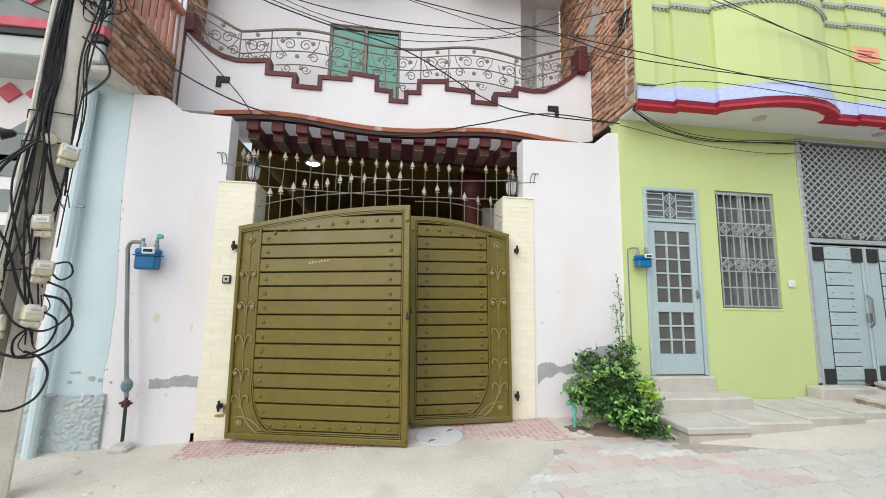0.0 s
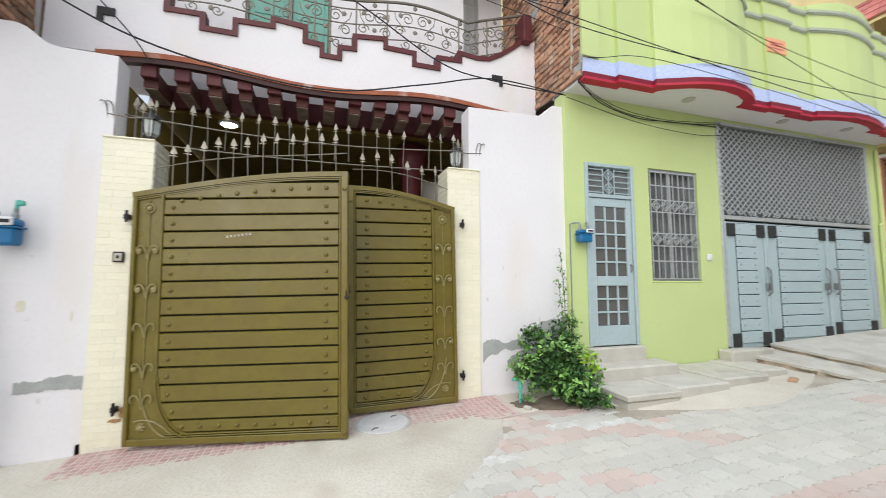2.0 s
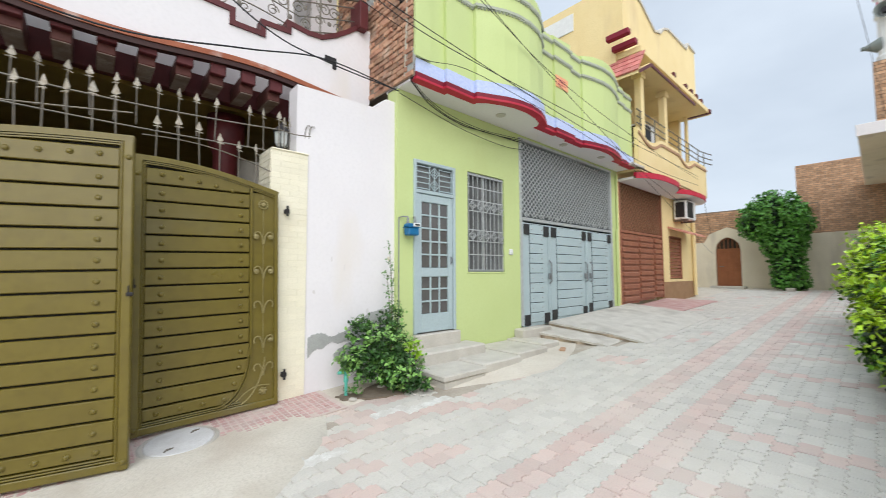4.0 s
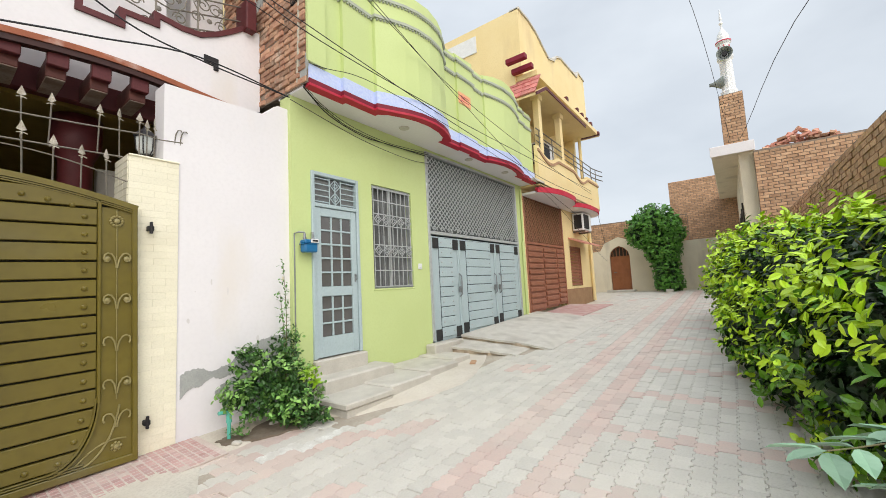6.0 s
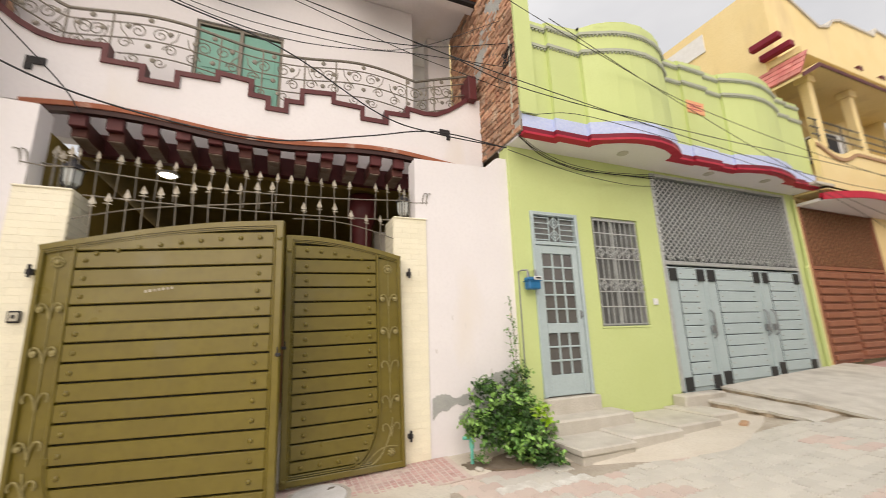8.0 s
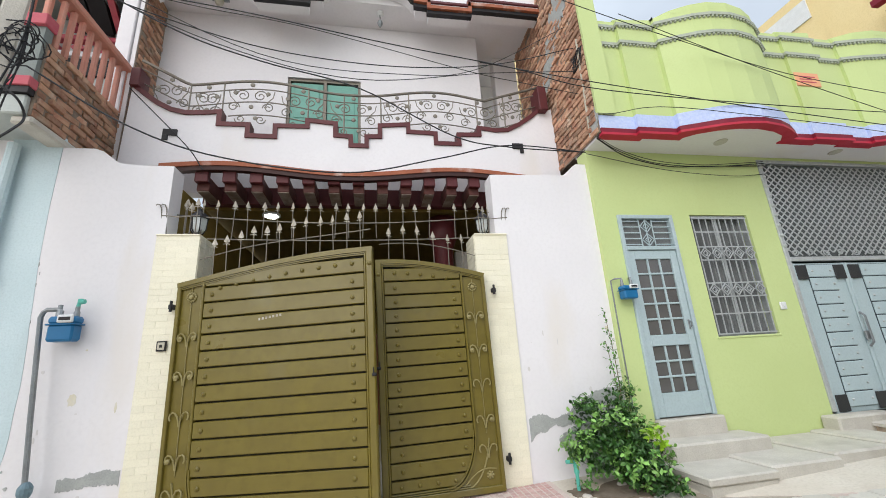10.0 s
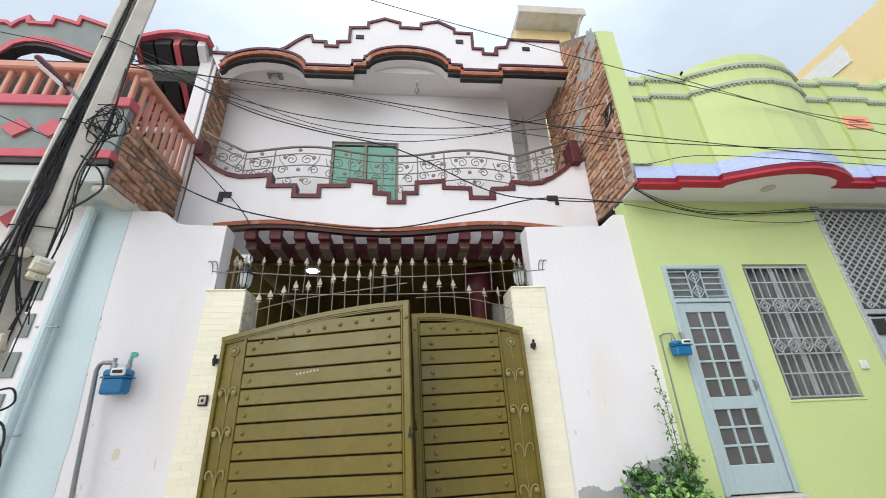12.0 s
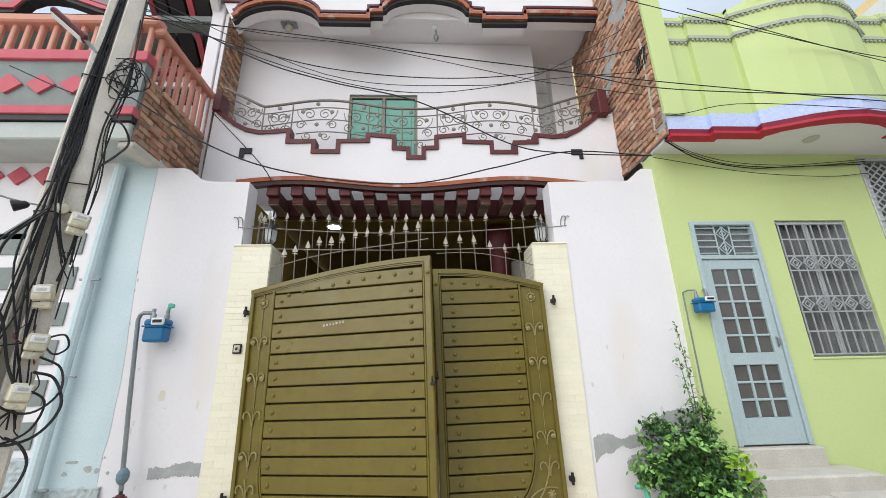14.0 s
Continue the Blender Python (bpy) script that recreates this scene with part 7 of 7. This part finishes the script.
PM = {}
LIMED = mat("limed_paver", (0.7, 0.69, 0.65), (0.54, 0.52, 0.47), 0.9, 11, 0.5, 60, stain=(0.53, 0.5, 0.45), stain_amt=0.5, stain_scale=6)
for nm, m_ in (("g", PAVER_G), ("p", PAVER_P), ("l", LIMED)):
    mb = MB()
    paver_geo(mb, 0, 0, 0, (0, 0))
    PM[nm] = mb.mesh("paver", m_)
rest = {"g": MB(), "p": MB(), "l": MB()}
rng = random.Random(17)
made = 0
for j in range(-2, 32):
    for i in range(-30, 93):
        x, y = (i + 0.5 * (j % 2)) * PX, -0.93 - j * PY
        if y > -1.05 and x < 10.5 and not 1.85 < x < 3.05 or (3.0 < x < 6.6 and y > -1.25) or (6.4 < x < 10.8 and y > -1.5):
            continue
        pink = -3.47 < y < -3.2 or -2.88 < y < -2.6
        if y < -3.47 and (x - 4.0) % 1.09 < PX:
            pink = True
        if y > -2.3 and noise.noise(Vector((i // 2 * 0.83, j // 2 * 1.7, 4.0))) > (0.12 if 1.2 < x < 3.4 else 0.33) and rng.random() < 0.85:
            pink = True
        key = "p" if pink else "g"
        if abs(x - 2.85) < 0.28 and -1.28 < y < -1.1 or abs(x - 2.35) < 0.15 and -1.12 < y < -0.95 or abs(x - 1.45) < 0.2 and -1.6 < y < -1.45:
            key = "l"
        worn = y > -2.1 and 0.9 < x < 3.8
        z = ground_z(x) + (rng.uniform(-0.004, 0.005) if worn else rng.uniform(-0.003, 0.004))
        if made < 300 and 0.9 < x < 4.2 and -3.0 < y < -1.0:
            ob = part("paver", PM[key], None, road)
            ob.matrix_basis = pose(x, y, z, rng.uniform(-0.9, 0.9) * (2.0 if worn else 1), rng.uniform(-0.8, 0.8) * (1.8 if worn else 1), rng.uniform(-2.5, 2.5) if worn else 0)
            made += 1
        else:
            paver_geo(rest[key], x, y, z, (rng.uniform(-0.014, 0.014), rng.uniform(-0.018, 0.018)))
part("paving", rest["g"], PAVER_G, road, kind="stuff")
part("paving", rest["p"], PAVER_P, road, kind="stuff")
if rest["l"].v:
    part("paving", rest["l"], LIMED, road, kind="stuff")
JOINT = mat("joint_sand", (0.47, 0.42, 0.35), (0.36, 0.31, 0.25), 0.95, 3, 0.7, 40)
part("bedding", MB().prism([(-6.1, -5.2), (18.4, -5.2), (18.4, -0.8), (-6.1, -0.8)], -0.018, -0.009, "z", Matrix(((1, 0, 0, 0), (0, 1, 0, 0), (0.045, 0, 1, 0.022), (0, 0, 0, 1)))), JOINT, road)
# bare damp soil round the bush and the pipe stub
SOIL = mat("damp_soil", (0.13, 0.1, 0.07), (0.2, 0.16, 0.12), 0.95, 9, 0.9, 30)
for cx, cy, w, h, sd_ in ((2.8, -0.5, 0.42, 0.26, 61), (2.3, -0.4, 0.12, 0.12, 62)):
    out_ = blotch(cx, cy, w, h, sd_, 24)
    top_ = [(a, b, ground_z(a) + 0.036 + 0.03 * max(b, -1.0)) for a, b in out_]
    part("soil_patch", MB().add(top_ + [(a, b, z - 0.03) for a, b, z in top_], [tuple(range(24))] + [(i, (i + 1) % 24, (i + 1) % 24 + 24, i + 24) for i in range(24)]), SOIL, road)

# red tiled ramp before the gate
rt_ = thing("gate_ramp", "worn red chequered tile ramp before the gate", "ramp", (0, 0, 0))


def ramp_z(x, y):
    return ground_z(x) + 0.019 + 0.026 * (y + 0.65) / 0.65


part("bed", MB().add([(-1.95, -0.02, -0.1), (2.15, -0.02, 0.05), (2.15, -0.66, 0.05), (-1.95, -0.66, -0.1), (-1.95, -0.02, ramp_z(-1.95, -0.02) - 0.001), (2.15, -0.02, ramp_z(2.15, -0.02) - 0.001), (2.15, -0.68, ramp_z(2.15, -0.68) - 0.001), (-1.95, -0.68, ramp_z(-1.95, -0.68) - 0.001)],
                     [(0, 1, 2, 3), (7, 6, 5, 4), (0, 4, 5, 1), (1, 5, 6, 2), (2, 6, 7, 3), (3, 7, 4, 0)]), mat("ramp_cement", (0.6, 0.5, 0.45), (0.52, 0.43, 0.38), 0.9, 6, 0.4, 60), rt_)
tm = MB().cbox(-0.026, 0.026, -0.026, 0.026, -0.02, 0.003, 0.003).mesh("tile", REDTILE)
rng = random.Random(5)
rest_t, made = MB(), 0
for i in range(63):
    for j in range(10):
        x, y = -1.9 + 0.064 * i, -0.05 - 0.064 * j
        if math.hypot(x - 0.74, y + 0.36) < 0.31 or rng.random() < 0.05 or (j == 9 and rng.random() < 0.4):
            continue
        z = ramp_z(x, y) + rng.uniform(-0.0025, 0.0)
        m = pose(x, y, z, 2.3 + rng.uniform(-0.6, 0.6), -2.6 + rng.uniform(-0.6, 0.6))
        if made < 290 and -0.6 < x:
            ob = part("tile", tm, None, rt_)
            ob.matrix_basis = m
            made += 1
        else:
            rest_t.cbox(-0.026, 0.026, -0.026, 0.026, -0.02, 0.003, 0.003, m)
part("tiling", rest_t, REDTILE, rt_, kind="stuff")
mh = thing("manhole_cover", "round pale cement manhole cover before the gate", "cover", (0.74, -0.36, ramp_z(0.74, -0.36) - 0.012))
mh.rotation_euler = (radians(2.3), radians(-2.6), 0)
COVER = mat("pale_cover_cement", (0.6, 0.59, 0.58), (0.52, 0.51, 0.5), 0.85, 7, 0.3, 60, stain=(0.42, 0.4, 0.38), stain_amt=0.25, stain_scale=4)
part("ring", MB().lathe([(0.3, -0.06), (0.3, 0.012), (0.285, 0.018), (0.262, 0.016), (0.262, -0.02)], 36), CONC, mh)
part("lid", MB().lathe([(0.258, -0.05), (0.258, 0.014), (0.25, 0.022), (0.0, 0.026)], 36), COVER, mh)
for a in (40, 235):
    part("lifting_bar", MB().tube([(0.17 * math.cos(radians(a)) - 0.035, 0.17 * math.sin(radians(a)) - 0.02, 0.02), (0.17 * math.cos(radians(a)) - 0.015, 0.17 * math.sin(radians(a)) - 0.008, 0.034), (0.17 * math.cos(radians(a)) + 0.035, 0.17 * math.sin(radians(a)) + 0.02, 0.022)], 0.008, 5), IRON, mh)
# debris on the cement strip
rng = random.Random(9)
for k in range(26):
    x, y = rng.choice((rng.uniform(-3.9, -2.0), rng.uniform(2.1, 3.4), rng.uniform(-3.2, 4.0))), rng.uniform(-1.1, -0.15)
    if -1.95 < x < 2.2 and y > -0.8:
        continue
    s = rng.uniform(0.015, 0.05)
    ob = thing("pebble", "small loose stone on the dusty cement", "stone", (x, y, ground_z(x) + 0.02), "loose stones")
    part("stone", MB().cbox(-s, s, -s * 0.7, s * 0.7, -s * 0.4, s * 0.5, s * 0.3, pose(0, 0, 0, 0, 0, rng.uniform(0, 180))), CONC, ob)

# ---- plants ----
def leaf_mat(name, a, b, gloss=0.4):
    mt = mat(name, a, b, gloss, 8, 0.15, 40, rand=0.35)
    p = mt.node_tree.nodes["Principled BSDF"]
    p.inputs["Transmission Weight"].default_value = 0.0
    p.inputs["Subsurface Weight"].default_value = 0.0
    return mt


LEAF_ROSE = leaf_mat("rose_leaf", (0.07, 0.19, 0.035), (0.12, 0.27, 0.05))
LEAF_ROSE_L = leaf_mat("rose_leaf_pale", (0.17, 0.34, 0.07), (0.22, 0.4, 0.1))
# inner rose leaves carry the shade inside the bush in their colour
LEAF_ROSE_D = leaf_mat("rose_leaf_shaded", (0.018, 0.06, 0.01), (0.035, 0.1, 0.016))
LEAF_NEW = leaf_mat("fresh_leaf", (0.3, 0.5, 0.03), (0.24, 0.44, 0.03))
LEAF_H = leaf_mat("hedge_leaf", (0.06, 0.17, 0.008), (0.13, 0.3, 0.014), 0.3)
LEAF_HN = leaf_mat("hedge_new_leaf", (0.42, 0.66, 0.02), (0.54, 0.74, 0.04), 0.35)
# near-black inner leaves: crown shade of hedge and tree painted in
LEAF_HD = leaf_mat("hedge_shaded_leaf", (0.008, 0.03, 0.005), (0.016, 0.05, 0.008), 0.4)
LEAF_T = leaf_mat("tree_leaf", (0.07, 0.22, 0.03), (0.12, 0.32, 0.045), 0.45)
LEAF_BLUE = leaf_mat("blue_green_leaf", (0.17, 0.3, 0.19), (0.24, 0.38, 0.26), 0.5)
BARK = mat("green_brown_stem", (0.12, 0.13, 0.05), (0.16, 0.12, 0.07), 0.8, 20, 0.4, 60)


def leaf(mb, p, d, up, L, w):
    """A pointed leaf with a fold along its midrib."""
    d = d.normalized()
    s = d.cross(up)
    s = s.normalized() if s.length > 1e-4 else d.orthogonal().normalized()
    n = s.cross(d)
    st = ((0.15, 0.24), (0.38, 0.47), (0.62, 0.46), (0.84, 0.24))
    v = [p, p + d * L - n * L * 0.14]
    for u, k in st:
        c = p + d * L * u - n * L * 0.14 * u * u
        v += [c + s * w * k + n * w * 0.12, c, c - s * w * k + n * w * 0.12]
    f = [(0, 2, 3), (0, 3, 4), (11, 1, 12), (12, 1, 13)]
    for i in range(3):
        a = 2 + 3 * i
        f += [(a, a + 3, a + 4, a + 1), (a + 1, a + 4, a + 5, a + 2)]
    mb.add(v, f)


def rvec(r):
    while True:
        v = Vector((r.uniform(-1, 1), r.uniform(-1, 1), r.uniform(-1, 1)))
        if 0.05 < v.length < 1:
            return v.normalized()


def foliage(blobs, count, L, seed, light=0.35, shell=0.45, sprig=4, up_bias=0.5, clump=-9.0):
    """Sprigs of leaves in the outer layer of overlapping blobs; returns new, mid and shade-coloured inner leaf meshes.
    """
    r = random.Random(seed)
    out = (MB(), MB(), MB())
    weights = [b[1][0] * b[1][1] + b[1][1] * b[1][2] + b[1][0] * b[1][2] for b in blobs]
    for k in range(count):
        c, rad = r.choices(blobs, weights)[0]
        v = rvec(r)
        depth = 1 - shell * r.random() ** 1.6
        bump = 1 + 0.16 * noise.noise(Vector((v.x * 2.3 + c[0], v.y * 2.3 + c[1], v.z * 2.3 + c[2])) * 1.5)
        p = Vector((c[0] + rad[0] * v.x * depth * bump, c[1] + rad[1] * v.y * depth * bump, c[2] + rad[2] * v.z * depth * bump))
        if depth > 0.8 and noise.noise(p * 4.2) < clump:
            continue
        if p.z < ground_z(p.x) + 0.03:
            continue
        stem = (Vector((v.x / rad[0], v.y / rad[1], v.z / rad[2])).normalized() + Vector((0, 0, up_bias)) + rvec(r) * 0.6).normalized()
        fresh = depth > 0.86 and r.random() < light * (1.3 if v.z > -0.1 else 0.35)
        # deep sprigs go to the mesh with shade in its colour
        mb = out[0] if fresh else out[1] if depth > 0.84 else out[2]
        for i in range(sprig):
            a = r.uniform(0, 2 * math.pi)
            side = (stem.orthogonal().normalized() * math.cos(a) + stem.cross(stem.orthogonal().normalized()) * math.sin(a))
            d = (side * 0.9 + stem * r.uniform(0.1, 0.9)).normalized()
            l = L * r.uniform(0.65, 1.25)
            leaf(mb, p + stem * L * 0.35 * i, d, (stem + Vector((0, 0, 0.4)) + rvec(r) * 0.5).normalized(), l, l * r.uniform(0.48, 0.62))
    return out


# rose bush by the boundary wall with one climbing shoot
rose = thing("rose_bush", "leafy rose bush with a tall shoot against the wall", "bush", (2.8, -0.4, 0.14))
rose_off = Vector(rose.location)
rb_ = [((2.82, -0.4, 0.6), (0.3, 0.26, 0.26)), ((2.62, -0.38, 0.48), (0.32, 0.26, 0.2)), ((2.9, -0.55, 0.42), (0.26, 0.28, 0.26)), ((2.86, -0.74, 0.28), (0.2, 0.2, 0.16)), ((2.95, -0.28, 0.88), (0.17, 0.14, 0.2)), ((2.6, -0.22, 0.82), (0.2, 0.12, 0.14)), ((2.42, -0.3, 0.52), (0.16, 0.14, 0.14)), ((2.98, -0.86, 0.2), (0.09, 0.08, 0.08))]
fo = foliage(rb_, 1500, 0.052, 3, 0.75, 0.55, 4, 0.25, -0.03)
part("leaves", fo[0], LEAF_ROSE_L, rose, kind="stuff").location = -rose_off
part("leaves", fo[1], LEAF_ROSE, rose, kind="stuff").location = -rose_off
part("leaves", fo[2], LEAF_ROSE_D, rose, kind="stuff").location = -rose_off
fo = foliage([((3.0, -0.72, 0.62), (0.07, 0.06, 0.06))], 14, 0.07, 8, 1, 0.6)
for f_ in fo:
    if f_.v:
        part("leaves", f_, LEAF_NEW, rose, "bright fresh leaves", kind="stuff").location = -rose_off
r_ = random.Random(6)
for x0, x1, zt, y1 in ((2.85, 3.04, 1.86, -0.12), (2.9, 2.98, 1.55, -0.14), (2.95, 3.12, 1.15, -0.25), (2.8, 2.6, 0.95, -0.3)):
    line = smooth_line([(x0, -0.4, 0.12), (x0 + 0.3 * (x1 - x0), -0.35, 0.5), (x0 + 0.75 * (x1 - x0), -0.25, 0.5 + 0.55 * (zt - 0.5)), (x1, y1, zt)])
    part("stem", MB().tube([p - rose_off for p in line], 0.008, 5, 0.003), BARK, rose)
    mb = MB()
    for p in line[7:]:
        for q in range(2):
            d = (rvec(r_) + Vector((0, -0.4, 0.1))).normalized()
            for i in range(3):
                leaf(mb, p + d * 0.03 * i, (d + rvec(r_) * 0.7).normalized(), Vector((0, 0, 1)), r_.uniform(0.035, 0.055), 0.024)
    part("shoot_leaves", mb, LEAF_ROSE, rose, kind="stuff").location = -rose_off
tap = thing("water_pipe_stub", "green plastic water pipe stub beside the rose bush", "pipe", (2.3, -0.36, 0.1))
part("pipe", MB().tube([(0, 0, -0.05), (0, 0, 0.26), (-0.02, 0, 0.3), (-0.1, 0.0, 0.31)], 0.018, 8), PALEGREEN, tap)
part("coupling", MB().lathe([(0.026, 0.2), (0.026, 0.27)], 10), PALEGREEN, tap)
wd = thing("weeds", "small green weeds round the pipe stub", "weeds", (2.34, -0.42, 0.13), kind="stuff")
fo = foliage([((0, 0, 0.05), (0.1, 0.08, 0.07))], 40, 0.03, 12, 0.2, 0.9)
for f_ in fo:
    if f_.v:
        f_.v = [(x, y, max(z, 0.0)) for x, y, z in f_.v]
        part("leaves", f_, LEAF_ROSE, wd, kind="stuff")

# hedge along the opposite edge
hd = thing("hedge", "dense hedge with glossy yellow-green leaves", "hedge", (6.0, -5.6, 0.3))
ho = Vector(hd.location)
hb_ = [((3.9, -5.45, 0.98), (0.95, 0.8, 0.85)), ((5.1, -5.35, 1.08), (1.1, 0.85, 0.92)), ((3.3, -5.6, 1.05), (0.85, 0.75, 0.9)), ((4.3, -5.4, 1.35), (0.8, 0.65, 0.55)), ((6.5, -5.2, 1.15), (1.15, 0.85, 0.98)), ((7.9, -5.05, 1.2), (1.15, 0.85, 0.98)), ((9.4, -4.9, 1.3), (1.15, 0.85, 1.0)), ((10.7, -4.75, 1.4), (1.0, 0.8, 1.0)), ((3.0, -5.45, 1.75), (0.4, 0.35, 0.32)), ((4.2, -5.3, 0.62), (0.8, 0.5, 0.5)), ((5.2, -5.0, 0.66), (0.85, 0.5, 0.52)), ((6.3, -4.78, 0.72), (0.9, 0.5, 0.55)), ((7.6, -4.75, 0.78), (0.95, 0.5, 0.55)), ((9.0, -4.7, 0.85), (0.95, 0.5, 0.55))]
near = foliage(hb_[:4] + hb_[8:12], 8800, 0.08, 41, 0.68, 0.6, 5, 0.45, 0.0)
farr = foliage(hb_[4:8] + hb_[12:], 6600, 0.088, 42, 0.62, 0.5, 5, 0.4, -0.03)
# added near-black solids that stand in for the shade deep inside the hedge
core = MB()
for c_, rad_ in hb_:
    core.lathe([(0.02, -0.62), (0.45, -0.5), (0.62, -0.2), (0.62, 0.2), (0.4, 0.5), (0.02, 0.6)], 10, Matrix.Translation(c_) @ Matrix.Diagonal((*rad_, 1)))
part("twig_core", core, mat("hedge_gap_shade", (0.012, 0.02, 0.008), (0.03, 0.028, 0.016), 0.9, 14, 0.8, 40), hd, kind="stuff").location = -ho
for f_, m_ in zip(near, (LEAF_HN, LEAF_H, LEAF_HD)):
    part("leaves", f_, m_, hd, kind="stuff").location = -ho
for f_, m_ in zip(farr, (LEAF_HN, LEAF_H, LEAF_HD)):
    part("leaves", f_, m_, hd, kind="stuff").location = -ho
r_ = random.Random(14)
for k in range(40):
    x = r_.uniform(3.2, 11.5)
    y = -5.65 + 0.1 * (x - 3) + r_.uniform(-0.2, 0.2)
    z = ground_z(x)
    part("branch", MB().tube(smooth_line([Vector((x, y, z - 0.05)) - ho, Vector((x + r_.uniform(-0.2, 0.2), y + r_.uniform(-0.2, 0.2), z + 0.6)) - ho, Vector((x + r_.uniform(-0.6, 0.6), y + r_.uniform(-0.5, 0.6), z + r_.uniform(1.2, 1.7))) - ho], 4), 0.016, 5, 0.005), BARK, hd)
# low seedling with broad blue-green leaflets in the foreground
sd = thing("seedling", "young plant with broad dull blue-green leaflets", "plant", (2.38, -5.28, 0.12))
so = Vector(sd.location)
r_ = random.Random(30)
for k, (mid, tip) in enumerate((((2.22, -5.02, 1.02), (1.94, -4.62, 1.0)), ((2.18, -5.04, 0.93), (1.82, -4.65, 0.9)), ((2.23, -5.08, 0.98), (1.94, -4.82, 0.95)), ((2.33, -5.06, 1.05), (2.1, -4.8, 1.03)))):
    line = smooth_line([so, so * 0.35 + Vector(mid) * 0.65 + Vector((0.04, 0, 0.1)), mid, tip], 6)
    part("stem", MB().tube([p - so for p in line], 0.006, 5, 0.002), BARK, sd)
    mb = MB()
    for i in range(9, len(line)):
        ax = (line[i] - line[i - 1]).normalized()
        for s in (-1, 1):
            if r_.random() < 0.15:
                continue
            d = (ax * r_.uniform(0.4, 0.8) + ax.cross(Vector((0, 0, 1))).normalized() * s + Vector((0, 0, r_.uniform(-0.35, 0.1)))).normalized()
            l_ = r_.uniform(0.1, 0.16)
            mb = MB()
            leaf(mb, line[i] + d * 0.008, d, Vector((0.2 * s, 0, 1)), l_, l_ * 0.5)
            part("leaflet", mb, LEAF_BLUE, sd).location = -so
    mb = MB()
    leaf(mb, line[-1], (line[-1] - line[-2]).normalized(), Vector((0, 0, 1)), 0.12, 0.055)
    part("leaflet", mb, LEAF_BLUE, sd).location = -so
# tree before the end wall
tree = thing("street_tree", "bushy dark green tree before the end wall", "tree", (19.0, -2.2, ground_z(19.0)))
to = Vector(tree.location)
part("trunk", MB().tube([(0, 0, -0.1), (0.05, 0, 0.8), (0, 0.05, 2.0), (-0.1, 0.2, 3.2)], 0.11, 8, 0.04), BARK, tree)
for k, (dx, dy, dz) in enumerate(((-0.4, 0.7, 3.0), (0.3, -0.7, 2.9), (-0.3, 0.5, 2.2), (0.2, -0.4, 1.6))):
    part("limb", MB().tube(smooth_line([(0, 0.02, 0.7 + 0.3 * k), (dx * 0.4, dy * 0.4, dz * 0.65 + 0.2), (dx, dy, dz)], 4), 0.05, 6, 0.015), BARK, tree)
tb = [((19.0, -1.95, 3.6), (0.85, 0.85, 0.8)), ((18.9, -1.5, 3.4), (0.7, 0.6, 0.65)), ((19.0, -2.15, 2.6), (0.7, 0.6, 0.8)), ((18.9, -2.25, 1.75), (0.55, 0.42, 0.7)), ((18.8, -2.3, 1.2), (0.5, 0.45, 0.35)), ((19.1, -2.4, 3.3), (0.7, 0.55, 0.7))]
fo = foliage(tb, 5200, 0.12, 51, 0.25, 0.5, 4, 0.0)
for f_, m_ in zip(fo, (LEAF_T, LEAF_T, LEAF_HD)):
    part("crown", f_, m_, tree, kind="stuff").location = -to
fs = thing("fallen_brick", "single brick lying below the tree", "brick", (18.3, -2.35, ground_z(18.3) + 0.05))
part("brick", MB().cbox(-0.15, 0.15, -0.12, 0.12, -0.06, 0.06, 0.015), CONC, fs)
